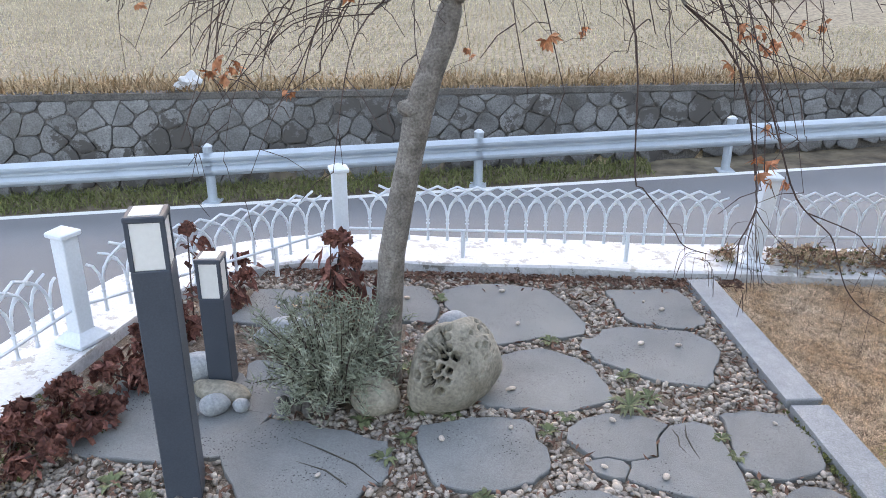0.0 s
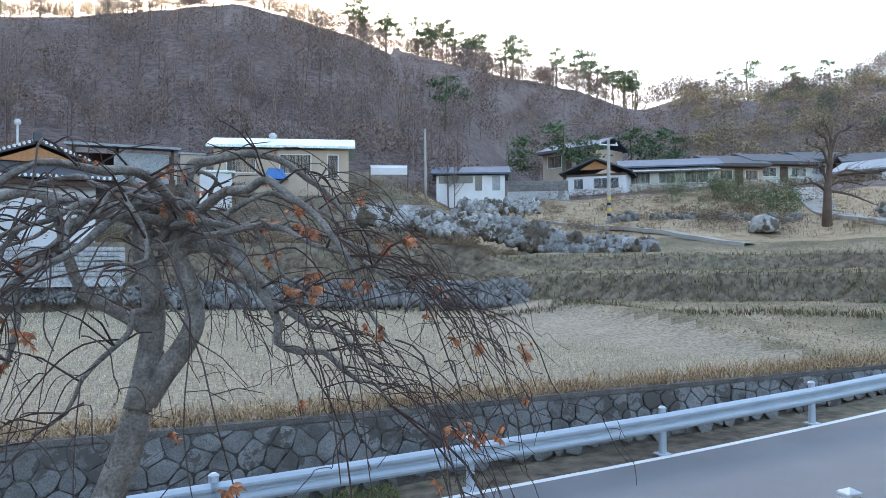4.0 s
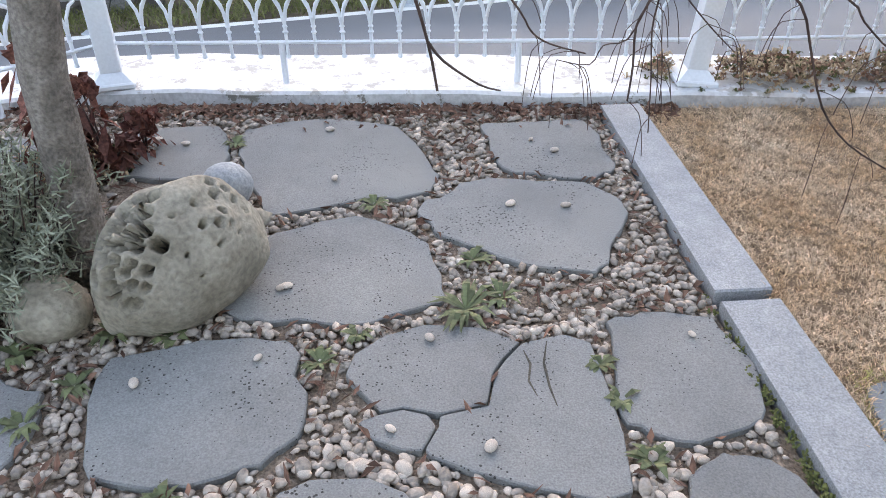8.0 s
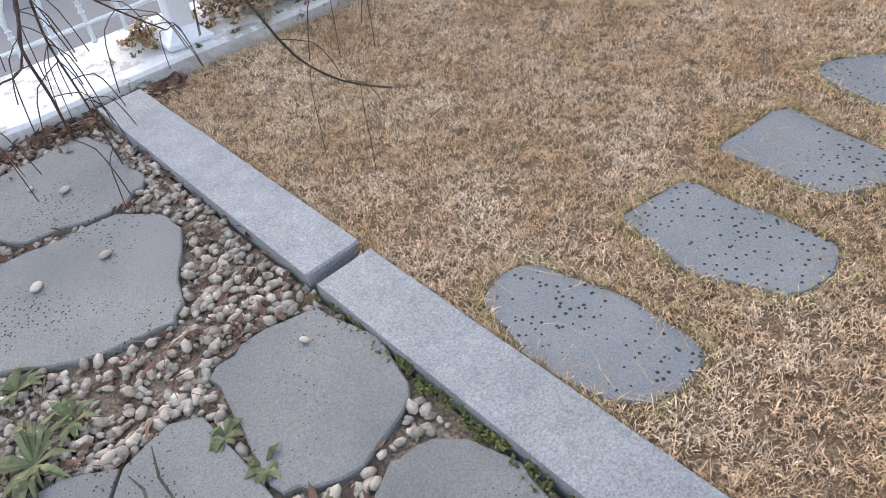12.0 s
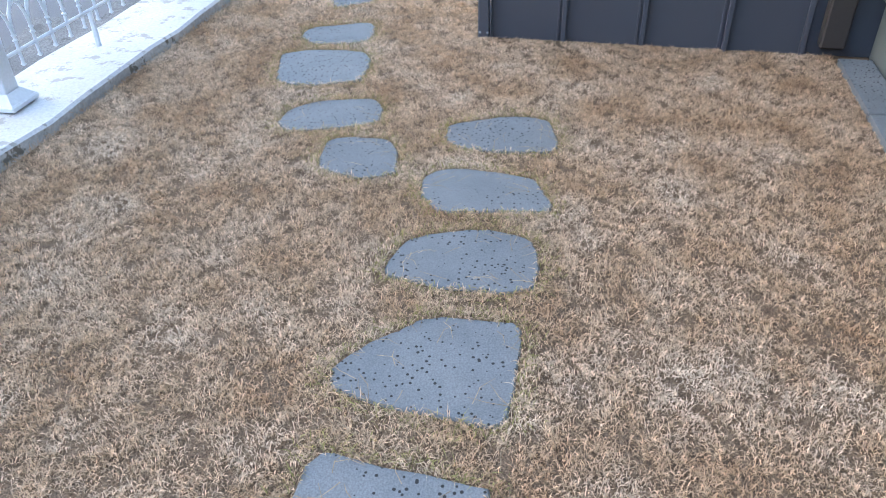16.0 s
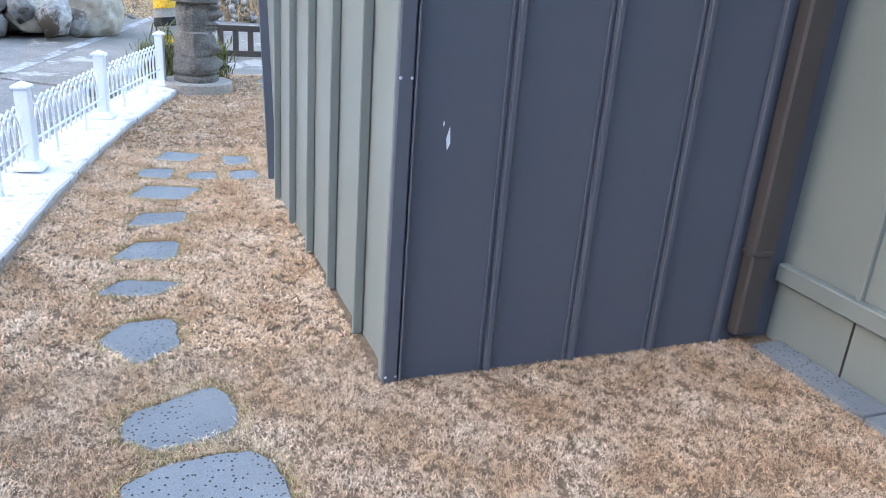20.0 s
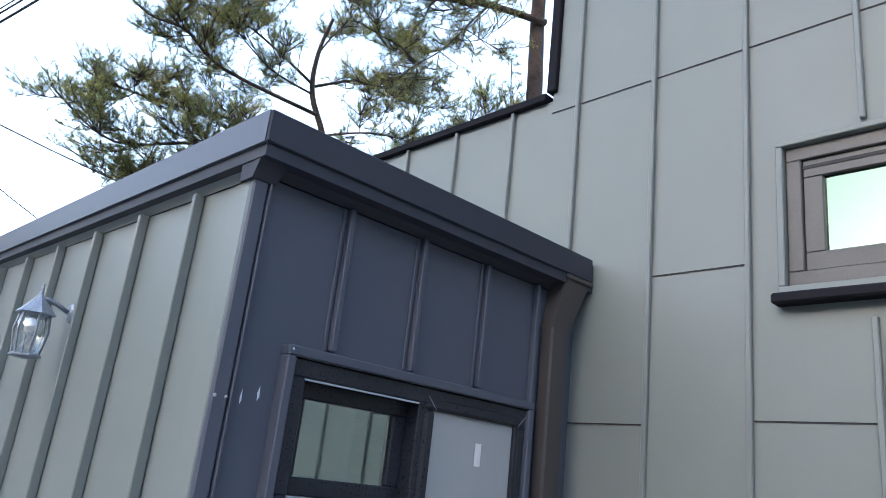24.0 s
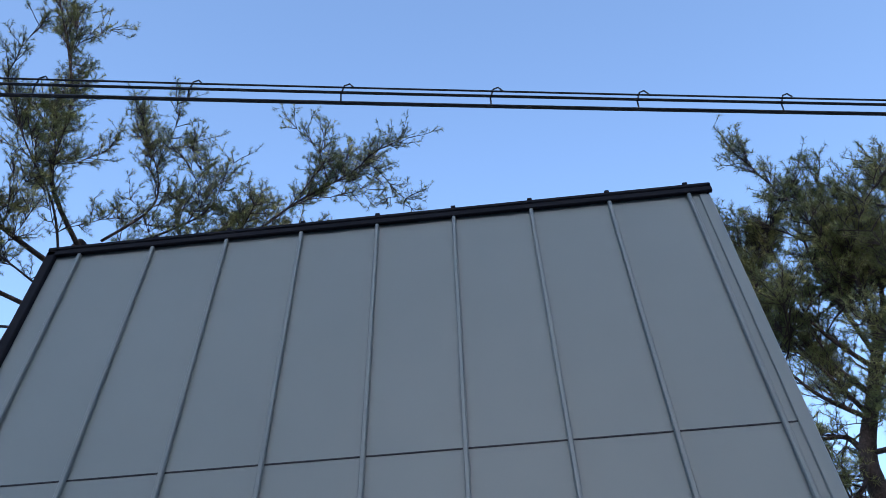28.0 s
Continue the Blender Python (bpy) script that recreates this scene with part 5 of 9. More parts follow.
stepping((0.25, -0.27), (0.2, -0.49), (0.25, -0.67), (0.32, -0.72), (0.47, -0.7), (0.46, -0.48), (0.38, -0.25))
stepping((0.63, -0.31), (0.6, -0.54), (0.68, -0.72), (0.78, -0.75), (0.88, -0.71), (0.85, -0.32))
stepping((0.98, -0.29), (1.01, -0.6), (1.23, -0.72), (1.26, -0.3))
stepping((1.44, -0.27), (1.52, -0.26), (1.60, -0.31), (1.68, -0.39), (1.74, -0.45), (1.76, -0.69), (1.70, -0.71), (1.50, -0.71), (1.39, -0.70), (1.40, -0.58), (1.41, -0.43))
stepping((1.89, -0.28), (1.96, -0.28), (2.08, -0.30), (2.14, -0.40), (2.18, -0.53), (2.16, -0.66), (2.11, -0.70), (1.97, -0.72), (1.90, -0.71), (1.87, -0.62), (1.87, -0.42))
stepping((2.36, -0.28), (2.48, -0.27), (2.54, -0.35), (2.54, -0.53), (2.50, -0.66), (2.43, -0.69), (2.31, -0.74), (2.29, -0.59), (2.25, -0.37), (2.29, -0.32))
stepping((2.76, -0.28), (2.87, -0.27), (2.96, -0.43), (3.00, -0.56), (2.97, -0.66), (2.79, -0.71), (2.72, -0.70), (2.68, -0.53), (2.70, -0.32))
stepping((2.48, 0.13), (2.66, 0.16), (2.71, 0.08), (2.72, -0.07), (2.62, -0.14), (2.46, -0.17), (2.41, -0.08), (2.43, 0.05))
stepping((2.79, 0.41), (2.92, 0.39), (3.01, 0.30), (3.06, 0.07), (2.96, 0.01), (2.84, 0.00), (2.75, 0.18), (2.71, 0.35))
stepping((3.25, 0.60), (3.48, 0.67), (3.56, 0.52), (3.57, 0.27), (3.45, 0.21), (3.23, 0.19), (3.15, 0.37), (3.14, 0.54))
stepping((3.72, 0.67), (3.86, 0.65), (3.98, 0.36), (3.86, 0.30), (3.69, 0.31), (3.62, 0.54))
stepping((4.54, 0.68), (4.4, 0.77), (4.17, 0.62), (4.3, 0.46), (4.55, 0.48))
stepping((4.99, 0.7), (4.84, 0.81), (4.78, 0.55), (4.92, 0.42))
stepping((5.47, 0.65), (5.25, 0.76), (5.2, 0.46), (5.47, 0.42))
stepping((5.95, 0.62), (5.72, 0.7), (5.74, 0.39), (5.95, 0.36))
stepping((6.5, 0.6), (6.25, 0.7), (6.16, 0.38), (6.42, 0.24))
stepping((6.92, 0.61), (6.72, 0.66), (6.62, 0.44), (6.9, 0.4))
stepping((7.4, 0.45), (7.15, 0.55), (7.06, 0.3), (7.3, 0.18))
stepping((6.8, 0.33), (6.6, 0.34), (6.6, 0.14), (6.8, 0.14))
stepping((6.8, 0.06), (6.58, 0.05), (6.6, -0.14), (6.82, -0.14))
stepping((7.22, 0.08), (6.96, 0.07), (6.98, -0.12), (7.22, -0.12))
for k in range(5):
    x = 8.9 + 0.46 * k
    y = -0.72 - 0.04 * k
    stepping((x + 0.16, y + 0.22), (x - 0.16, y + 0.24), (x - 0.18, y - 0.2), (x + 0.15, y - 0.22))
# grey setts along the foot of the house
house_edge = thing("house_edging", "dark stone strip at the foot of the house wall", "edging", kind="structure")
for k in range(6):
    x0 = 0.3 + 0.58 * k
    part("edging_stone", Shape().prism([(x0, -2.0), (x0 + 0.565, -2.0), (x0 + 0.565, -1.86), (x0, -1.86)], -0.05, 0.03, 0.005), M_STEP, house_edge)

# ---- white fence ----
POSTS = [(-3.42, -2.0), (-3.05, 0.28), (-2.06, 1.38), (0.28, 1.4), (2.65, 1.5), (4.85, 1.54), (6.77, 1.26), (8.35, 0.91), (10.05, 0.43)]
KT = 0.06
post0 = thing("fence_post", "white square fence post with pyramid cap and foot", "fence post", group="white fence posts")
part("shaft", Shape().span((-0.04, -0.04, 0.03), (0.04, 0.04, 0.51), 0.004), M_PAINT, post0)
cap = Shape().span((-0.054, -0.054, 0.505), (0.054, 0.054, 0.53), 0.006)
cap.add([(-0.048, -0.048, 0.53), (0.048, -0.048, 0.53), (0.048, 0.048, 0.53), (-0.048, 0.048, 0.53), (0, 0, 0.555)], [(0, 1, 4), (1, 2, 4), (2, 3, 4), (3, 0, 4)])
part("cap", cap, M_PAINT, post0)
foot = Shape().span((-0.085, -0.085, 0.0), (0.085, 0.085, 0.025), 0.006)
foot.add([(-0.075, -0.075, 0.025), (0.075, -0.075, 0.025), (0.075, 0.075, 0.025), (-0.075, 0.075, 0.025), (-0.042, -0.042, 0.06), (0.042, -0.042, 0.06), (0.042, 0.042, 0.06), (-0.042, 0.042, 0.06)], [(0, 1, 5, 4), (1, 2, 6, 5), (2, 3, 7, 6), (3, 0, 4, 7)])
part("foot", foot, M_PAINT, post0)
first = True
angs = []
for i, (x, y) in enumerate(POSTS):
    a, b = POSTS[max(0, i - 1)], POSTS[min(len(POSTS) - 1, i + 1)]
    angs.append(math.degrees(math.atan2(b[1] - a[1], b[0] - a[0])))
    lean = 5 if i == 3 else 0
    m = pose(x, y, KT, 0, lean, angs[-1])
    if first:
        post0.matrix_basis, first = m, False
    else:
        copy_thing(post0, m)

PS = 0.1115


def picket_mesh(left, right):
    """A stem with a finial and three nested arcs to each side; left, right: how many of them fit before the post."""
    p = Shape().tube([(0, 0, 0.118), (0, 0, 0.27)], 0.0078, 6)
    arcs = (((0, 0.235), (0.09, 0.295), (0.28, 0.337), (0.5, 0.352)), ((0, 0.245), (0.1, 0.3), (0.3, 0.345), (0.62, 0.376), (1.0, 0.392)), ((0, 0.252), (0.14, 0.315), (0.42, 0.36), (0.9, 0.398), (1.5, 0.428)))
    for side, count in ((-1, left), (1, right)):
        for arc, r in list(zip(arcs, (0.0072, 0.0062, 0.0076)))[:count]:
            p.tube([(side * x * PS, 0, z) for x, z in arc], r, 5)
    for z, r in ((0.2, 0.0118), (0.222, 0.0105), (0.258, 0.0105)):
        p.lathe([(0.004, 0), (r, 0.006), (r, 0.011), (0.004, 0.018)], (0, 0, z), 6)
    p.lathe([(0.003, 0.0), (0.012, 0.006), (0.003, 0.026)], (0, 0, 0.102), 6)
    me = p.mesh("picket")
    me.materials.append(M_PAINT)
    return me


PICKETS = {(l, r): picket_mesh(l, r) for l, r in ((1, 3), (2, 3), (3, 3), (3, 2), (3, 1))}
leg_mesh = Shape().tube([(0, 0, 0.0), (0, 0, 0.17)], 0.0125, 8).mesh("leg")
leg_mesh.materials.append(M_PAINT)
for (x0, y0), (x1, y1) in zip(POSTS, POSTS[1:]):
    L = math.hypot(x1 - x0, y1 - y0)
    ang = math.degrees(math.atan2(y1 - y0, x1 - x0))
    pan = thing("picket_fence", "low white wrought fence bay with interlaced pointed arches", "fence", at=(x0, y0, KT), group="white fence bays", turn=ang)
    part("bottom_rail", Shape().tube([(0.04, 0, 0.168), (L - 0.04, 0, 0.168)], 0.0085, 6), M_PAINT, pan)
    n = int((L - 0.14) / PS)
    pad = (L - (n - 1) * PS) / 2
    for k in range(n):
        part("picket", PICKETS[min(3, k + 1), min(3, n - k)], None, pan, at=pose(pad + k * PS, 0, 0))
    for t in (0.3, 0.7):
        part("leg", leg_mesh, None, pan, at=pose(L * t, 0, 0))

# ---- bollard lights ----


def bollard(x, y, h, w, turn, tilt):
    b = thing("bollard_light", "dark grey square bollard garden light with white diffuser panes", "bollard light", at=(x, y, 0), group="bollard lights")
    b.matrix_basis = pose(x, y, 0, 0, tilt, turn)
    hd = 0.17
    part("column", Shape().span((-w / 2, -w / 2, -0.01), (w / 2, w / 2, h - hd), 0.004), M_BOLLARD, b)
    for sx in (-1, 1):
        for sy in (-1, 1):
            part("corner_bar", Shape().span((sx * w / 2, sy * w / 2, h - hd), (sx * (w / 2 - 0.014), sy * (w / 2 - 0.014), h - 0.016), 0.002), M_BOLLARD, b)
    part("diffuser", Shape().span((-w / 2 + 0.004, -w / 2 + 0.004, h - hd), (w / 2 - 0.004, w / 2 - 0.004, h - 0.018), 0.003), M_DIFFUSER, b, "white acrylic light panes")
    part("top_frame", Shape().span((-w / 2 - 0.002, -w / 2 - 0.002, h - 0.02), (w / 2 + 0.002, w / 2 + 0.002, h), 0.004), M_BOLLARD, b)
    part("top_panel", Shape().span((-w / 2 + 0.014, -w / 2 + 0.014, h - 0.002), (w / 2 - 0.014, w / 2 - 0.014, h + 0.003), 0.002), M_DIFFUSER, b)


bollard(-2.24, -0.61, 1.0, 0.115, 14, 0)
bollard(-2.33, 0.06, 0.585, 0.1, 4, 0)

# ---- stones round the tree ----


def boulder(name, label, at, dims, seed, material, turn=0, detail=4, rough=0.12, tilt=0):
    ob = part(name, rock_shape(seed, dims, detail, rough), material, None, "", True)
    ob.matrix_basis = pose(*at, tilt, 0, turn)
    return tagged(ob, label, "stone")


big = thing("holed_boulder", "tan boulder riddled with dark round holes, on the paving", "boulder", at=(-1.32, 0.0, 0.115))
big.matrix_basis = pose(-1.35, 0.02, 0.14, 0, -14, 48)
bs_ = rock_shape(4, (0.47, 0.28, 0.37), 6, 0.08)
to_rock = big.matrix_basis.to_3x3().inverted()
# round holes eaten into its upper flank
bv = np.array(bs_.v)
bv0 = bv.copy()
bdir = bv / np.linalg.norm(bv, axis=1)[:, None]
hr = random.Random(8)
cups = []
RIGHT_, UP_, OUT_ = Vector((0.985, 0.17, 0)), Vector((-0.1, 0.58, 0.81)), Vector((0.14, -0.8, 0.59))
for k in range(96):
    for _ in range(40):
        if k < 74:
            d = (to_rock @ (OUT_ * 0.88 + RIGHT_ * (-0.6 + hr.gauss(0, 0.17)) + UP_ * (0.32 + hr.gauss(0, 0.34)))).normalized()
        else:
            d = Vector((hr.uniform(-0.6, 0.9), hr.uniform(-0.9, 0.3), hr.uniform(0.05, 0.9))).normalized()
        rad = hr.choice((0.075, 0.09, 0.11, 0.06)) if k < 74 else hr.choice((0.03, 0.04, 0.06))
        if all((d - c).length > (rad + r) * 0.9 for c, r in cups):
            cups.append((d, rad))
            break
for d, rad in cups:
    ang_ = np.linalg.norm(bdir - np.array(d[:]), axis=1)
    t_ = np.clip(ang_ / rad, 0, 1)
    bv -= np.array(d[:]) * ((1 - t_ ** 5) * np.where(ang_ < rad, np.minimum(rad * 1.1, 0.1), 0))[:, None]
bs_.v = [tuple(p) for p in bv]
stone_me = bs_.mesh("stone", True)
stone_me.materials.append(M_ROCK)
stone_me.materials.append(M_HOLE_SHADE_CRACK)
# shade inside the holes is painted: deeply sunk faces take the dark material
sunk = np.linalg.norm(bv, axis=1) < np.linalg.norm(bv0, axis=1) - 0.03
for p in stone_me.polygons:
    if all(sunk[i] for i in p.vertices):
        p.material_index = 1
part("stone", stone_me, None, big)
boulder("ball_stone", "smooth blue-grey round stone resting behind the boulder", (-1.37, 0.5, 0.075), (0.16, 0.15, 0.15), 9, M_ROCK_GREY, 0, 3, 0.03)
boulder("chip_stone", "small buff broken stone wedged behind the boulder", (-1.24, 0.3, 0.08), (0.1, 0.07, 0.07), 12, M_ROCK, 20, 2, 0.25)
boulder("tan_stone", "rounded tan stone half buried in soil", (-1.66, -0.09, 0.055), (0.2, 0.17, 0.17), 15, M_ROCK, 10, 4, 0.04)
boulder("white_stone", "pale grey rounded stone by a bollard", (-2.29, -0.17, 0.04), (0.12, 0.09, 0.09), 21, M_ROCK_GREY, 30, 3, 0.06)
boulder("white_stone", "small pale grey stone by a bollard", (-2.19, -0.15, 0.03), (0.07, 0.06, 0.06), 22, M_ROCK_GREY, 0, 3, 0.06)
boulder("flat_stone", "flat tan stone by a bollard", (-2.3, -0.06, 0.03), (0.26, 0.12, 0.08), 23, M_ROCK, -15, 3, 0.1)
boulder("grey_stone", "round grey stone behind a bollard", (-2.45, 0.1, 0.05), (0.17, 0.14, 0.13), 24, M_ROCK_GREY, 0, 3, 0.06)
boulder("blue_stone", "long blue-grey stone under the shrub", (-2.12, 0.4, 0.06), (0.34, 0.16, 0.16), 25, M_ROCK_GREY, 12, 3, 0.12)
for k, (x, y) in enumerate(((-1.92, -0.16), (-1.97, -0.14), (-2.02, -0.14), (-1.84, -0.14))):
    boulder("dark_pebble", "small dark upright stone at the shrub's foot", (x, y, 0.03), (0.05, 0.05, 0.1), 30 + k, M_MORTAR, k * 40, 2, 0.1)
# ---- guardrail and field wall beyond the road ----
guard = thing("guardrail", "galvanised steel W-beam guardrail along the road", "guardrail")
ux, uy, uz = 1 / math.hypot(1, 0.1766), 0.1766 / math.hypot(1, 0.1766), 0.0317
prof = [(0.0, 0.0), (0.035, 0.02), (0.075, 0.06), (0.075, 0.095), (0.035, 0.135), (0.0, 0.155), (0.0, 0.19), (0.035, 0.21), (0.075, 0.25), (0.075, 0.285), (0.035, 0.325), (0.0, 0.345)]
for k in range(-9, 12):
    x0, x1 = -5.26 + 3.937 * k, -5.26 + 3.937 * (k + 1)
    s = Shape()
    pts = []
    for x in (x0 - 0.05, x1 + 0.05):
        for o, h in prof:
            pts.append((x + uy * (o + 0.06), rail_y(x) - ux * (o + 0.06), road_z(x) + 0.42 + h))
    n = len(prof)
    s.add(pts, [(i, i + 1, n + i + 1, n + i) for i in range(n - 1)])
    part("beam", s, M_GALV, guard)
    px, py, pz = x0, rail_y(x0), road_z(x0)
    post = part("post", Shape().lathe([(0.07, -0.1), (0.07, 0.83)], (px, py, pz), 12), M_GALV, guard, smooth=False)
    part("cap", Shape().lathe([(0.078, 0), (0.078, 0.02), (0.04, 0.05), (0.005, 0.06)], (px, py, pz + 0.83), 12), M_GALV, post)
    part("base_plate", Shape().box((px, py, pz + 0.012), (0.26, 0.26, 0.024), 0.004), M_GALV, post)

fw = thing("field_retaining_wall", "mortared grey rubble retaining wall below the stubble field", "retaining wall", kind="structure")
back = Shape()
nx = [-60 + 2 * i for i in range(50)]
for x in nx:
    back.add([(x, wall_y(x) - 0.3, road_z(x) - 0.3), (x, wall_y(x), WALL_TOP - 0.02), (x, wall_y(x) + 0.5, WALL_TOP - 0.02)], [])
back.f = [(i * 3 + k, (i + 1) * 3 + k, (i + 1) * 3 + k + 1, i * 3 + k + 1) for i in range(len(nx) - 1) for k in range(2)]
part("mortar_face", back, M_MORTAR, fw)
cp = strip_sheet(nx, lambda x: wall_y(x) + 0.32, lambda x: wall_y(x) - 0.04, lambda x, y: WALL_TOP + 0.03)
cp.add([], [])
for x0, x1 in zip(nx, nx[1:]):
    cp.add([(x0, wall_y(x0) - 0.04, WALL_TOP + 0.03), (x1, wall_y(x1) - 0.04, WALL_TOP + 0.03), (x1, wall_y(x1) - 0.04, WALL_TOP - 0.06), (x0, wall_y(x0) - 0.04, WALL_TOP - 0.06)], [(3, 2, 1, 0)])
part("coping", cp, M_MORTAR, fw, "stained concrete coping")
rs = random.Random(5)


def clip_cell(cell, p, q):
    """Keeps the part of a cell that is nearer to p than to q."""
    mx, my, nx_, ny_ = (p[0] + q[0]) / 2, (p[1] + q[1]) / 2, q[0] - p[0], q[1] - p[1]
    out = []
    for (ax, ay), (bx, by) in zip(cell, cell[1:] + cell[:1]):
        da, db = (ax - mx) * nx_ + (ay - my) * ny_, (bx - mx) * nx_ + (by - my) * ny_
        if da <= 0:
            out.append((ax, ay))
        if (da < 0) != (db < 0) and da != db:
            t = da / (da - db)
            out.append((lerp(ax, bx, t), lerp(ay, by, t)))
    return out


loose, count = Shape(), 0
SEED = {}
for c in range(-2, 112):
    for r in range(-1, 6):
        SEED[c, r] = (-16 + 0.4 * c + (0.2 if r % 2 else 0) + rs.uniform(-0.13, 0.13), (r + 0.5) * 0.3 + rs.uniform(-0.1, 0.1))
for c in range(-1, 111):
    for r in range(0, 5):
        p = SEED[c, r]
        cell = [(p[0] - 0.5, p[1] - 0.4), (p[0] + 0.5, p[1] - 0.4), (p[0] + 0.5, p[1] + 0.4), (p[0] - 0.5, p[1] + 0.4)]
        for dc in (-2, -1, 0, 1, 2):
            for dr in (-1, 0, 1):
                if (dc or dr) and (c + dc, r + dr) in SEED:
                    cell = clip_cell(cell, p, SEED[c + dc, r + dr])
        top_h = WALL_TOP - 0.07 - road_z(p[0])
        cell = [(x, min(h, top_h)) for x, h in grow(cell, -0.014) if True]
        if len(cell) < 4 or max(h for _, h in cell) - min(h for _, h in cell) < 0.08:
            continue
        cell = rounded(cell, 0.03, 1)
        bulge = rs.uniform(0.012, 0.045)
        s = loose if not (-6.0 < p[0] < 5.5 and count < 150) else Shape()
        n0 = len(s.v)
        m = len(cell)
        cx, ch = sum(q[0] for q in cell) / m, sum(q[1] for q in cell) / m

        def on_face(x, h, out):
            t = h / max(0.2, WALL_TOP - road_z(x))
            return (x, lerp(wall_y(x) - 0.3, wall_y(x), t) - out, road_z(x) + h)

        ring_a = [on_face(x, h, -0.02) for x, h in cell]
        ring_b = [on_face(x, h, bulge * 0.7) for x, h in cell]
        ring_c = [on_face(lerp(x, cx, 0.22), lerp(h, ch, 0.22), bulge) for x, h in cell]
        s.add(ring_a + ring_b + ring_c, [(k, (k + 1) % m, m + (k + 1) % m, m + k) for k in range(m)] + [(m + k, m + (k + 1) % m, 2 * m + (k + 1) % m, 2 * m + k) for k in range(m)] + [tuple(2 * m + k for k in range(m))])
        if s is not loose:
            part("stone", s, M_STONE, fw)
            count += 1
tagged(part("stones", loose, M_STONE, fw), kind="stuff")


def joined(name, items, material, soft=True):
    """Many placed copies of small meshes as one mesh."""
    vs, fs, n = [], [], 0
    cache = {}
    for me, m in items:
        if me.name not in cache:
            v = np.empty(len(me.vertices) * 3, np.float32)
            me.vertices.foreach_get("co", v)
            f = np.empty(len(me.loops), np.int32)
            me.loops.foreach_get("vertex_index", f)
            cache[me.name] = (v.reshape(-1, 3), f.reshape(-1, 3))
        v, f = cache[me.name]
        a = np.array(m)
        vs.append(v @ a[:3, :3].T + a[:3, 3])
        fs.append(f + n)
        n += len(v)
    return fast_mesh(name, np.concatenate(vs), np.concatenate(fs), material, smooth=soft)


# ---- far side: bank, walls, farmhouses ----
M_PLASTER = mat("white lime plaster", [(0.5, 0.51, 0.53), (0.6, 0.61, 0.63)], 0.9, 0.8, 20, 0.1, grain=0.08, patch=((0.45, 0.46, 0.47), 1.2, 0.66))
M_CREAM = mat("cream panel wall", [(0.4, 0.41, 0.37), (0.48, 0.49, 0.45)], 0.8, 0.8, 20, 0.05, grain=0.08)
M_TAN = mat("tan render", [(0.36, 0.28, 0.22), (0.44, 0.36, 0.29)], 0.9, 0.6, 15, 0.1, grain=0.12)
M_TILE = mat("dark roof tile", [(0.05, 0.055, 0.065), (0.085, 0.09, 0.1)], 0.7, 2, 20, 0.3, rnd=0.15)
M_TILE_END = mat("white tile end", [(0.6, 0.6, 0.6), (0.7, 0.7, 0.7)], 0.8, 4, 20, 0)
M_GABLE = mat("orange timber gable", [(0.34, 0.16, 0.07), (0.42, 0.2, 0.09)], 0.8, 1.5, 12, 0.1, stretch=(6, 6, 1))
M_TIMBER = mat("dark timber", [(0.07, 0.045, 0.035), (0.12, 0.08, 0.06)], 0.85, 2, 20, 0.2)
M_BLUE = mat("blue painted metal", [(0.03, 0.12, 0.33), (0.05, 0.17, 0.42)], 0.5, 1, 20, 0)
M_GREEN = mat("green tarpaulin", [(0.05, 0.26, 0.2), (0.08, 0.34, 0.27)], 0.6, 1, 20, 0.2)
M_MINT = mat("pale mint sheet roof", [(0.55, 0.66, 0.63), (0.66, 0.76, 0.73)], 0.5, 0.8, 15, 0.05, patch=((0.45, 0.5, 0.48), 0.8, 0.66))
M_SHEET = mat("grey corrugated sheet", [(0.18, 0.2, 0.22), (0.26, 0.28, 0.3)], 0.5, 1, 15, 0.1, metal=0.2)
M_BLUEROOF = mat("slate blue roof", [(0.05, 0.075, 0.12), (0.09, 0.12, 0.17)], 0.6, 1, 15, 0.1)
M_DARKGLASS = mat("dark pane", [(0.03, 0.035, 0.045), (0.06, 0.07, 0.08)], 0.15, 1, 20, 0)
M_BLOCK = mat("whitewashed block", [(0.26, 0.265, 0.27), (0.38, 0.39, 0.4)], 0.9, 0.5, 12, 0.2, rnd=0.1, patch=((0.17, 0.165, 0.16), 0.8, 0.55))
M_RUBBLE = mat("pale rubble stone", [(0.13, 0.125, 0.12), (0.28, 0.275, 0.268)], 0.9, 1.0, 12, 0.4, rnd=0.6, patch=((0.09, 0.07, 0.05), 0.7, 0.52))
M_OLIVE = mat("olive autumn leaves", [(0.17, 0.14, 0.085), (0.28, 0.215, 0.14)], 0.95, 0.03, 2, 0, rnd=0.4)
M_SCRUB = mat("brown scrub", [(0.12, 0.082, 0.055), (0.21, 0.15, 0.095)], 0.95, 0.4, 8, 0, rnd=0.45)
M_EVERGREEN = mat("evergreen leaves", [(0.048, 0.074, 0.04), (0.095, 0.13, 0.07)], 0.8, 0.25, 6, 0, rnd=0.5)
M_BAMBOO = mat("bamboo leaves", [(0.055, 0.082, 0.034), (0.115, 0.14, 0.06)], 0.8, 0.25, 6, 0, rnd=0.5)
M_FARBARK = mat("far bare wood", [(0.15, 0.108, 0.098), (0.23, 0.172, 0.155)], 0.95, 0.1, 2, 0, rnd=0.4)
M_FARBARK2 = mat("pale bare wood", [(0.17, 0.152, 0.135), (0.26, 0.235, 0.21)], 0.95, 0.1, 2, 0, rnd=0.3)
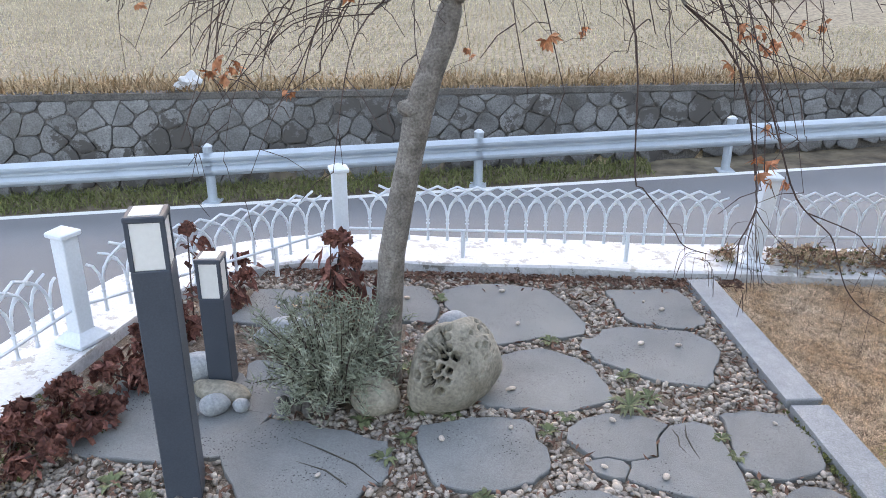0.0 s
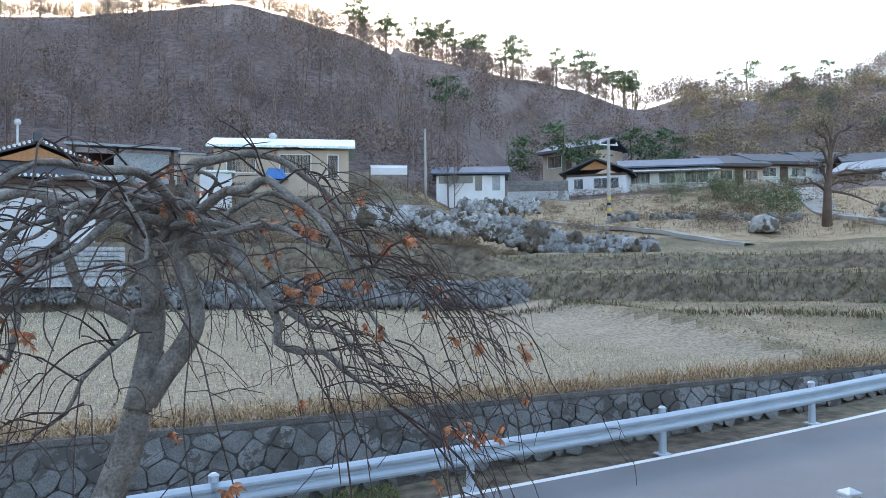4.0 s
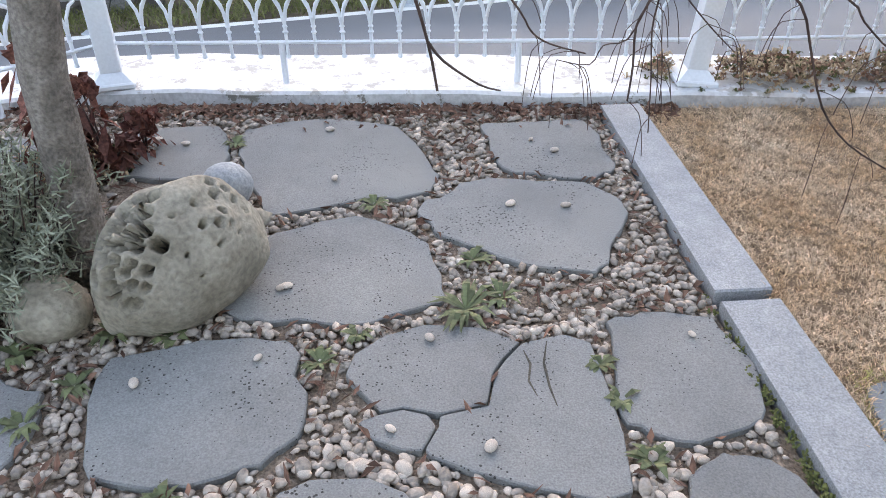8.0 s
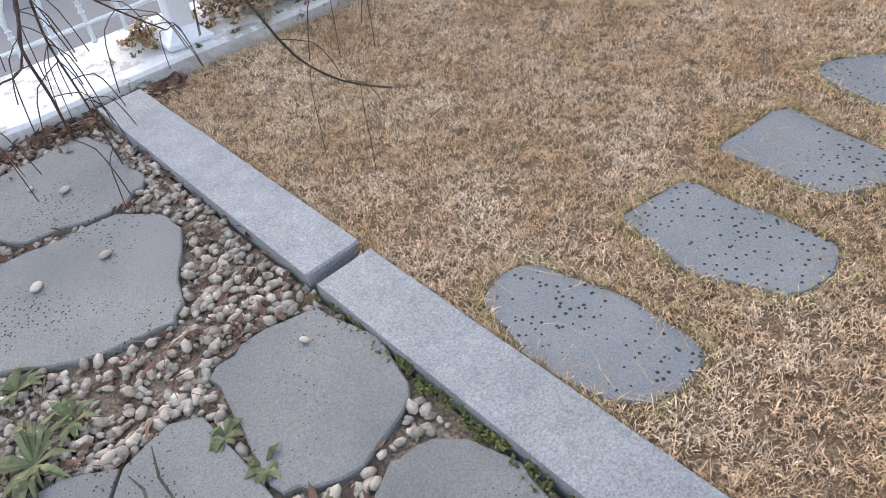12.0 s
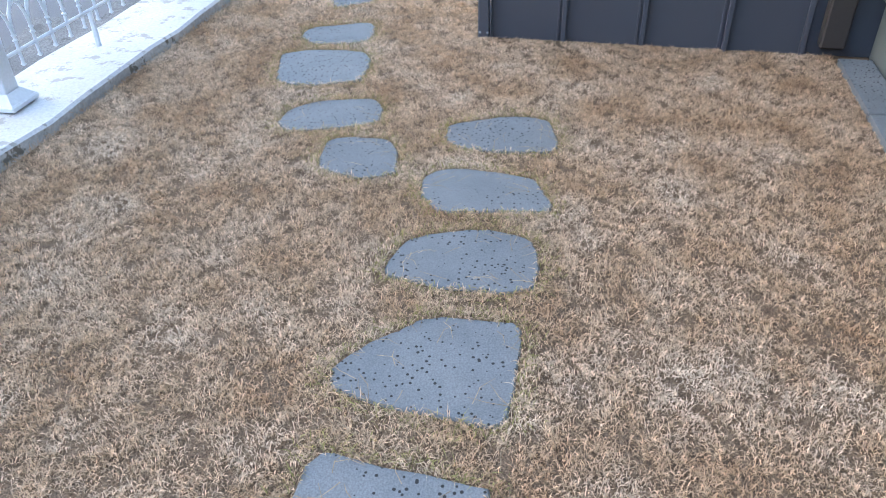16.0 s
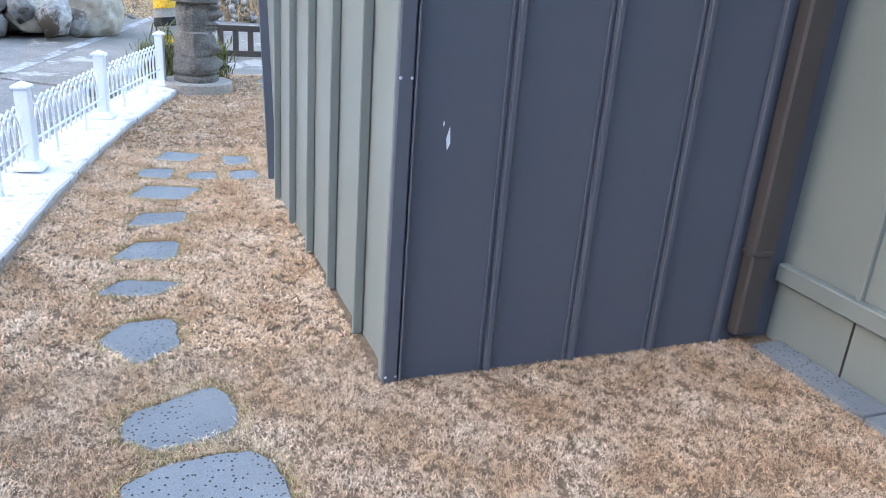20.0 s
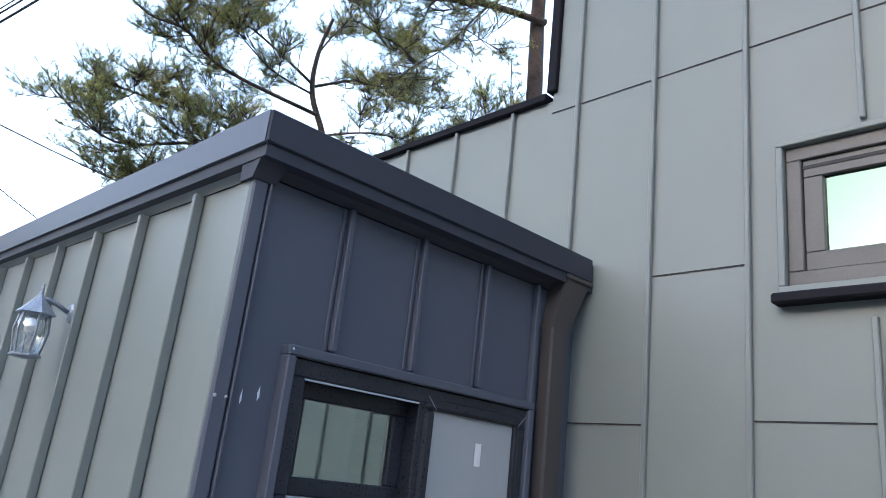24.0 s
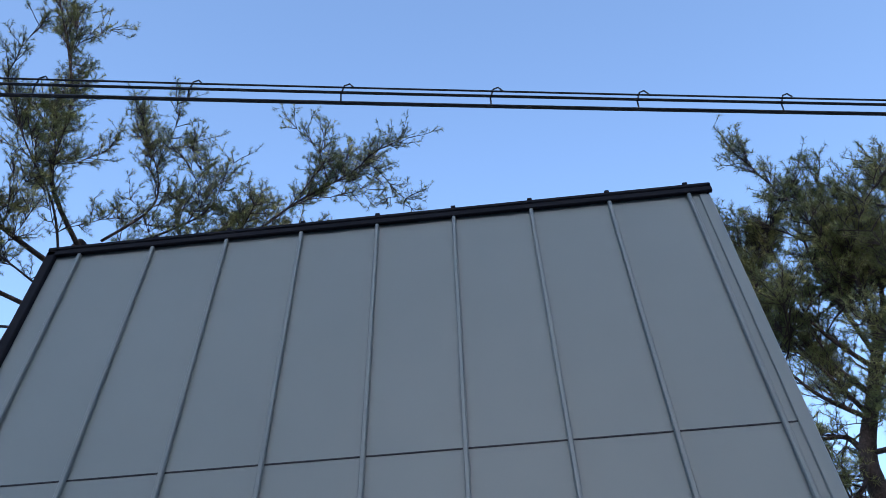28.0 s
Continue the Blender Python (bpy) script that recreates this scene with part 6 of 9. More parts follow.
M_FARLEAF = mat("rust coloured oak leaves", [(0.16, 0.1, 0.08), (0.25, 0.155, 0.115)], 0.95, 0.08, 2, 0, rnd=0.5)


def building(name, label, az, dist, base_el, w, d, h, wall_mat, turn=None, z=None):
    x, y, zz = bearing(az, dist, base_el)
    b = thing(name, label, "house", at=(x, y, zz if z is None else z), turn=az if turn is None else turn)
    part("wall", Shape().span((-w / 2, 0, -1.5), (w / 2, d, h)), wall_mat, b)
    return b


def opening(b, x, z, w, h, panes=2, frame_=None, y=-0.03):
    wf = part("window", Shape().frame_xz(y, y + 0.06, x - w / 2, x + w / 2, z, z + h, 0.07, 0.01), frame_ or M_PLASTER, b)
    for k in range(panes):
        pw = (w - 0.14) / panes
        x0 = x - w / 2 + 0.07 + pw * k
        part("pane", Shape().span((x0 + 0.02, y + 0.03, z + 0.07), (x0 + pw - 0.02, y + 0.04, z + h - 0.07)), M_DARKGLASS, wf)


def gable_roof(b, w, d, h, rise, over, material, across=False, thick=0.1, tilt=0.0):
    """A two-sided roof; across: its ridge runs front to back."""
    x0, x1, y0, y1 = -w / 2 - over, w / 2 + over, -over, d + over
    for k in (0, 1):
        if across:
            q = [((x0, 0)[k], y0, h), ((0, x1)[k], y0, h + rise if k == 0 else h), ((0, x1)[k], y1, h + rise if k == 0 else h), ((x0, 0)[k], y1, h)]
            if k == 1:
                q = [(0, y0, h + rise), (x1, y0, h), (x1, y1, h), (0, y1, h + rise)]
        else:
            ym = (y0 + y1) / 2
            q = [(x0, y0, h), (x1, y0, h), (x1, ym, h + rise), (x0, ym, h + rise)] if k == 0 else [(x0, ym, h + rise), (x1, ym, h + rise), (x1, y1, h), (x0, y1, h)]
        s = Shape().add(q + [(a, c, e + thick) for a, c, e in q], [(3, 2, 1, 0), (4, 5, 6, 7), (0, 1, 5, 4), (1, 2, 6, 5), (2, 3, 7, 6), (3, 0, 4, 7)])
        part("roof", s, material, b)


# tiled farmhouse with orange gable, facing the field
hk = building("tiled_farmhouse", "white farmhouse with dark tiled roof and orange timber gable", 12.5, 39.5, 1.7, 4.9, 7.0, 3.1, M_PLASTER)
ev_, wE = 3.05, 3.35
s = Shape()
ring0 = [(-wE, -0.9, ev_), (wE, -0.9, ev_), (wE, 7.9, ev_), (-wE, 7.9, ev_)]
ring1 = [(-2.0, 0.35, ev_ + 0.75), (2.0, 0.35, ev_ + 0.75), (2.0, 6.6, ev_ + 0.75), (-2.0, 6.6, ev_ + 0.75)]
s.add(ring0 + ring1 + [(a, c, e + 0.14) for a, c, e in ring0] + [(a, c, e + 0.14) for a, c, e in ring1], [(8, 9, 13, 12), (9, 10, 14, 13), (10, 11, 15, 14), (11, 8, 12, 15), (0, 1, 9, 8), (1, 2, 10, 9), (2, 3, 11, 10), (3, 0, 8, 11), (3, 2, 1, 0)])
part("lower_roof", s, M_TILE, hk)
s = Shape()
for sx in (-1, 1):
    q = [(0, -0.1, ev_ + 1.7), (sx * 2.25, -0.1, ev_ + 0.85), (sx * 2.25, 7.0, ev_ + 0.85), (0, 7.0, ev_ + 1.7)]
    s.add(q + [(a, c, e + 0.16) for a, c, e in q], [(4, 5, 6, 7), (3, 2, 1, 0), (0, 1, 5, 4), (2, 3, 7, 6), (1, 2, 6, 5)])
part("upper_roof", s, M_TILE, hk)
part("gable", Shape().add([(-1.75, 0.12, ev_ + 0.85), (1.75, 0.12, ev_ + 0.85), (0, 0.12, ev_ + 1.55), (-1.75, 0.3, ev_ + 0.85), (1.75, 0.3, ev_ + 0.85), (0, 0.3, ev_ + 1.55)], [(0, 1, 2), (5, 4, 3), (0, 3, 4, 1)]), M_GABLE, hk, "orange timber gable boards")
part("eaves_beam", Shape().span((-wE + 0.3, -0.6, ev_ - 0.28), (wE - 0.3, -0.3, ev_ - 0.05)), M_TIMBER, hk)
part("ridge_end", Shape().span((-0.2, -0.25, ev_ + 1.7), (0.2, 0.0, ev_ + 2.2), 0.05), M_TILE, hk)
tend = Shape().lathe([(0.075, -0.03), (0.075, 0.03)], (0, 0, 0), 8).mesh("tile_end")
tend.materials.append(M_TILE_END)
for k in range(27):
    part("tile_end", tend, None, hk, at=pose(-wE + 0.13 + k * 0.249, -0.93, ev_ + 0.1, 90, 0, 0))
for sx in (-1, 1):
    for k in range(11):
        part("tile_end", tend, None, hk, at=pose(sx * (0.15 + 0.2 * k), -0.13, ev_ + 1.79 - 0.075 * k, 90, 0, 0))
opening(hk, -1.3, 1.75, 0.55, 0.4, 1)
opening(hk, 0.7, 1.1, 0.9, 1.1, 2)
opening(hk, 1.9, 1.3, 0.7, 0.75, 1)
part("vent_pole", Shape().tube([(-0.9, 3.0, ev_ + 1.6), (-0.9, 3.0, ev_ + 3.0)], 0.05, 8).lathe([(0.12, 0), (0.17, 0.12), (0.1, 0.28)], (-0.9, 3.0, ev_ + 3.0), 10), M_PLASTER, hk)

bx = building("flat_outbuilding", "cream flat-roofed outbuilding with blue fascia", 18.9, 39.0, 1.55, 3.95, 3.0, 2.15, M_CREAM, 14)
part("fascia", Shape().span((-2.05, -0.08, 2.1), (2.05, 3.1, 2.32), 0.02), M_BLUE, bx)
opening(bx, 0.55, 1.35, 0.62, 0.58, 4)
part("tarpaulin", Shape().add([(-0.1, 0.6, 2.32), (1.2, 0.6, 2.32), (1.2, 2.2, 2.32), (-0.1, 2.2, 2.32), (0.4, 1.3, 2.75), (0.7, 1.4, 2.7)], [(0, 1, 5, 4), (1, 2, 5), (2, 3, 4, 5), (3, 0, 4)]), M_GREEN, bx)
part("pipe", Shape().tube([(1.7, -0.1, 2.3), (1.7, -0.1, 3.0)], 0.05, 6), M_PLASTER, bx)

bn = building("open_barn", "open barn with corrugated roof and grey hanging sheet", 7.2, 52, 6.2, 6.2, 4.5, 0.3, M_TIMBER)
for sx in (-2.9, -0.4, 2.9):
    part("post", Shape().span((sx - 0.1, 0, 0), (sx + 0.1, 0.2, 2.3)), M_TIMBER, bn)
part("roof", Shape().add([(-3.4, -0.8, 2.15), (3.4, -0.8, 2.15), (3.4, 4.6, 2.8), (-3.4, 4.6, 2.8), (-3.4, -0.8, 2.3), (3.4, -0.8, 2.3), (3.4, 4.6, 2.95), (-3.4, 4.6, 2.95)], [(3, 2, 1, 0), (4, 5, 6, 7), (0, 1, 5, 4), (1, 2, 6, 5), (2, 3, 7, 6), (3, 0, 4, 7)]), M_SHEET, bn)
part("hanging_sheet", Shape().span((-0.6, -0.1, 0.0), (2.7, -0.02, 1.9)), M_SHEET, bn, "grey blue hanging sheet")
part("block_wall", Shape().span((-2.8, 0.3, 0), (-0.5, 0.5, 1.1)), M_CREAM, bn)
part("block_wall", Shape().span((2.3, 0.3, 0), (3.2, 0.5, 1.2)), M_CREAM, bn)
part("back_wall", Shape().span((-3.0, 4.2, 0), (3.0, 4.4, 2.4)), M_TIMBER, bn)

wh = building("long_farmhouse", "long tan farmhouse with pale mint sheet roof", -3.7, 58, 6.7, 10.0, 5.5, 2.35, M_TAN, -8)
gable_roof(wh, 10.0, 5.5, 2.4, 1.05, 0.5, M_MINT, thick=0.18)
part("gable", Shape().add([(-5.0, 0.0, 2.35), (-5.0, 5.5, 2.35), (-5.0, 2.75, 3.35)], [(0, 1, 2)]), M_CREAM, wh)
for x, w, n in ((-3.0, 2.2, 2), (1.0, 2.4, 4), (3.8, 0.9, 1)):
    opening(wh, x, 0.5 if n != 1 else 0.1, w, 1.5 if n != 1 else 1.9, n)
part("roof_vent", Shape().lathe([(0.15, 0), (0.3, 0.2), (0.3, 0.35), (0.1, 0.5)], (-0.9, 2.6, 3.55), 12), M_PLASTER, wh)
part("blue_tarpaulin", Shape().add([(-1.4, -0.9, 0), (0.5, -0.9, 0), (0.5, -0.1, 0), (-1.4, -0.1, 0), (-0.9, -0.6, 0.85), (0.1, -0.5, 0.8)], [(0, 1, 5, 4), (1, 2, 5), (2, 3, 4, 5), (3, 0, 4)]), M_BLUE, wh)
sh = building("white_shed", "small white flat-roofed shed below the long farmhouse", 1.0, 53, 5.9, 2.1, 2.0, 1.15, M_PLASTER)
part("roof", Shape().span((-1.25, -0.15, 1.15), (1.25, 2.15, 1.3), 0.02), M_MINT, sh)
tn = building("tan_shed", "small tan shed beside the long farmhouse", 2.6, 58, 6.5, 1.8, 2.0, 1.9, M_TAN)
part("roof", Shape().span((-1.0, -0.1, 1.9), (1.0, 2.1, 2.05), 0.02), M_SHEET, tn)
cn = thing("white_canopy", "white sheet canopy on thin posts", "canopy", at=bearing(-11.6, 60, 6.7), turn=-11)
part("sheet", Shape().add([(-1.4, 0, 1.1), (1.6, 0, 1.1), (1.6, 1.5, 1.5), (-1.4, 1.5, 1.5), (-1.4, 0, 0.55), (1.6, 0, 0.55)], [(0, 1, 2, 3), (0, 4, 5, 1)]), M_PLASTER, cn)
for sx in (-1.4, 1.6):
    part("post", Shape().tube([(sx, 0.02, -1.5), (sx, 0.02, 1.2)], 0.05, 6), M_TIMBER, cn)
s2 = building("roadside_shed", "low shed with slate blue roof and pale walls", -17.9, 66, 6.0, 6.0, 4.0, 1.35, M_PLASTER)
gable_roof(s2, 6.0, 4.0, 1.4, 0.85, 0.5, M_BLUEROOF, thick=0.14)
part("dark_bay", Shape().span((-2.8, -0.03, 0.65), (0.2, 0.01, 1.3)).span((0.4, -0.03, 0.0), (1.0, 0.01, 1.3)), M_DARKGLASS, s2)
part("blue_door", Shape().span((1.9, -0.04, 0.0), (2.6, 0.01, 1.3)), M_SHEET, s2)
h3 = building("roadside_house", "grey house with wide windows and slate tiled roof", -32.6, 74, 5.5, 8.2, 7.0, 2.4, M_CREAM, -27)
gable_roof(h3, 8.2, 7.0, 2.4, 1.15, 0.7, M_BLUEROOF, thick=0.16)
for x, w in ((-2.7, 1.9), (-0.3, 1.6), (2.4, 2.2)):
    opening(h3, x, 0.9, w, 1.2, 4)
part("porch_roof", Shape().span((-4.4, -0.9, 2.0), (4.4, 0, 2.14), 0.03), M_PLASTER, h3)
h3b = building("roadside_house_wing", "house wing with orange gable and tiled roof", -27.3, 70, 5.5, 5.4, 6.0, 1.95, M_PLASTER, -36)
gable_roof(h3b, 5.4, 6.0, 1.95, 1.3, 0.6, M_TILE, True, thick=0.15)
part("gable", Shape().add([(-1.5, -0.05, 2.35), (1.5, -0.05, 2.35), (0, -0.05, 3.15)], [(0, 1, 2)]), M_GABLE, h3b)
part("lintel_band", Shape().span((-2.7, -0.06, 1.75), (2.7, 0.0, 1.95)), M_TIMBER, h3b)
opening(h3b, 0.9, 0.55, 2.4, 1.05, 3)
opening(h3b, -1.6, 0.55, 1.0, 1.05, 1)
gw = thing("greenhouse", "low plastic tunnel greenhouse with dark netting", "greenhouse", at=bearing(-23.0, 66, 5.5), turn=-24)
s = Shape()
for k in range(9):
    a = math.pi * k / 8
    s.add([(-2.6, 1.2 - 1.2 * math.cos(a), 1.5 * math.sin(a)), (2.6, 1.2 - 1.2 * math.cos(a), 1.5 * math.sin(a))], [])
s.f = [(2 * k, 2 * k + 1, 2 * k + 3, 2 * k + 2) for k in range(8)]
part("cover", s, M_MORTAR, gw)
part("skirt", Shape().span((-2.65, -0.06, -0.5), (2.65, 0.0, 0.45)), M_BLOCK, gw)
for az, d, el, w, h, rm, wm in ((-37.3, 84, 5.9, 5.2, 2.0, M_TILE, M_TAN), (-40.2, 88, 6.0, 6.5, 1.9, M_TILE, M_CREAM), (-43.2, 95, 6.0, 6, 2.0, M_TILE, M_PLASTER), (-46.3, 92, 5.8, 7, 1.8, M_TILE, M_TAN), (-49.4, 88, 5.7, 4.5, 1.9, M_MINT, M_PLASTER), (-52.8, 84, 5.5, 9, 1.8, M_BLUEROOF, M_CREAM), (-44.8, 84, 5.4, 4.0, 1.4, M_SHEET, M_PLASTER), (-25.3, 95, 7.4, 8, 2.5, M_BLUEROOF, M_TAN), (-57.0, 80, 5.4, 8, 2.8, M_TILE, M_TAN), (-64, 80, 5.0, 9, 2.8, M_TILE, M_CREAM)):
    hh_ = building("village_house", "distant village house with low pitched roof", az, d, el, w, 6, h, wm, az + 35 * math.sin(az * 2.3))
    gable_roof(hh_, w, 6, h, 1.3, 0.7, rm, thick=0.2)
    part("porch", Shape().span((-w / 2 - 0.3, -0.9, h - 0.2), (w / 2 + 0.3, 0.0, h - 0.06), 0.02), M_TIMBER, hh_)
    part("door", Shape().span((-0.45, -0.05, 0.0), (0.45, 0.01, h - 0.3)), M_TIMBER, hh_)
    opening(hh_, -w * 0.27, 0.5, w * 0.28, h - 0.9, 2)
    opening(hh_, w * 0.27, 0.5, w * 0.28, h - 0.9, 2)


def utility_pole(x, y, z, h, r=0.16, arm=True, stripes=False):
    p = thing("utility_pole", "grey concrete utility pole", "utility pole", at=(x, y, z), group="utility poles")
    part("shaft", Shape().lathe([(r, -1.0), (r, 0), (r * 0.65, h)], (0, 0, 0), 14), M_CONC, p, smooth=True)
    if arm:
        part("crossarm", Shape().box((0, 0, h - 0.4), (1.5, 0.1, 0.1), 0.01), M_GALV, p)
        for sx in (-0.65, 0.65):
            part("insulator", Shape().lathe([(0.03, 0), (0.06, 0.05), (0.06, 0.12), (0.02, 0.16)], (sx, 0, h - 0.35), 8), M_PLASTER, p)
    if stripes:
        for k in range(4):
            part("warning_band", Shape().lathe([(r * 1.02, 0.3 + 0.4 * k), (r * 1.02, 0.5 + 0.4 * k)], (0, 0, 0), 14), M_WARN if k % 2 else M_RUBBER, p)
    return p


M_WARN = mat("yellow warning paint", [(0.6, 0.36, 0.03), (0.7, 0.45, 0.05)], 0.6, 3, 30, 0, patch=((0.25, 0.2, 0.1), 5, 0.64))
utility_pole(*bearing(-14.45, 62, 6.5), 4.6, 0.13, False)
utility_pole(*bearing(-28.25, 57, 3.6), 6.0, 0.15, True, True)
utility_pole(*bearing(35.6, 36, 0.9), 6.6, 0.14, False)
utility_pole(*bearing(-50.2, 62, 4.2), 4.4, 0.1, False)

# whitewashed block wall below the farmhouse terrace
bw = thing("block_wall", "long whitewashed concrete block wall under the farm terrace", "wall", kind="structure")
p0, p1 = Vector(bearing(34.5, 37.0, -0.6)), Vector(bearing(7.0, 35.5, -0.2))
dirv = (p1 - p0).normalized()
leng = (p1 - p0).length
ang = math.degrees(math.atan2(dirv.y, dirv.x))
part("wall_core", Shape().span((0, 0.05, -0.6), (leng, 0.3, 1.05)), M_BLOCK, bw, at=pose(p0.x, p0.y, p0.z + 0.3, 0, 0, ang))
blk = Shape().box((0, 0, 0), (0.44, 0.1, 0.2), 0.015).mesh("block")
blk.materials.append(M_BLOCK)
nb = int(leng / 0.46)
for k in range(min(nb, 46)):
    for r in range(6):
        part("block", blk, None, bw, at=pose(p0.x, p0.y, p0.z + 0.3, 0, 0, ang) @ pose(0.25 + k * 0.46 + (0.23 if r % 2 else 0), 0.03, -0.08 + r * 0.215))

# rubble revetments: foot of the bank, and the terrace to the right
rub = [pebble_mesh("rubble", 300 + i, 0.3, M_RUBBLE, 1, 0.3, 0.7, 0.8) for i in range(8)]
dark_rub = [pebble_mesh("rubble", 320 + i, 0.3, M_STONE, 1, 0.3, 0.7, 0.8) for i in range(8)]
rv = random.Random(9)


def revetment(label, a0, a1, d0, d1, e0, e1, n, kinds, size, material):
    """A leaning band of field stones between two bearings."""
    it = []
    for _ in range(n):
        t, h = rv.random(), rv.random()
        az, dd = lerp(a0, a1, t), lerp(d0, d1, t)
        el0, el1 = lerp(e0[0], e1[0], t), lerp(e0[1], e1[1], t)
        x, y, z = bearing(az, dd + h * 1.0, lerp(el0, el1, h))
        k = size * rv.uniform(0.6, 1.6)
        it.append((rv.choice(kinds), pose(x, y, z, rv.uniform(0, 360), rv.uniform(0, 360), rv.uniform(0, 360)) @ Matrix.Diagonal((k * 1.25, k * rv.uniform(0.6, 1.0), k * 0.85, 1))))
    ob = new("rubble_wall", joined("rubble_wall", it, material, False))
    tagged(ob, label, "stone wall", kind="stuff")


revetment("dark field stones along the foot of the bank", 32, 4, 36.5, 34.5, (-1.9, -1.2), (-2.3, -1.0), 900, dark_rub, 0.45, M_STONE)
revetment("grey fieldstone wall at the field's far edge", 4, -22.0, 34.5, 32.0, (-2.6, -1.1), (-2.8, -1.1), 820, dark_rub, 0.85, M_STONE)
revetment("pale rubble revetment of the village terrace", -9, -20, 46.5, 46, (3.7, 4.7), (2.2, 3.9), 330, rub, 1.15, M_RUBBLE)
revetment("pale rubble revetment curving down to the terraces", -20, -25, 46, 45, (2.2, 3.9), (0.9, 2.6), 240, rub, 1.25, M_RUBBLE)
revetment("pale rubble revetment ending at the grass terraces", -25, -31.5, 45, 43, (0.9, 2.6), (1.3, 1.9), 170, rub, 1.1, M_RUBBLE)
revetment("pale rubble of the upper lane bank", -17, -23, 56, 55, (4.5, 5.2), (4.3, 5.0), 200, rub, 1.0, M_RUBBLE)
revetment("tumbled stones below the roadside house", -28, -41, 55, 54, (3.3, 4.0), (3.0, 3.5), 120, dark_rub, 1.2, M_STONE)
revetment("square boulders along the far lane", -46, -62, 53.5, 49.5, (3.3, 3.8), (2.1, 2.6), 90, rub, 1.7, M_RUBBLE)
lone = part("lone_boulder", rock_shape(61, (2.0, 1.4, 1.3), 3, 0.2), M_RUBBLE, None, "", True)
lone.matrix_basis = pose(*bearing(-38.9, 50.5, 2.9))
tagged(lone, "single grey boulder on the grass below the lane", "boulder")


def lane(name, pts, w):
    s = Shape()
    c = [Vector((p.x, p.y, terrain(p.x, p.y) + 0.12)) for p in curve([Vector(bearing(*p)) for p in pts], 12)]
    for i, p in enumerate(c):
        d = (c[min(i + 1, len(c) - 1)] - c[max(0, i - 1)])
        u = Vector((-d.y, d.x, 0)).normalized() * w / 2
        s.add([(p - u)[:], (p + u)[:], (p + u - Vector((0, 0, 0.25)))[:], (p - u - Vector((0, 0, 0.25)))[:]], [])
    n = len(c)
    s.f = [(4 * i + 1, 4 * i, 4 * i + 4, 4 * i + 5) for i in range(n - 1)] + [(4 * i, 4 * i + 3, 4 * i + 7, 4 * i + 4) for i in range(n - 1)] + [(4 * i + 1, 4 * i + 5, 4 * i + 6, 4 * i + 2) for i in range(n - 1)]
    setting(name, s, M_CONC, "pale concrete village lane", category="lane")


lane("lane_1", [(-12, 54), (-18, 57), (-23.3, 57), (-29, 52), (-34.7, 48), (-38, 46.5)], 1.5)
lane("lane_2", [(-41.4, 67), (-43.2, 57.5), (-47, 51.5), (-53.6, 47.5), (-62, 45)], 2.0)

# field: rows of cut rice, stems in small tufts
rng_f = np.random.default_rng(12)
rows_ = []
for j in range(150):
    yy = 10.6 + 0.145 * j
    xs = np.arange(-20, 13.5, 0.15) + rng_f.uniform(-0.03, 0.03, len(np.arange(-20, 13.5, 0.15)))
    ys = yy + 0.1766 * xs * (1 - j / 200) + rng_f.uniform(-0.03, 0.03, len(xs))
    for x, y in zip(xs, ys):
        wy = wall_y(x)
        if wy + 1.3 < y < far_edge(x) - 0.3 and bund(x, y) < -0.3:
            rows_.append((x, y, lerp(WALL_TOP, 0.35, (y - wy) / (far_edge(x) - wy)) - 0.01))
rows_ = np.array(rows_)
reps = np.repeat(rows_, 2, 0) + np.concatenate([rng_f.uniform(-0.03, 0.03, (len(rows_) * 2, 2)), np.zeros((len(rows_) * 2, 1))], 1)
tagged(new("rice_stubble", blades("rice_stubble", reps, 0.11, 0.012, 0.8, M_STUBBLE, 8, 0.2)), "rows of pale cut rice stubble", "stubble", kind="stuff")


def scatter(n, fn, zoff=0.0):
    out = []
    for _ in range(n):
        x, y = fn()
        out.append((x, y, terrain(x, y) + zoff))
    return np.array(out)


rf_ = random.Random(31)


def on_wall_edge():
    x = rf_.uniform(-22, 26)
    return x, wall_y(x) + 0.02 + abs(rf_.gauss(0, 0.55))


def on_verge():
    x = rf_.uniform(-18, 1.5)
    return x, rail_y(x) + rf_.uniform(0.02, 1.0)


edge_pts = scatter(16000, on_wall_edge)
edge_pts[:, 2] = np.maximum(edge_pts[:, 2], WALL_TOP - 0.02)
tagged(new("field_edge_grass", blades("field_edge_grass", edge_pts, 0.28, 0.012, 1.3, M_DRYGRASS, 5)), "tan dry grass along the field edge", "grass", kind="stuff")
vp = []
for _ in range(9000):
    x, y = on_verge()
    vp.append((x, y, road_z(x) - 0.02))
tagged(new("verge_grass", blades("verge_grass", np.array(vp), 0.16, 0.009, 1.3, M_VERGE, 6)), "green and brown verge grass under the guardrail", "grass", kind="stuff")


def terrace_pt():
    while True:
        az, d = rf_.uniform(-66, -18), 20 + 28 * rf_.random() ** 0.8
        x, y, _ = bearing(az, d)
        if y > wall_y(x) + 0.5 and bund(x, y) > -0.6:
            return x, y


tp = scatter(22000, terrace_pt, -0.02)
tagged(new("terrace_grass", blades("terrace_grass", tp[:13000], 0.13, 0.012, 1.6, M_DRYGRASS, 7)), "straw-coloured grass on the low terraces", "grass", kind="stuff")
tagged(new("terrace_grass", blades("terrace_grass", tp[13000:], 0.13, 0.012, 1.6, M_VERGE, 17)), "green winter grass on the low terraces", "grass", kind="stuff")


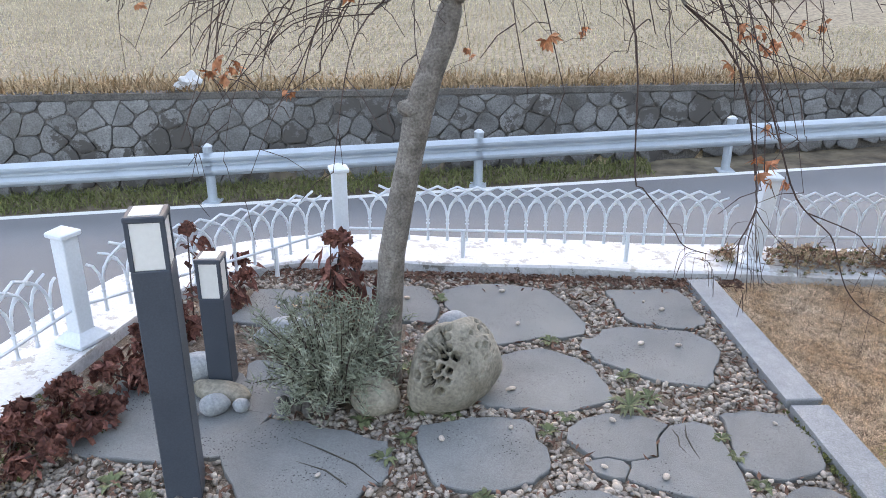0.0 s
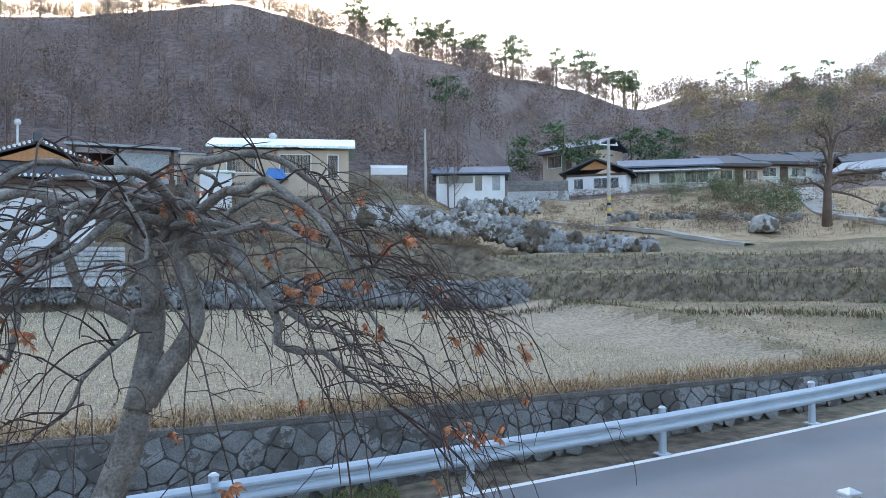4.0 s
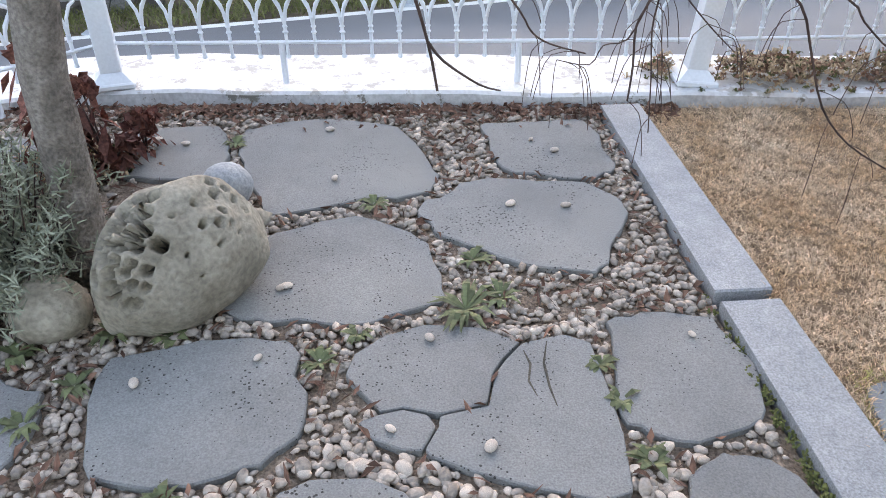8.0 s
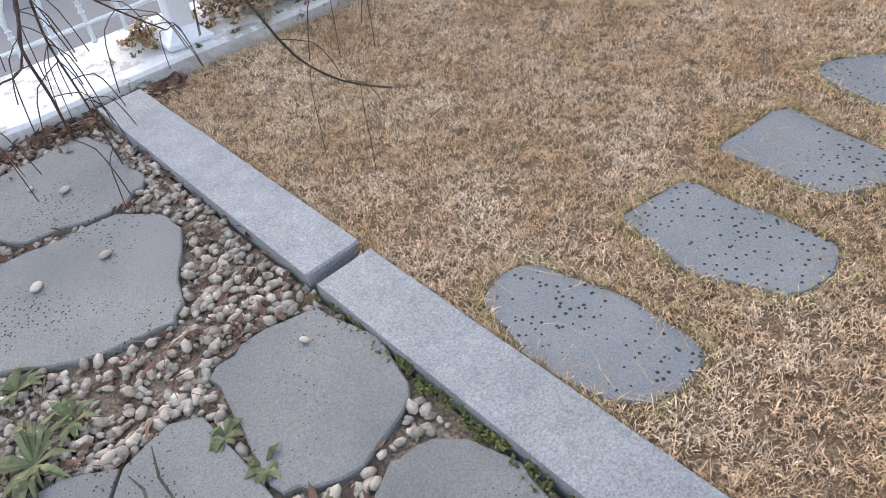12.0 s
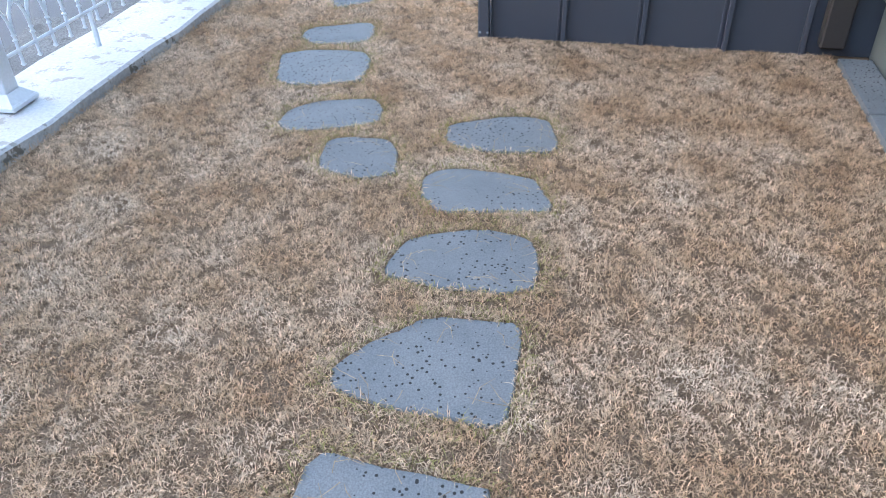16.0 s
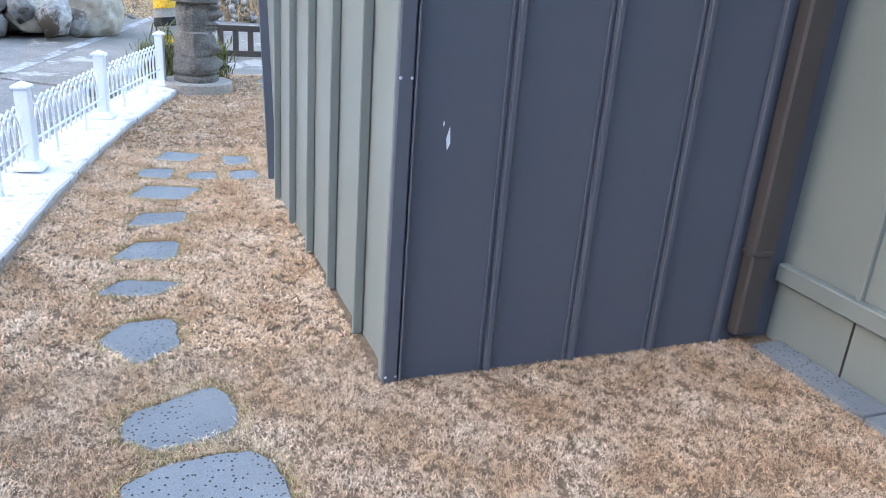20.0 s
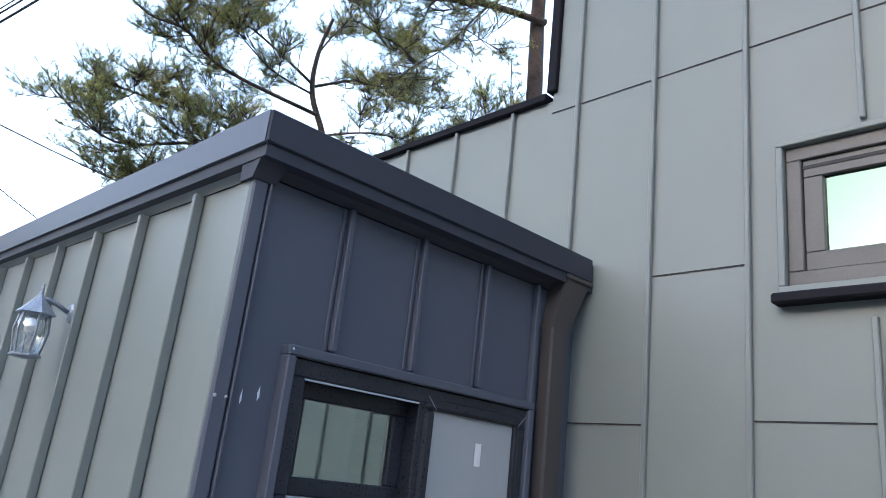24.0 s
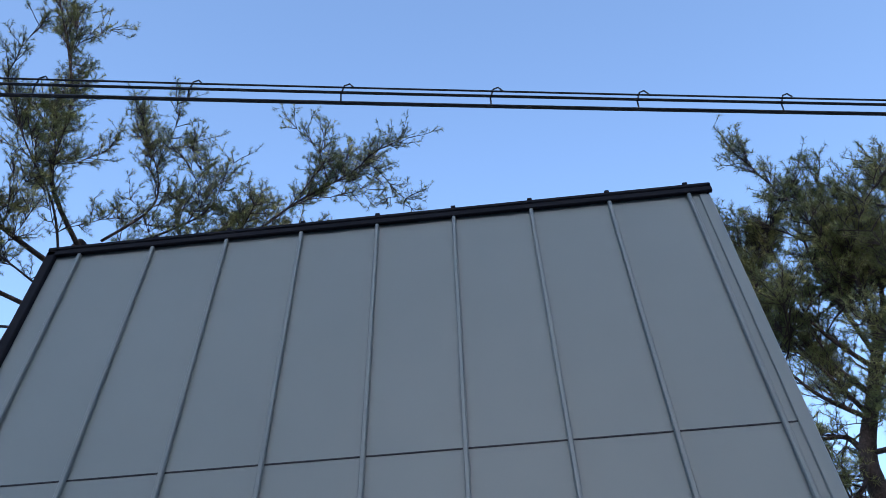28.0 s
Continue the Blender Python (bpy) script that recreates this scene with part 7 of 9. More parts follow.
def face_pt():
    az = rf_.uniform(-64, -19)
    d = rf_.choice((35.0, 35.0, 40.8, 28.5)) + rf_.gauss(0, 0.35) - 1.3 * noise.noise(Vector((az * 0.13, 0.4, 2))) - 0.5 * noise.noise(Vector((az * 0.5, 2.4, 2)))
    x, y, _ = bearing(az, d)
    return x, max(y, wall_y(x) + 0.5)


fp = scatter(9000, face_pt, -0.03)
tagged(new("bank_face_grass", blades("bank_face_grass", fp[:5000], 0.34, 0.016, 1.3, M_SCRUB, 27)), "dead brown growth on the terrace banks", "grass", kind="stuff")
tagged(new("bank_face_grass", blades("bank_face_grass", fp[5000:], 0.3, 0.016, 1.3, M_VERGE, 28)), "green growth on the terrace banks", "grass", kind="stuff")


def bank_pt():
    while True:
        x = rf_.uniform(-45, 45)
        y = far_edge(min(x, 30.0)) + rf_.uniform(0, 36)
        az, d = math.degrees(math.atan2(HX - x, y - HY)), math.hypot(x - HX, y - HY)
        if az > -18 or d > 49:
            return x, y


bp_ = scatter(26000, bank_pt, -0.05)
tagged(new("bank_scrub", blades("bank_scrub", bp_, 0.45, 0.016, 1.4, M_SCRUB, 9)), "brown scrub and weeds on the village bank", "scrub", kind="stuff")
# white bag caught on the field edge
bag = part("plastic_bag", rock_shape(40, (0.35, 0.3, 0.32), 3, 0.35), M_PLASTER, None, smooth=False)
bag.matrix_basis = pose(-6.05, wall_y(-6.05) + 0.35, WALL_TOP + 0.12)
tagged(bag, "crumpled white plastic bag on the field edge", "bag")
bush = tagged(new("yellow_bush", blades("yellow_bush", np.array([bearing(32.2, 40, 1.0)]) + np.random.default_rng(1).normal(0, 0.35, (500, 3)) * [1, 1, 0.4] + [0, 0, 0.4], 0.25, 0.06, 1.5, mat("yellow flowers", [(0.5, 0.36, 0.02), (0.6, 0.45, 0.05)], 0.8, 3, 20, 0, rnd=0.3), 3)), "yellow chrysanthemum bush on the terrace wall", "bush")
# ---- pines behind the house ----
M_NEEDLE = mat("pine needles", [(0.11, 0.14, 0.05), (0.27, 0.28, 0.09), (0.5, 0.43, 0.14)], 0.75, 0.9, 6, 0, rnd=0.45)
M_PINEBARK = mat("red pine bark", [(0.05, 0.035, 0.028), (0.1, 0.07, 0.055)], 0.95, 6, 40, 0.8, grain=0.4)


def pine(label, trunk, limbs, seed, r0, dens=1.0, needle=0.072, fine=1.0):
    """Trunk and limb lines are given; side limbs, twigs and brushes of needles grow on them."""
    r = random.Random(seed)
    t = thing("pine_tree", label, "tree")
    tc = curve(trunk, 5)
    part("trunk", Shape().tube(tc, taper(len(tc), r0, r0 * 0.4), 10), M_PINEBARK, t, smooth=True)
    tw, shoots = Shape(), []

    def crooked(a, d, length, n, bend, lift):
        pts, p = [Vector(a)], Vector(a)
        for _ in range(n):
            d = (d + Vector((r.uniform(-bend, bend), r.uniform(-bend, bend), r.uniform(-bend, bend) + lift))).normalized()
            p = p + d * length / n
            pts.append(p.copy())
        return pts

    lines = []
    for line, rad in limbs:
        pts = [Vector(line[0])] + [Vector(p) + Vector((r.uniform(-0.06, 0.06), r.uniform(-0.06, 0.06), r.uniform(-0.06, 0.06))) for p in line[1:]]
        lines.append((curve(pts, 5), rad, 1.0))
    for c, rad, _ in list(lines):
        n = len(c)
        span = sum((b - a).length for a, b in zip(c, c[1:]))
        for k in range(max(3, int(span * 3.4 * fine))):
            i = min(n - 2, int(n * (0.22 + 0.75 * r.random())))
            d0 = (c[i + 1] - c[max(i - 1, 0)]).normalized()
            d1 = (d0 * 0.7 + Vector((r.uniform(-1, 1), r.uniform(-1, 1), r.uniform(-0.35, 0.6)))).normalized()
            lines.append((crooked(c[i], d1, r.uniform(0.6, 1.5), 6, 0.35, 0.05), max(0.012, rad * 0.3), 1.5))
    for c, rad, more in lines:
        part("limb", Shape().tube(c, taper(len(c), rad * 0.7, max(0.005, rad * 0.2)), 7 if rad > 0.03 else 5), M_PINEBARK, t, smooth=True)
        n = len(c)
        span = sum((b - a).length for a, b in zip(c, c[1:]))
        for k in range(int(span * 7.5 * dens * more) + 3):
            i = r.randint(int(n * 0.2), n - 1)
            d0 = (c[min(i + 1, n - 1)] - c[max(i - 1, 0)]).normalized()
            dd = (d0 * 0.8 + Vector((r.uniform(-1, 1), r.uniform(-1, 1), r.uniform(-0.3, 0.7)))).normalized()
            sec = crooked(c[i], dd, r.uniform(0.2, 0.5), 3, 0.3, 0.12)
            tw.tube(sec, taper(4, 0.009, 0.004), 3, False)
            for j in range(r.randint(4, 7)):
                p = sec[r.randint(1, 3)]
                e = (dd * 0.7 + Vector((r.uniform(-1, 1), r.uniform(-1, 1), r.uniform(-0.1, 1.0)))).normalized()
                q = p + e * r.uniform(0.08, 0.2)
                tw.tube([p, q], [0.0042, 0.003], 3, False)
                shoots.append((q, e))
            shoots.append((sec[-1], (sec[-1] - sec[-2]).normalized()))
    tagged(part("twig_spray", tw, M_PINEBARK, t), kind="stuff")
    e = np.array([p[:] for p, _ in shoots])
    dv = np.array([v[:] for _, v in shoots])
    g = np.random.default_rng(seed)
    K = 22
    dk = np.repeat(dv, K, 0)
    base = np.repeat(e, K, 0) - dk * g.uniform(-0.015, 0.085, (len(e) * K, 1))
    side = np.cross(dk, g.normal(size=dk.shape))
    side /= np.linalg.norm(side, axis=1)[:, None]
    out = dk * g.uniform(0.0, 0.95, (len(dk), 1)) + side * 0.85 + np.array([0, 0, 0.18])
    out /= np.linalg.norm(out, axis=1)[:, None]
    ln_ = needle * g.uniform(0.7, 1.15, (len(out), 1))
    sd = np.cross(out, g.normal(size=out.shape))
    sd *= 0.0031 / np.linalg.norm(sd, axis=1)[:, None]
    v = np.stack([base - sd, base + sd, base + out * ln_], 1).reshape(-1, 3)
    me = fast_mesh("needles", v, np.arange(len(v)).reshape(-1, 3), M_NEEDLE)
    tagged(part("needles", me, None, t, "olive green needle brushes"), kind="stuff")
    return t


EX, EY = 1.55, 0.87


def aim(az, dist, el):
    """A place by compass angle, distance and height angle, counted from the spot beside the annex."""
    a = radians(az)
    return (EX - dist * math.sin(a), EY + dist * math.cos(a), 2.05 + dist * math.tan(radians(el)))


pine("tall red pine with spreading crown behind the house", [aim(-138.6, 10.7, -11), aim(-138.4, 10.7, 12), aim(-138.2, 10.6, 27.3), aim(-137.9, 10.6, 35.5), aim(-138.6, 10.5, 40.7), aim(-139.5, 10.4, 43)],
     [([aim(-138.6, 10.5, 33.7), aim(-132.9, 10.0, 34.5), aim(-126.7, 9.6, 34.2), aim(-118.6, 9.3, 32.9), aim(-110.8, 9.1, 31.6), aim(-103.9, 9.0, 31.5)], 0.085),
      ([aim(-138.5, 10.5, 37.7), aim(-132.1, 10.1, 38.1), aim(-125, 9.8, 36.3), aim(-119, 9.6, 35.8), aim(-114, 9.5, 36.5)], 0.055),
      ([aim(-138.6, 10.5, 40.7), aim(-133.4, 10.0, 42.0), aim(-126.6, 9.6, 43.4), aim(-121.2, 9.3, 46.3), aim(-118.6, 9.2, 47.5)], 0.07),
      ([aim(-134, 10.1, 41.9), aim(-127, 9.6, 40.2), aim(-119.5, 9.2, 39.9), aim(-110.6, 8.9, 40.6), aim(-104.6, 8.8, 41.8)], 0.05),
      ([aim(-138.4, 10.5, 36.3), aim(-134, 10.1, 34.7), aim(-130.2, 9.8, 31.2), aim(-128, 9.7, 29.7)], 0.035),
      ([aim(-139.5, 10.4, 42.5), aim(-134.7, 10.0, 46.3), aim(-132.9, 9.7, 50.7), aim(-129.6, 9.5, 53.6), aim(-125.2, 9.3, 56.8)], 0.065),
      ([aim(-141, 10.2, 43.5), aim(-144.5, 9.9, 47), aim(-143, 9.6, 49.5), aim(-139.5, 9.4, 51.5)], 0.04),
      ([aim(-140, 10.3, 42), aim(-146, 9.8, 44), aim(-153.4, 9.3, 46.8), aim(-159, 9.0, 50.2), aim(-163, 8.8, 52.4), aim(-166.4, 8.7, 54.2)], 0.055),
      ([aim(-146, 9.8, 44), aim(-151, 9.4, 46.3), aim(-154, 9.2, 48.8)], 0.035),
      ([aim(-140, 10.3, 42), aim(-145, 9.9, 45), aim(-149.5, 9.5, 48), aim(-150, 9.4, 50.5)], 0.04),
      ([aim(-138.6, 10.4, 41), aim(-136, 10.0, 44.5), aim(-131, 9.7, 47.5), aim(-127, 9.5, 50)], 0.035),
      ([aim(-138.6, 10.4, 39), aim(-134, 10.1, 40), aim(-129, 9.8, 40.5)], 0.03)], 5, 0.17, 1.15)
pine("smaller pine farther behind the annex", [aim(-122.5, 13.6, -8), aim(-122.3, 13.5, 14), aim(-121.7, 13.4, 22.3), aim(-119.9, 13.3, 26.4), aim(-119.8, 13.2, 29.4), aim(-120.5, 13.1, 32)],
     [([aim(-121.7, 13.4, 20), aim(-116.7, 13.2, 22.2), aim(-113.6, 13, 23.2), aim(-108.1, 12.8, 23.2), aim(-103.5, 12.7, 23.5)], 0.06),
      ([aim(-119, 13.3, 21.5), aim(-112.1, 12.9, 21), aim(-106.3, 12.7, 19.6), aim(-102, 12.6, 21.5)], 0.055),
      ([aim(-120.5, 13.3, 25), aim(-112.9, 12.9, 26.7), aim(-109.4, 12.8, 28.2), aim(-106.3, 12.7, 28.8), aim(-103.5, 12.6, 29.8)], 0.055),
      ([aim(-120, 13.3, 27), aim(-115, 13, 29.5), aim(-110.5, 12.9, 31)], 0.045),
      ([aim(-120, 13.3, 27), aim(-124, 13, 28), aim(-128, 12.8, 27.2)], 0.045),
      ([aim(-121.7, 13.4, 21), aim(-128, 13.3, 22.5), aim(-133, 13.2, 25), aim(-136.4, 13.1, 27.4)], 0.04),
      ([aim(-121.7, 13.4, 20), aim(-126, 13.2, 21), aim(-130, 13.1, 20.5)], 0.04),
      ([aim(-119.9, 13.3, 26.4), aim(-116, 13.1, 27.5), aim(-112.5, 13, 29.5)], 0.035),
      ([aim(-121, 13.4, 23.5), aim(-125, 13.2, 24.5), aim(-128.5, 13.1, 24)], 0.035),
      ([aim(-120, 13.3, 21.5), aim(-116.5, 13.1, 20), aim(-112.5, 13, 18.5), aim(-108, 12.9, 17.5)], 0.04),
      ([aim(-119.8, 13.2, 29.4), aim(-121.5, 13.1, 31.5), aim(-124, 13, 32)], 0.03)], 6, 0.08, 1.6)
pine("dark pine at the far end of the house", [aim(152.8, 9.0, -13), aim(152.8, 9.0, 15), aim(152.8, 9.0, 24.4), aim(152.3, 9.0, 27.1), aim(150.2, 8.9, 30.2), aim(146.9, 8.8, 34.6)],
     [([aim(152.5, 9.0, 26.8), aim(153.1, 8.9, 28.3), aim(155.1, 8.8, 28.8), aim(157, 8.7, 29.5)], 0.06),
      ([aim(150.2, 8.9, 30.2), aim(153, 8.6, 36), aim(154.4, 8.5, 42)], 0.06),
      ([aim(148.6, 8.85, 32), aim(149.5, 8.5, 39), aim(148.5, 8.4, 42.5)], 0.05),
      ([aim(147, 8.8, 34), aim(145.7, 8.5, 37.5), aim(145.5, 8.4, 40)], 0.05),
      ([aim(146.9, 8.8, 34.6), aim(143, 8.5, 37), aim(141.5, 8.4, 39)], 0.05),
      ([aim(151.2, 8.95, 29), aim(154, 8.6, 32), aim(155.5, 8.5, 35)], 0.05),
      ([aim(149, 8.9, 31.5), aim(144, 8.6, 31), aim(139, 8.5, 31)], 0.05),
      ([aim(149, 8.9, 31.5), aim(151.5, 8.6, 35.5), aim(151.5, 8.4, 39.5)], 0.05),
      ([aim(152.4, 9.0, 27), aim(147, 8.7, 26.5), aim(142, 8.6, 27)], 0.05),
      ([aim(152.3, 9.0, 27), aim(153.5, 8.8, 25), aim(155.5, 8.7, 24)], 0.04),
      ([aim(151, 8.95, 29), aim(152.6, 8.7, 33), aim(155.2, 8.6, 38.5)], 0.05),
      ([aim(148.6, 8.85, 32), aim(147, 8.5, 36), aim(146.5, 8.4, 41.5)], 0.05),
      ([aim(150.2, 8.9, 30.2), aim(147, 8.6, 32.5), aim(144, 8.5, 34)], 0.05)], 7, 0.15, 1.9)
pine("young pine on the bank beyond the annex corner", [(28, -3.9, 2.6), (28, -4.0, 4), (28, -4.1, 6.0)], [([(28, -4.0, 3.2), (27.7, -3.2, 3.4), (27.5, -2.7, 3.4)], 0.05), ([(28, -4.0, 4.0), (27.7, -3.3, 4.3), (27.5, -2.9, 4.4)], 0.05), ([(28, -4.0, 4.7), (27.8, -3.5, 5.1), (27.6, -3.2, 5.4)], 0.05), ([(28, -4.0, 3.6), (27.8, -4.8, 4), (27.6, -5.3, 4.2)], 0.05)], 8, 0.08, 0.7, needle=0.13)

# overhead lines
wires = thing("overhead_cables", "black overhead cables with hanging hooks", "cable")


def cable(a, b, r, sag=0.15, n=14):
    a, b = Vector(a), Vector(b)
    return [a.lerp(b, t / n) + Vector((0, 0, -sag * 4 * (t / n) * (1 - t / n))) for t in range(n + 1)]


ca, cb = Vector((13.8, -0.47, 7.31)), Vector((-9.96, -4.03, 7.28))
for off, rr, dz in ((0.0, 0.016, 0.0), (0.05, 0.012, 0.1), (0.07, 0.008, 0.16)):
    part("cable", Shape().tube(cable(ca + Vector((0, off, dz)), cb + Vector((0, off, dz * 0.4)), rr), rr, 6), M_RUBBER, wires)
for k in range(9):
    t = 0.33 + 0.049 * k
    p = ca.lerp(cb, t) + Vector((0, 0, -0.6 * t * (1 - t)))
    part("hook", Shape().tube([p + Vector((0, 0, -0.02)), p + Vector((0.0, 0.03, 0.08)), p + Vector((-0.03, 0.06, 0.15)), p + Vector((-0.07, 0.06, 0.17)), p + Vector((-0.1, 0.05, 0.13))], 0.007, 5), M_RUBBER, wires)
for dz, dy in ((0.0, 0.0), (0.25, 0.3)):
    part("cable", Shape().tube(cable((13.8, -0.47 + dy, 11.1 + dz), (-9.96, -4.03 + dy, 11.1 + dz), 0.01, 0.2), 0.012, 5), M_RUBBER, wires)
for a, b in (((14.2, 0.26, 6.6), (9.5, -9.0, 4.5)), ((14.2, 0.26, 6.9), (30, -4, 6.5)), ((14.2, 0.26, 6.3), (22, -8, 6.0))):
    part("cable", Shape().tube(cable(a, b, 0.01, 0.4), 0.01, 5), M_RUBBER, wires)

# ---- wooded hills ----
M_TARPGREY = mat("grey tarpaulin", [(0.1, 0.11, 0.13), (0.2, 0.21, 0.23)], 0.6, 1.5, 12, 0.4)
M_LARCH = mat("orange larch needles", [(0.21, 0.13, 0.07), (0.35, 0.235, 0.13)], 0.95, 0.08, 2, 0, rnd=0.5)
rh = random.Random(77)


def bare_tree(seed, h, mat_, forks=9, sides=3):
    r = random.Random(seed)
    s = Shape()
    top = Vector((r.uniform(-0.05, 0.05) * h, r.uniform(-0.05, 0.05) * h, h))
    s.tube([(0, 0, -0.5), (top * 0.5)[:], top[:]], [h * 0.014, h * 0.009, h * 0.002], sides, False)
    for _ in range(forks):
        t = r.uniform(0.3, 0.9)
        p = top * t
        a = r.uniform(0, 6.283)
        l = h * r.uniform(0.15, 0.35) * (1.15 - t * 0.6)
        d = Vector((math.cos(a), math.sin(a), r.uniform(0.7, 1.6))).normalized() * l
        s.tube([p[:], (p + d * 0.5 + Vector((0, 0, -0.02 * l)))[:], (p + d)[:]], [h * 0.006, h * 0.004, h * 0.0015], 3, False)
        for _ in range(3):
            q = p + d * r.uniform(0.4, 0.9)
            a2 = r.uniform(0, 6.283)
            e = Vector((math.cos(a2), math.sin(a2), r.uniform(0.4, 1.5))).normalized() * l * 0.5
            s.tube([q[:], (q + e)[:]], [h * 0.003, h * 0.001], 3, False)
    # all faces as triangles
    s.f = [t for f in s.f for t in ((f[0], f[1], f[2]), (f[0], f[2], f[3]))]
    me = s.mesh("bare")
    me.materials.append(mat_)
    return me


def crown(seed, w, h, n, size, mat_, trunk=0.0):
    """A ragged clump of leaf flakes."""
    r = np.random.default_rng(seed)
    c = r.normal(0, 1, (n, 3))
    c /= np.linalg.norm(c, axis=1)[:, None]
    lob = 1 + 0.35 * np.sin(c[:, 0:1] * 4 + seed) * np.cos(c[:, 1:2] * 5 + seed * 2)
    c = c * r.uniform(0.55, 1.0, (n, 1)) * lob * [w / 2, w / 2, h / 2] + [0, 0, h / 2 + trunk]
    a = r.normal(0, 1, (n, 3))
    b = np.cross(a, r.normal(0, 1, (n, 3)))
    a /= np.linalg.norm(a, axis=1)[:, None]
    b /= np.linalg.norm(b, axis=1)[:, None]
    v = np.stack([c - a * size, c + b * size * 0.7, c + a * size], 1).reshape(-1, 3)
    return fast_mesh("crown", v, np.arange(len(v)).reshape(-1, 3), mat_)


bares = [bare_tree(i, 1.0, M_FARBARK) for i in range(6)]
bigs = [bare_tree(40 + i, 1.0, M_FARBARK2, 14) for i in range(3)]


def place(az, d, h, kinds, sink=0.3, wide=1.0):
    x, y, _ = bearing(az, d)
    return (rh.choice(kinds), pose(x, y, terrain(x, y) - sink, rh.uniform(-4, 4), rh.uniform(-4, 4), rh.uniform(0, 360)) @ Matrix.Diagonal((h * wide, h * wide, h, 1)))


it = []
for _ in range(1350):
    az = rh.uniform(-112, 48)
    d = 64 + 72 * rh.random()
    if az < -18:
        d = 98 + 100 * rh.random()
    if az < -30:
        d = 105 + 260 * rh.random() ** 1.2
    it.append(place(az, d, rh.uniform(4, 8) * (1 - 0.55 * step01(105, 140, d) if az > -30 else 0.9), bares))
tagged(new("bare_woodland", joined("bare_woodland", it, M_FARBARK)), "grey-brown leafless woodland on the hillside", "woods", kind="stuff")
it = []
for _ in range(20):
    it.append(place(rh.uniform(-7, 20), rh.uniform(118, 142), rh.uniform(8, 14), bigs))
for az in (23.5, 21.0, 18.2, 15.2, 14.7, 11.6, 10.7, 9.9, 8.8, 5.2, 4.6, 3.2, -0.5, -4.4, -6.6, 17.0, 24.6, 25.6):
    it.append(place(az, 147, rh.uniform(6, 11.5), bigs, 0.4, 0.8))
tagged(new("tall_bare_trees", joined("tall_bare_trees", it, M_FARBARK2)), "tall pale leafless trees among the woodland", "woods", kind="stuff")
rust = [crown(60 + i, 1.0, 0.9, 260, 0.05, M_FARLEAF, 0.15) for i in range(4)]
it = []
for _ in range(500):
    az = rh.uniform(-112, 40)
    d = 66 + 130 * rh.random() if az > -17 else 105 + 100 * rh.random() if az > -34 else 110 + 260 * rh.random()
    it.append(place(az, d, rh.uniform(1.5, 4.0), rust, 0.2, 1.3))
tagged(new("rusty_oaks", joined("rusty_oaks", it, M_FARLEAF)), "rust-brown oak crowns among the bare woods", "woods", kind="stuff")
ever = [crown(80 + i, 1.0, 1.1, 1300, 0.03, M_EVERGREEN, 0.05) for i in range(4)]
bamb = [crown(90 + i, 1.0, 1.2, 1100, 0.03, M_BAMBOO, 0.02) for i in range(3)]
it, it2 = [], []
for _ in range(70):
    it.append(place(rh.uniform(23, 46), rh.uniform(72, 120), rh.uniform(6, 11), ever, 0.5, 0.9))
for _ in range(40):
    it2.append(place(rh.uniform(22.5, 30), rh.uniform(64, 80), rh.uniform(2.2, 5.5), bamb, 0.3, 0.8))
for _ in range(40):
    it.append(place(rh.uniform(-75, -36), rh.uniform(120, 300), rh.uniform(4, 7), ever, 0.5, 1.0))
tagged(new("evergreen_wood", joined("evergreen_wood", it, M_EVERGREEN)), "dark green conifers on the left hillside", "woods", kind="stuff")
tagged(new("bamboo_grove", joined("bamboo_grove", it2, M_BAMBOO)), "yellow-green bamboo grove at the wood's foot", "woods", kind="stuff")
# pines on the skyline: bare stems with flat tops
flat = []
for i in range(4):
    s = Shape().tube([(0, 0, -0.3), (0.02, 0.01, 0.5), (0.0, 0.03, 0.95)], [0.024, 0.019, 0.01], 4, False)
    s.f = [t for f in s.f for t in ((f[0], f[1], f[2]), (f[0], f[2], f[3]))]
    r = random.Random(i)
    for k in range(6):
        z = 0.5 + 0.08 * k
        a = r.uniform(0, 6.3)
        l = r.uniform(0.1, 0.28)
        c = Vector((math.cos(a) * l, math.sin(a) * l, z + 0.05))
        s.add([(0, 0, z), (0, 0, z + 0.012), c[:]], [(0, 1, 2)])
        for _ in range(110):
            q = c + Vector((r.gauss(0, 0.075), r.gauss(0, 0.075), r.gauss(0, 0.028)))
            s.add([q[:], (q + Vector((r.uniform(-0.05, 0.05), r.uniform(-0.05, 0.05), 0.03)))[:], (q + Vector((r.uniform(-0.05, 0.05), r.uniform(-0.05, 0.05), -0.01)))[:]], [(0, 1, 2)])
    me = s.mesh("flat_pine")
    me.materials.append(M_EVERGREEN)
    flat.append(me)
it = []
for az in [rh.uniform(-31, -9) for _ in range(42)] + [18.6, 20.4, 17.9, 7.9, 7.4, 4.9, 12.6, 22.3] + [-38, -41, -43, -36.5]:
    rd = 150 if az > -12 else lerp(190, 330, step01(14, 50, -az))
    it.append(place(az, rd * rh.uniform(0.97, 1.0), rh.uniform(6, 10) * (rd / 170), flat, 0.3))
for az, d in ((-21, 85), (-25, 90), (-26.5, 88), (-30, 95), (-31.5, 100), (-33, 97), (-16, 100)):
    it.append(place(az, d, rh.uniform(7, 9), flat, 0.3))
tagged(new("skyline_pines", joined("skyline_pines", it, M_EVERGREEN)), "dark flat-topped pines along the skyline", "woods", kind="stuff")
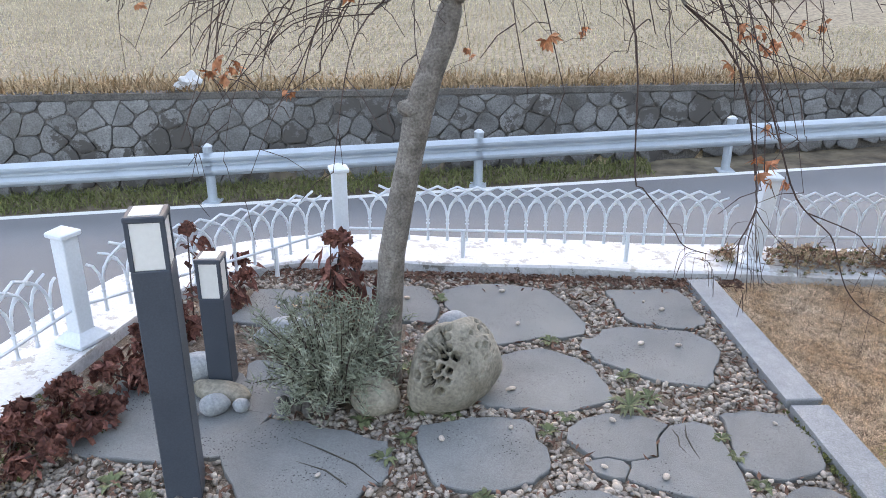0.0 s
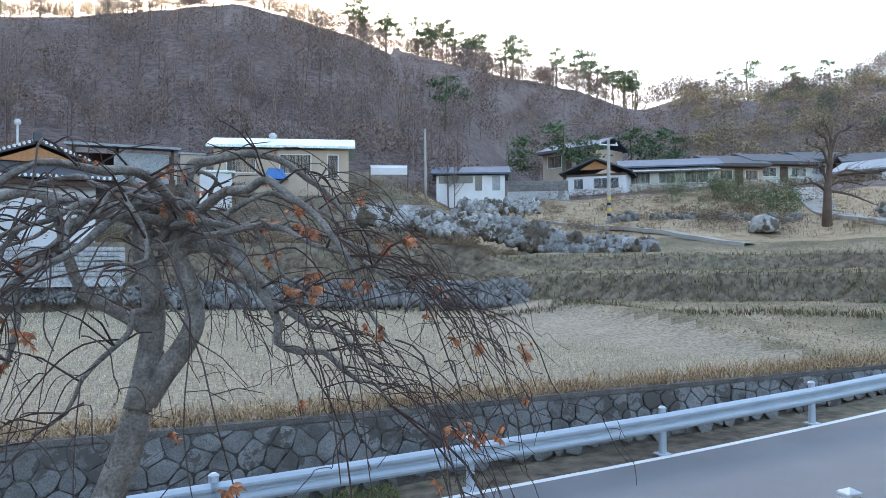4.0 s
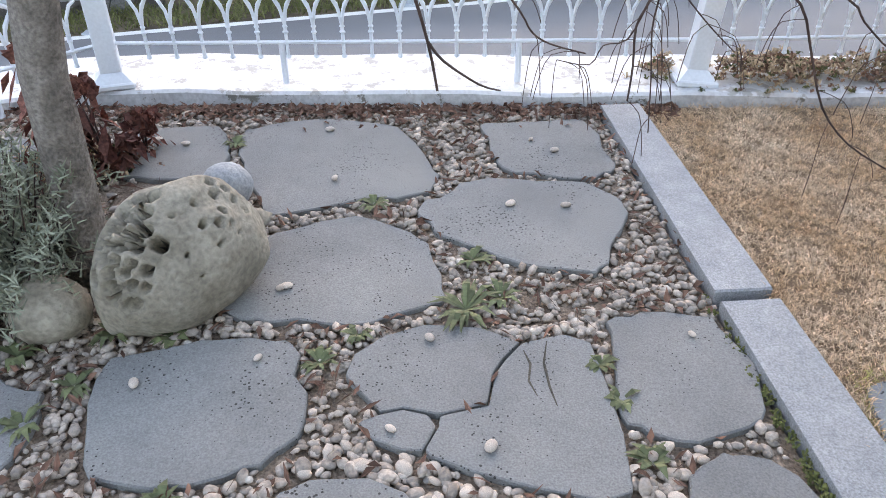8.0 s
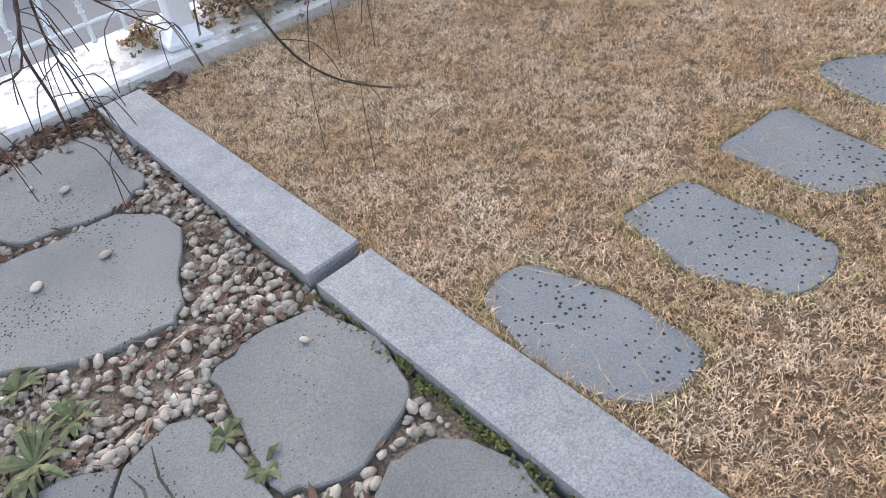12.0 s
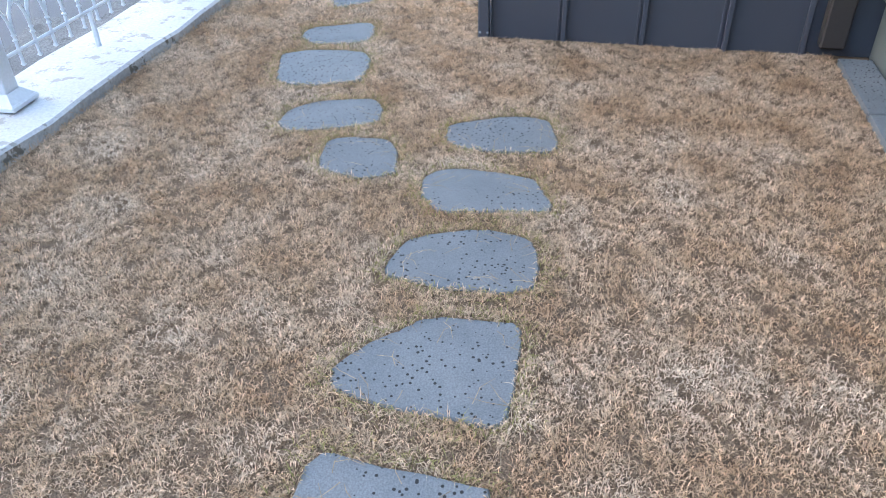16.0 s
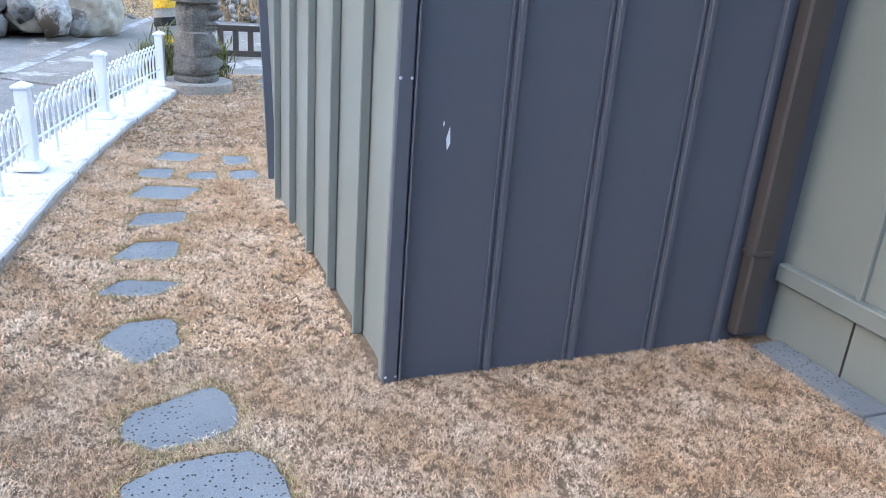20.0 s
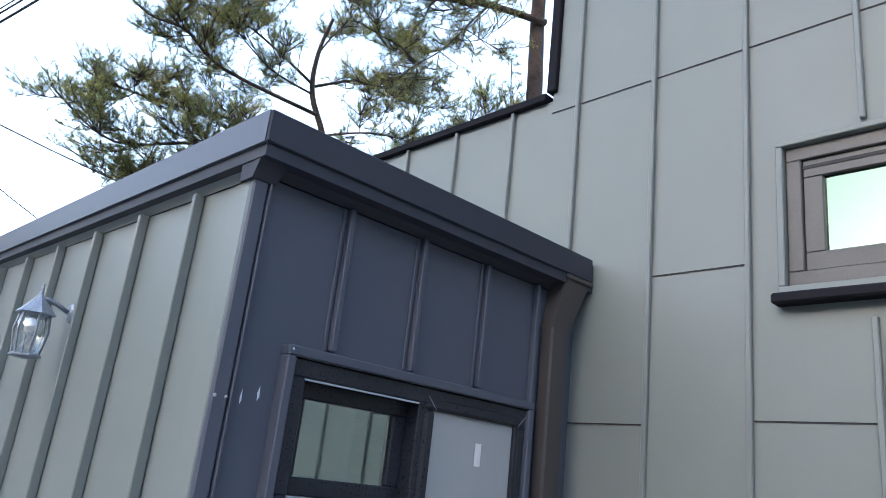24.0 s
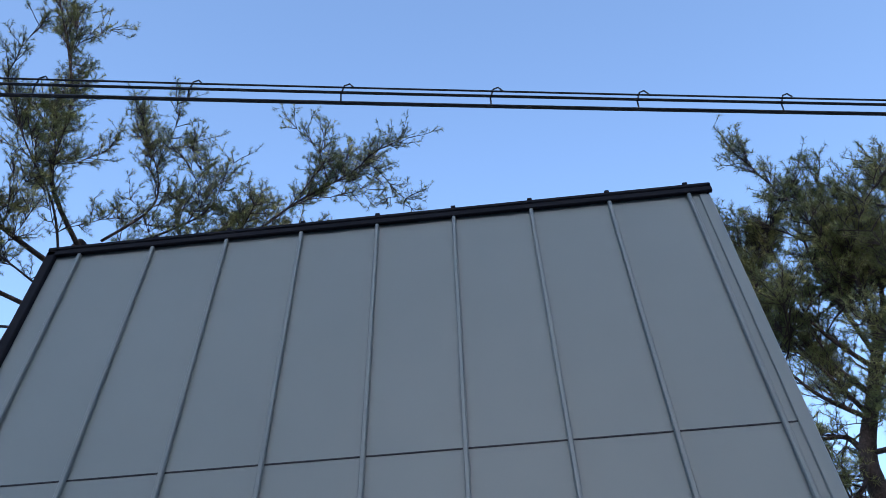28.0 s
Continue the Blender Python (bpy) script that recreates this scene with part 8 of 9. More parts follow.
fuzz = [crown(260 + i, 1.0, 1.1, 230, 0.05, M_FARBARK, 0.05) for i in range(4)]
it = []
for _ in range(1700):
    az = rh.uniform(-60, 40)
    if rh.random() < 0.55:
        it.append(place(az, rh.uniform(66, 140) if az > -17 else rh.uniform(100, 210) if az > -34 else rh.uniform(110, 300), rh.uniform(2.0, 4.0) * (1.0 if az > -17 else 1.4), fuzz, 0.3, 0.9))
        continue
    rd = 150 if az > -12 else lerp(190, 330, step01(14, 50, -az))
    it.append(place(az, rd * rh.uniform(0.955, 1.005), rh.uniform(2.6, 5.0) * rd / 150, fuzz, 0.3, 0.9))
tagged(new("ridge_trees", joined("ridge_trees", it, M_FARBARK)), "fuzzy leafless crowns over hillside and ridge", "woods", kind="stuff")
olive = [crown(360 + i, 1.0, 0.9, 210, 0.06, M_OLIVE, 0.05) for i in range(4)]
it = [place(rh.uniform(-72, -33), rh.uniform(130, 335), rh.uniform(2.5, 5), olive, 0.4, 1.5) for _ in range(700)]
tagged(new("sunlit_woods", joined("sunlit_woods", it, M_OLIVE)), "olive and straw coloured woods on the far hill", "woods", kind="stuff")
bushes = [crown(460 + i, 1.0, 0.8, 200, 0.05, M_SCRUB, 0.0) for i in range(4)]
it = []
for _ in range(620):
    az = rh.uniform(-58, 24)
    it.append(place(az, rh.uniform(38, 62) if az > -18 else rh.uniform(50, 82), rh.uniform(0.5, 1.3), bushes, 0.1, 1.6))
for _ in range(330):
    it.append(place(rh.uniform(-21, 6), rh.uniform(35, 46), rh.uniform(0.35, 0.9), bushes, 0.1, 1.8))
tagged(new("slope_bushes", joined("slope_bushes", it, M_SCRUB)), "brown leafless bushes on the village slope", "bushes", kind="stuff")
it = [place(rh.uniform(-41, -32), rh.uniform(56, 66), rh.uniform(1.0, 2.2), bamb, 0.15, 1.3) for _ in range(22)]
tagged(new("garden_hedge", joined("garden_hedge", it, M_BAMBOO)), "dark green garden bushes below the roadside house", "bushes", kind="stuff")
gold = [crown(160 + i, 1.0, 1.3, 260, 0.05, M_LARCH, 0.1) for i in range(3)]
it = [place(rh.uniform(-112, -78), rh.uniform(110, 330), rh.uniform(4, 9), gold, 0.3, 0.8) for _ in range(420)]
tagged(new("autumn_larches", joined("autumn_larches", it, M_LARCH)), "orange autumn larches on the eastern hill", "woods", kind="stuff")
# single bare trees in the village
bt = part("bare_tree", bare_tree(91, 10.5, M_FARBARK2, 60, 6), None)
bt.matrix_basis = pose(*bearing(28.9, 66, 8.3)) @ Matrix.Diagonal((1.7, 1.7, 0.95, 1))
tagged(bt, "pale grey leafless tree in front of the evergreens", "tree")
ot = thing("old_tree", "dark spreading leafless tree beside the lane", "tree", at=bearing(-42.8, 52, 3.0))
ro = random.Random(3)
part("trunk", Shape().tube([(0, 0, -0.6), (0.04, 0, 0.8), (0.1, 0, 2.2), (0.35, 0.05, 3.6), (0.5, 0.1, 5.2), (0.75, 0.1, 6.6)], [0.34, 0.27, 0.22, 0.17, 0.1, 0.03], 9), M_TIMBER, ot, smooth=True)
BOUGHS = [((0.1, 0, 2.2), (2.6, 0.1)), ((0.1, 0, 2.0), (4.6, -0.9)), ((0.2, 0, 2.9), (2.2, 1.6)), ((0.15, 0, 2.5), (-1.6, 0.9)), ((0.3, 0, 3.4), (-1.9, 1.4)), ((0.4, 0, 4.3), (1.5, 1.7)), ((0.4, 0, 4.0), (-1.2, 1.6)), ((0.1, 0, 1.9), (-2.2, 0.4)), ((0.5, 0, 5.0), (-0.6, 1.2)), ((0.2, 0, 2.7), (3.6, 0.4))]
for st, (out, up) in BOUGHS:
    st = Vector(st)
    y_ = ro.uniform(-0.8, 0.8)
    c = curve([st, st + Vector((out * 0.3, y_ * 0.4, up * 0.5 + 0.35)), st + Vector((out * 0.6, y_ * 0.7, up * 0.7 + 0.25)), st + Vector((out, y_, up))], 4)
    b = part("branch", Shape().tube(c, taper(len(c), 0.11, 0.02), 6), M_TIMBER, ot)
    s = Shape()
    for _ in range(34):
        p = c[ro.randint(3, len(c) - 1)]
        e = Vector((ro.uniform(-0.8, 0.8) + 0.2 * out, ro.uniform(-1, 1), ro.uniform(-0.5, 1.1))) * ro.uniform(0.3, 0.9)
        s.tube([p[:], (p + e * 0.5 + Vector((0, 0, 0.06)))[:], (p + e)[:]], [0.02, 0.014, 0.005], 3, False)
    tagged(part("twig_spray", s, M_TIMBER, b), kind="stuff")
# brushy knoll at the end of the terrace
kx, ky, _ = bearing(36.5, 54)
kz = terrain(kx, ky)
KR, KH = 13.5, 8.0


def knoll_z(x, y):
    q = min(1.0, math.hypot(x - kx, y - ky) / KR)
    return kz - 1.0 + KH * (1 - q ** 1.7) + 0.9 * noise.noise(Vector((x * 0.3, y * 0.3, 3))) + 0.6 * noise.noise(Vector((x * 0.9, y * 0.9, 6)))


kn = Shape()
for i in range(29):
    for k in range(90):
        a, q = 2 * math.pi * k / 90, KR * (i + 0.02) / 28
        x, y = kx + q * math.cos(a), ky + q * math.sin(a)
        kn.v.append((x, y, knoll_z(x, y)))
kn.f = [(i * 90 + k, (i + 1) * 90 + k, (i + 1) * 90 + (k + 1) % 90, i * 90 + (k + 1) % 90) for i in range(28) for k in range(90)] + [tuple(reversed(range(90)))]
setting("knoll", kn, mat("brown bracken slope", [(0.075, 0.046, 0.032), (0.13, 0.08, 0.055), (0.2, 0.135, 0.09)], 0.95, 0.5, 6, 0.8, grain=0.5, depth=0.1), "steep brown knoll overgrown with dead scrub", smooth=True, category="slope")
roots_ = []
for _ in range(15000):
    a, q = rh.uniform(0, 6.283), KR * math.sqrt(rh.random())
    x, y = kx + q * math.cos(a), ky + q * math.sin(a)
    roots_.append((x, y, knoll_z(x, y) - 0.05))
tagged(new("knoll_scrub", blades("knoll_scrub", np.array(roots_), 0.6, 0.014, 1.4, mat("dead bracken", [(0.085, 0.055, 0.04), (0.17, 0.115, 0.08)], 0.9, 0.4, 20, 0, rnd=0.2, grain=0.4), 10)), "tall brown scrub on the knoll", "scrub", kind="stuff")
# blue netting fence along the top of the block wall
nf = thing("net_fence", "low blue netting fence on the terrace wall", "fence")
for k in range(9):
    q = p0.lerp(p1, 0.02 + 0.07 * k)
    part("post", Shape().tube([(q.x, q.y + 0.3, q.z + 1.2), (q.x, q.y + 0.3, q.z + 2.15)], 0.03, 6), M_SHEET, nf)
for h in (1.45, 1.7, 1.95, 2.1):
    a, b = p0.lerp(p1, 0.02), p0.lerp(p1, 0.58)
    part("net_strand", Shape().tube([(a.x, a.y + 0.3, a.z + h), (b.x, b.y + 0.3, b.z + h)], 0.022, 5), M_BLUE, nf)
junk = thing("scrap_heap", "grey tarpaulin and scrap stacked on the terrace", "heap", at=tuple(p0.lerp(p1, 0.42) + Vector((0, 1.6, 1.2))))
for k in range(5):
    part("scrap_sheet", Shape().box((k * 0.9 - 2.0, 0.2 * (k % 2), 0.3 + 0.12 * (k % 3)), (1.1, 0.9, 0.5 + 0.15 * (k % 2)), 0.06), (M_SHEET, M_TARPGREY, M_TIMBER)[k % 3], junk, at=pose(0, 0, 0, 4 * k - 8, 5 - 3 * k, 7 * k))
# ---- yard beyond the lawn: statue, pole, gate, rubble ----
M_LAVA = mat("grey lava stone", [(0.1, 0.095, 0.087), (0.17, 0.162, 0.15)], 0.95, 8, 60, 0.9, grain=0.35, pits=((0.05, 0.05, 0.045), 45, 0.12, 0.4))
M_GATE = mat("dark brown gate paint", [(0.05, 0.04, 0.036), (0.075, 0.06, 0.055)], 0.5, 3, 60, 0.05)
M_TARP = mat("black tarpaulin", [(0.02, 0.022, 0.028), (0.05, 0.055, 0.065)], 0.6, 1.5, 20, 0.4)
M_WOOD = mat("peeled wood", [(0.4, 0.26, 0.14), (0.5, 0.34, 0.2)], 0.8, 5, 40, 0.3)
setting("yard", Shape().prism([(11.2, -7.0), (30, -9.0), (30, 3.0), (13.0, 2.4), (11.2, -0.2)], -0.7, -0.36), mat("gravelly concrete", [(0.15, 0.142, 0.13), (0.23, 0.218, 0.2)], 0.95, 1.2, 30, 0.5, grain=0.35, patch=((0.36, 0.35, 0.33), 0.7, 0.58)), "worn concrete yard and lane", category="yard")
for k, (y0, y1) in enumerate(((1.7, 2.2), (3.3, 3.5))):
    part_ = part("pale_strip", Shape().prism([(13.4, y0 - 1.0), (29, y0 - 4.2), (29, y1 - 4.2), (13.4, y1 - 1.0)], -0.36, -0.352), M_BLOCK, None)
    tagged(part_, "pale newer concrete strip across the yard", "paving", kind="structure")
pl = part("statue_plinth", Shape().lathe([(0.36, -0.1), (0.36, 0.1), (0.345, 0.115)], (10.1, 0.07, 0.0), 24), M_CONC, None)
tagged(pl, "round concrete plinth on the lawn", "plinth")
s = Shape()
SD, NZ = 72, 96


def bell(v, mid, wide):
    return math.exp(-((v - mid) / wide) ** 2)


def statue_r(z, dx, dy):
    """Outline of the guardian: body with folded arms, long face towards -y, brimmed hat."""
    f = max(0.0, -dy)
    flank = bell(abs(dx), 1.0, 0.35)
    if z < 0.5:
        r = 0.205 + 0.025 * bell(z, 0.1, 0.2) + 0.02 * flank
        # upper arms down the flanks, forearms across the belly
        r += 0.035 * bell(dy, 0.05, 0.3) * flank * step01(0.1, 0.16, z)
        r += 0.06 * bell(z, 0.33 - 0.05 * dx, 0.045) * f ** 1.5
        r += 0.05 * bell(z, 0.19 + 0.05 * dx, 0.04) * f ** 1.5
        r -= 0.03 * bell(z, 0.26, 0.018) * (0.3 + f)
        r -= 0.03 * bell(z, 0.07, 0.015)
        return r - 0.03 * step01(0.44, 0.5, z) * (1 - flank)
    if z < 0.8:
        r = 0.168 + 0.012 * bell(z, 0.66, 0.1)
        g_ = f ** 3
        r += 0.055 * g_ * bell(z, 0.775, 0.035)
        r += 0.105 * f ** 7 * bell(z, 0.675, 0.05) + 0.05 * f ** 7 * bell(z, 0.74, 0.05)
        r += 0.07 * g_ * bell(z, 0.585, 0.018) + 0.06 * g_ * bell(z, 0.548, 0.016)
        r += 0.06 * g_ * bell(z, 0.51, 0.02)
        r -= 0.045 * bell(z, 0.725, 0.025) * bell(abs(dx), 0.5, 0.22) * f
        r += 0.045 * bell(dy, 0.12, 0.13) * flank * bell(z, 0.655, 0.085)
        return r
    brim = 0.235 + 0.012 * f
    if z < 0.875:
        return brim - 0.02 * bell(z, 0.875, 0.012)
    t = (z - 0.875) / 0.3
    return 0.205 * math.sqrt(max(0.003, 1 - t * t * 0.995)) + 0.012 * bell(t, 0.0, 0.08)


for i in range(NZ + 1):
    z = 1.169 * i / NZ
    for k in range(SD):
        a = 2 * math.pi * k / SD
        dx, dy = math.cos(a), math.sin(a)
        r = statue_r(z, dx, dy) * (1 + 0.035 * noise.noise(Vector((dx * 4, dy * 4, z * 14))) + 0.02 * noise.noise(Vector((dx * 12, dy * 12, z * 40))))
        s.v.append((r * dx, r * dy, z))
for i in range(NZ):
    for k in range(SD):
        s.f.append((i * SD + k, i * SD + (k + 1) % SD, (i + 1) * SD + (k + 1) % SD, (i + 1) * SD + k))
s.f.append(tuple(NZ * SD + k for k in range(SD)))
stat = part("stone_statue", s, M_LAVA, None)
stat.matrix_basis = pose(10.08, 0.08, 0.115)
tagged(stat, "weathered lava stone guardian statue with brimmed hat", "statue")
pole = utility_pole(14.2, 0.26, -0.4, 9.5, 0.2, False, False)
for k in range(4):
    s = Shape()
    for j in range(15):
        a = 2 * math.pi * j / 14
        z = 0.0 + 0.26 * k + 0.14 * (j / 14)
        s.add([(0.203 * math.cos(a), 0.203 * math.sin(a), z + 0.1), (0.203 * math.cos(a), 0.203 * math.sin(a), z + 0.23)], [])
    s.f = [(2 * j, 2 * j + 2, 2 * j + 3, 2 * j + 1) for j in range(14)]
    part("warning_band", s, M_WARN if k % 2 else M_RUBBER, pole)
part("conduit", Shape().tube([(0.02, -0.26, 0.0), (0.02, -0.25, 7.0)], 0.045, 8), M_GALV, pole)
part("conduit", Shape().tube([(-0.05, -0.21, 0.0), (-0.05, -0.2, 7.0)], 0.025, 6), M_RUBBER, pole)
part("meter_box", Shape().box((-0.1, 0.26, 1.55), (0.16, 0.14, 0.3), 0.02), M_RUBBER, pole)
part("cable", Shape().tube([(-0.21, 0.05, 9.0), (-0.22, -0.02, 5.0), (-0.215, 0.03, 3.2), (-0.21, -0.05, 2.2), (-0.15, 0.15, 1.2), (-0.12, 0.24, 1.4)], 0.014, 5), M_RUBBER, pole)
for z in (1.7, 3.3, 4.9, 6.5):
    part("clamp", Shape().lathe([(0.21, 0), (0.21, 0.03)], (0, 0, z), 14), M_GALV, pole)
    part("step_bolt", Shape().tube([(-0.18, 0.05, z + 0.4), (-0.32, 0.12, z + 0.4)], 0.012, 5), M_GALV, pole)
gate = thing("sliding_gate", "dark brown slatted sliding gate", "gate", at=(15.6, -0.55, -0.36), turn=-90)
part("top_rail", Shape().span((0, -0.03, 0.46), (3.2, 0.03, 0.56), 0.005), M_GATE, gate)
part("bottom_rail", Shape().span((0, -0.03, 0.03), (3.2, 0.03, 0.13), 0.005), M_GATE, gate)
for k in range(13):
    part("slat", Shape().span((0.02 + 0.255 * k, -0.02, 0.13), (0.12 + 0.255 * k, 0.02, 0.46), 0.004), M_GATE, gate)
part("post", Shape().span((0.88, 0.04, 0), (0.98, 0.14, 1.3), 0.006), M_GATE, gate)
part("hook_arm", Shape().tube([(0.93, 0.09, 1.3), (0.93, 0.09, 1.36), (1.06, 0.09, 1.38), (1.09, 0.09, 1.3)], 0.03, 6), M_GATE, gate)
trk = thing("forked_post", "peeled forked wooden post beyond the gate", "post", at=(19.5, 0.25, -0.36))
part("stem", Shape().tube([(0, 0, 0), (0.03, 0.02, 0.8), (-0.02, 0.05, 1.7)], [0.09, 0.08, 0.07], 8), M_WOOD, trk, smooth=True)
part("fork", Shape().tube([(-0.02, 0.05, 1.65), (0, -0.12, 1.9), (0, -0.28, 2.05)], [0.06, 0.05, 0.03], 7), M_WOOD, trk, smooth=True)
part("fork", Shape().tube([(-0.02, 0.05, 1.65), (0, 0.16, 1.9), (0, 0.2, 2.1)], [0.06, 0.05, 0.03], 7), M_WOOD, trk, smooth=True)
part("dish", Shape().lathe([(0.3, 0.0), (0.34, 0.06), (0.3, 0.1)], (0, -0.1, 2.1), 14), M_WOOD, trk)
ring_ = part("concrete_ring", Shape().lathe([(0.55, -0.4), (0.55, 0.5), (0.48, 0.5), (0.48, 0.1)], (24.6, -0.9, 0.75), 20), M_CONC, None)
tagged(ring_, "concrete well ring on the bank", "well ring")
# shrubs by the statue
for x, y, h in ((10.6, 0.42, 0.45), (10.75, -0.12, 0.35)):
    sb = tagged(new("box_shrub", blades("box_shrub", np.random.default_rng(int(x * 10)).normal(0, 0.1, (900, 3)) * [1, 1, 1.2] + [x, y, 0.2], h * 0.4, 0.008, 1.2, M_VERGE, 4)), "small green shrub behind the statue", "shrub")
# rubble heap and stone bank across the yard
it = []
for _ in range(420):
    a = rv.random()
    x, y = lerp(17, 22.5, rv.random()), lerp(1.8, 7.5, rv.random())
    k = rv.uniform(0.35, 1.5)
    it.append((rv.choice(rub), pose(x, y, -0.3 + max(0.0, 1.0 - abs(y - 4.5) * 0.22) * rv.random() * 1.0, rv.uniform(0, 360), rv.uniform(0, 360), 0) @ Matrix.Diagonal((k, k, k, 1))))
tagged(new("rubble_heap", joined("rubble_heap", it, M_RUBBLE, False)), "heap of broken pale stones beside the yard", "rubble", kind="stuff")
for x, y, w in ((18.6, 1.7, 1.5), (19.2, 3.2, 1.7), (18.0, 2.6, 1.1)):
    boulder("large_boulder", "large pale boulder in the rubble heap", (x, y, 0.0), (w, w * 0.8, w * 0.75), int(w * 10), M_ROCK, 30, 4, 0.15)
bank = Shape()
BANK = [(22.6, -0.6), (22.9, -0.2), (24.5, 0.65), (25.9, 1.3), (27.0, 1.8), (27.15, 2.8), (40.0, 2.9), (70.0, 3.0)]
for k in range(31):
    y = -14 + k
    for x, z in BANK:
        bank.v.append((x + 0.35 * noise.noise(Vector((x * 0.4, y * 0.5, 2))), y, z + (0.22 * noise.noise(Vector((x * 0.6, y * 0.6, 5))) if x < 27 else 0.0)))
nb_ = len(BANK)
bank.f = [(k * nb_ + i, k * nb_ + i + 1, (k + 1) * nb_ + i + 1, (k + 1) * nb_ + i) for k in range(30) for i in range(nb_ - 1)]
setting("east_bank", bank, M_BANK, "dry grass bank beyond the yard", category="bank")
it = []
for _ in range(2200):
    y = rv.uniform(-9, 14)
    z = rv.uniform(1.75, 2.8)
    k = rv.uniform(0.25, 0.6)
    it.append((rv.choice(dark_rub if rv.random() < 0.5 else rub), pose(27.0 + 0.1 * (z - 1.8), y, z, rv.uniform(0, 360), rv.uniform(0, 360), 0) @ Matrix.Diagonal((k, k, k, 1))))
for _ in range(260):
    x, y = rv.uniform(22.4, 23.6), rv.uniform(-6, 12)
    k = rv.uniform(0.2, 0.6)
    it.append((rv.choice(rub), pose(x, y, -0.3 + (x - 22.6) * 0.55, rv.uniform(0, 360), rv.uniform(0, 360), 0) @ Matrix.Diagonal((k, k, k, 1))))
tagged(new("rubble_wall", joined("rubble_wall", it, M_RUBBLE, False)), "rubble stone wall along the east bank", "stone wall", kind="stuff")
hut = thing("tarpaulin_hut", "old hut with tiled roof, hung with black tarpaulins", "hut", at=(29, 5.5, 2.85), turn=-90)
part("wall", Shape().span((-3.5, 0, 0), (9.0, 4, 1.75)), M_SHEET, hut)
part("roof", Shape().add([(-4.2, -0.9, 1.7), (9.8, -0.9, 1.7), (9.8, 2.0, 2.5), (-4.2, 2.0, 2.5), (-4.2, 5.2, 1.7), (9.8, 5.2, 1.7)], [(0, 1, 2, 3), (3, 2, 5, 4)]), M_TILE, hut)
part("eaves_board", Shape().span((-4.2, -0.95, 1.6), (9.8, -0.86, 1.72)), M_PLASTER, hut)
for k in range(5):
    x = -3.2 + 1.1 * k
    s = Shape()
    s.add([(x, -0.5, 0.05), (x + 1.0, -0.45, 0.0), (x + 1.15, -0.15, 1.7), (x + 0.5, -0.2, 1.5 - 0.2 * (k % 2)), (x - 0.05, -0.15, 1.72)], [(0, 1, 2, 3), (0, 3, 4)])
    part("tarpaulin", s, M_TARP, hut, "torn black tarpaulin")
part("parapet", Shape().span((1.5, -1.75, -0.1), (9.0, -1.55, 0.5)), M_CONC, hut)
gp_ = rng_f.uniform(0, 1, (9000, 3)) * [4.3, 22, 0] + [22.8, -9, 0]
gp_[:, 2] = np.interp(gp_[:, 0], [b[0] for b in BANK], [b[1] for b in BANK]) - 0.06
tagged(new("bank_grass", blades("bank_grass", gp_, 0.4, 0.018, 1.3, M_DRYGRASS, 14)), "tan dry grass on the east bank", "grass", kind="stuff")
# ---- planting round the maple and along the kerb ----
rp_ = random.Random(21)


def leaf_tuft(s, c, n, lo, hi, width, spread, rise=0.5, droop=0.2):
    """Pointed leaves that spring from one spot."""
    for _ in range(n):
        a, l = rp_.uniform(0, 6.283), rp_.uniform(lo, hi)
        d = Vector((math.cos(a), math.sin(a), 0)) * spread
        u = Vector((-math.sin(a), math.cos(a), 0)) * width * rp_.uniform(0.7, 1.2)
        p0 = Vector(c)
        p1 = p0 + d * l * 0.55 + Vector((0, 0, l * rise * rp_.uniform(0.6, 1.2)))
        p2 = p0 + d * l + Vector((0, 0, l * (rise - droop) * rp_.uniform(0.4, 1.1)))
        s.add([(p0 - u * 0.3)[:], (p0 + u * 0.3)[:], (p1 + u)[:], (p2)[:], (p1 - u)[:]], [(0, 1, 2, 4), (4, 2, 3)])


# grey-green shrub with fine needle leaves
shrub = thing("lavender_shrub", "grey-green needle-leaved lavender shrub by the maple trunk", "shrub", at=(-1.84, 0.02, 0))
stem_s, leaf_s = Shape(), Shape()
for k in range(230):
    a, r0 = rp_.uniform(0, 6.283), rp_.uniform(0, 0.12)
    out = rp_.uniform(0.02, 0.25)
    h = rp_.uniform(0.06, 0.38) * (1.2 - 1.3 * out)
    b = Vector((r0 * math.cos(a), r0 * math.sin(a), 0))
    t = Vector(((r0 + out) * math.cos(a), (r0 + out) * math.sin(a), h))
    m_ = (b + t) / 2 + Vector((0, 0, 0.05))
    c = curve([b, m_, t], 3)
    stem_s.tube(c, taper(len(c), 0.003, 0.0012), 4, False)
    for p in c[1:]:
        for _ in range(9):
            d = Vector((rp_.uniform(-1, 1), rp_.uniform(-1, 1), rp_.uniform(-0.2, 1.2))).normalized() * rp_.uniform(0.018, 0.04)
            u = d.orthogonal().normalized() * 0.0027
            q = p + Vector((rp_.uniform(-0.012, 0.012), rp_.uniform(-0.012, 0.012), rp_.uniform(-0.03, 0.03)))
            leaf_s.add([(q - u)[:], (q + u)[:], (q + d + u * 0.3)[:], (q + d - u * 0.3)[:]], [(0, 1, 2, 3)])
tagged(part("stem_growth", stem_s, M_TWIG, shrub), kind="stuff")
tagged(part("foliage", leaf_s, M_LAVENDER, shrub), kind="stuff")


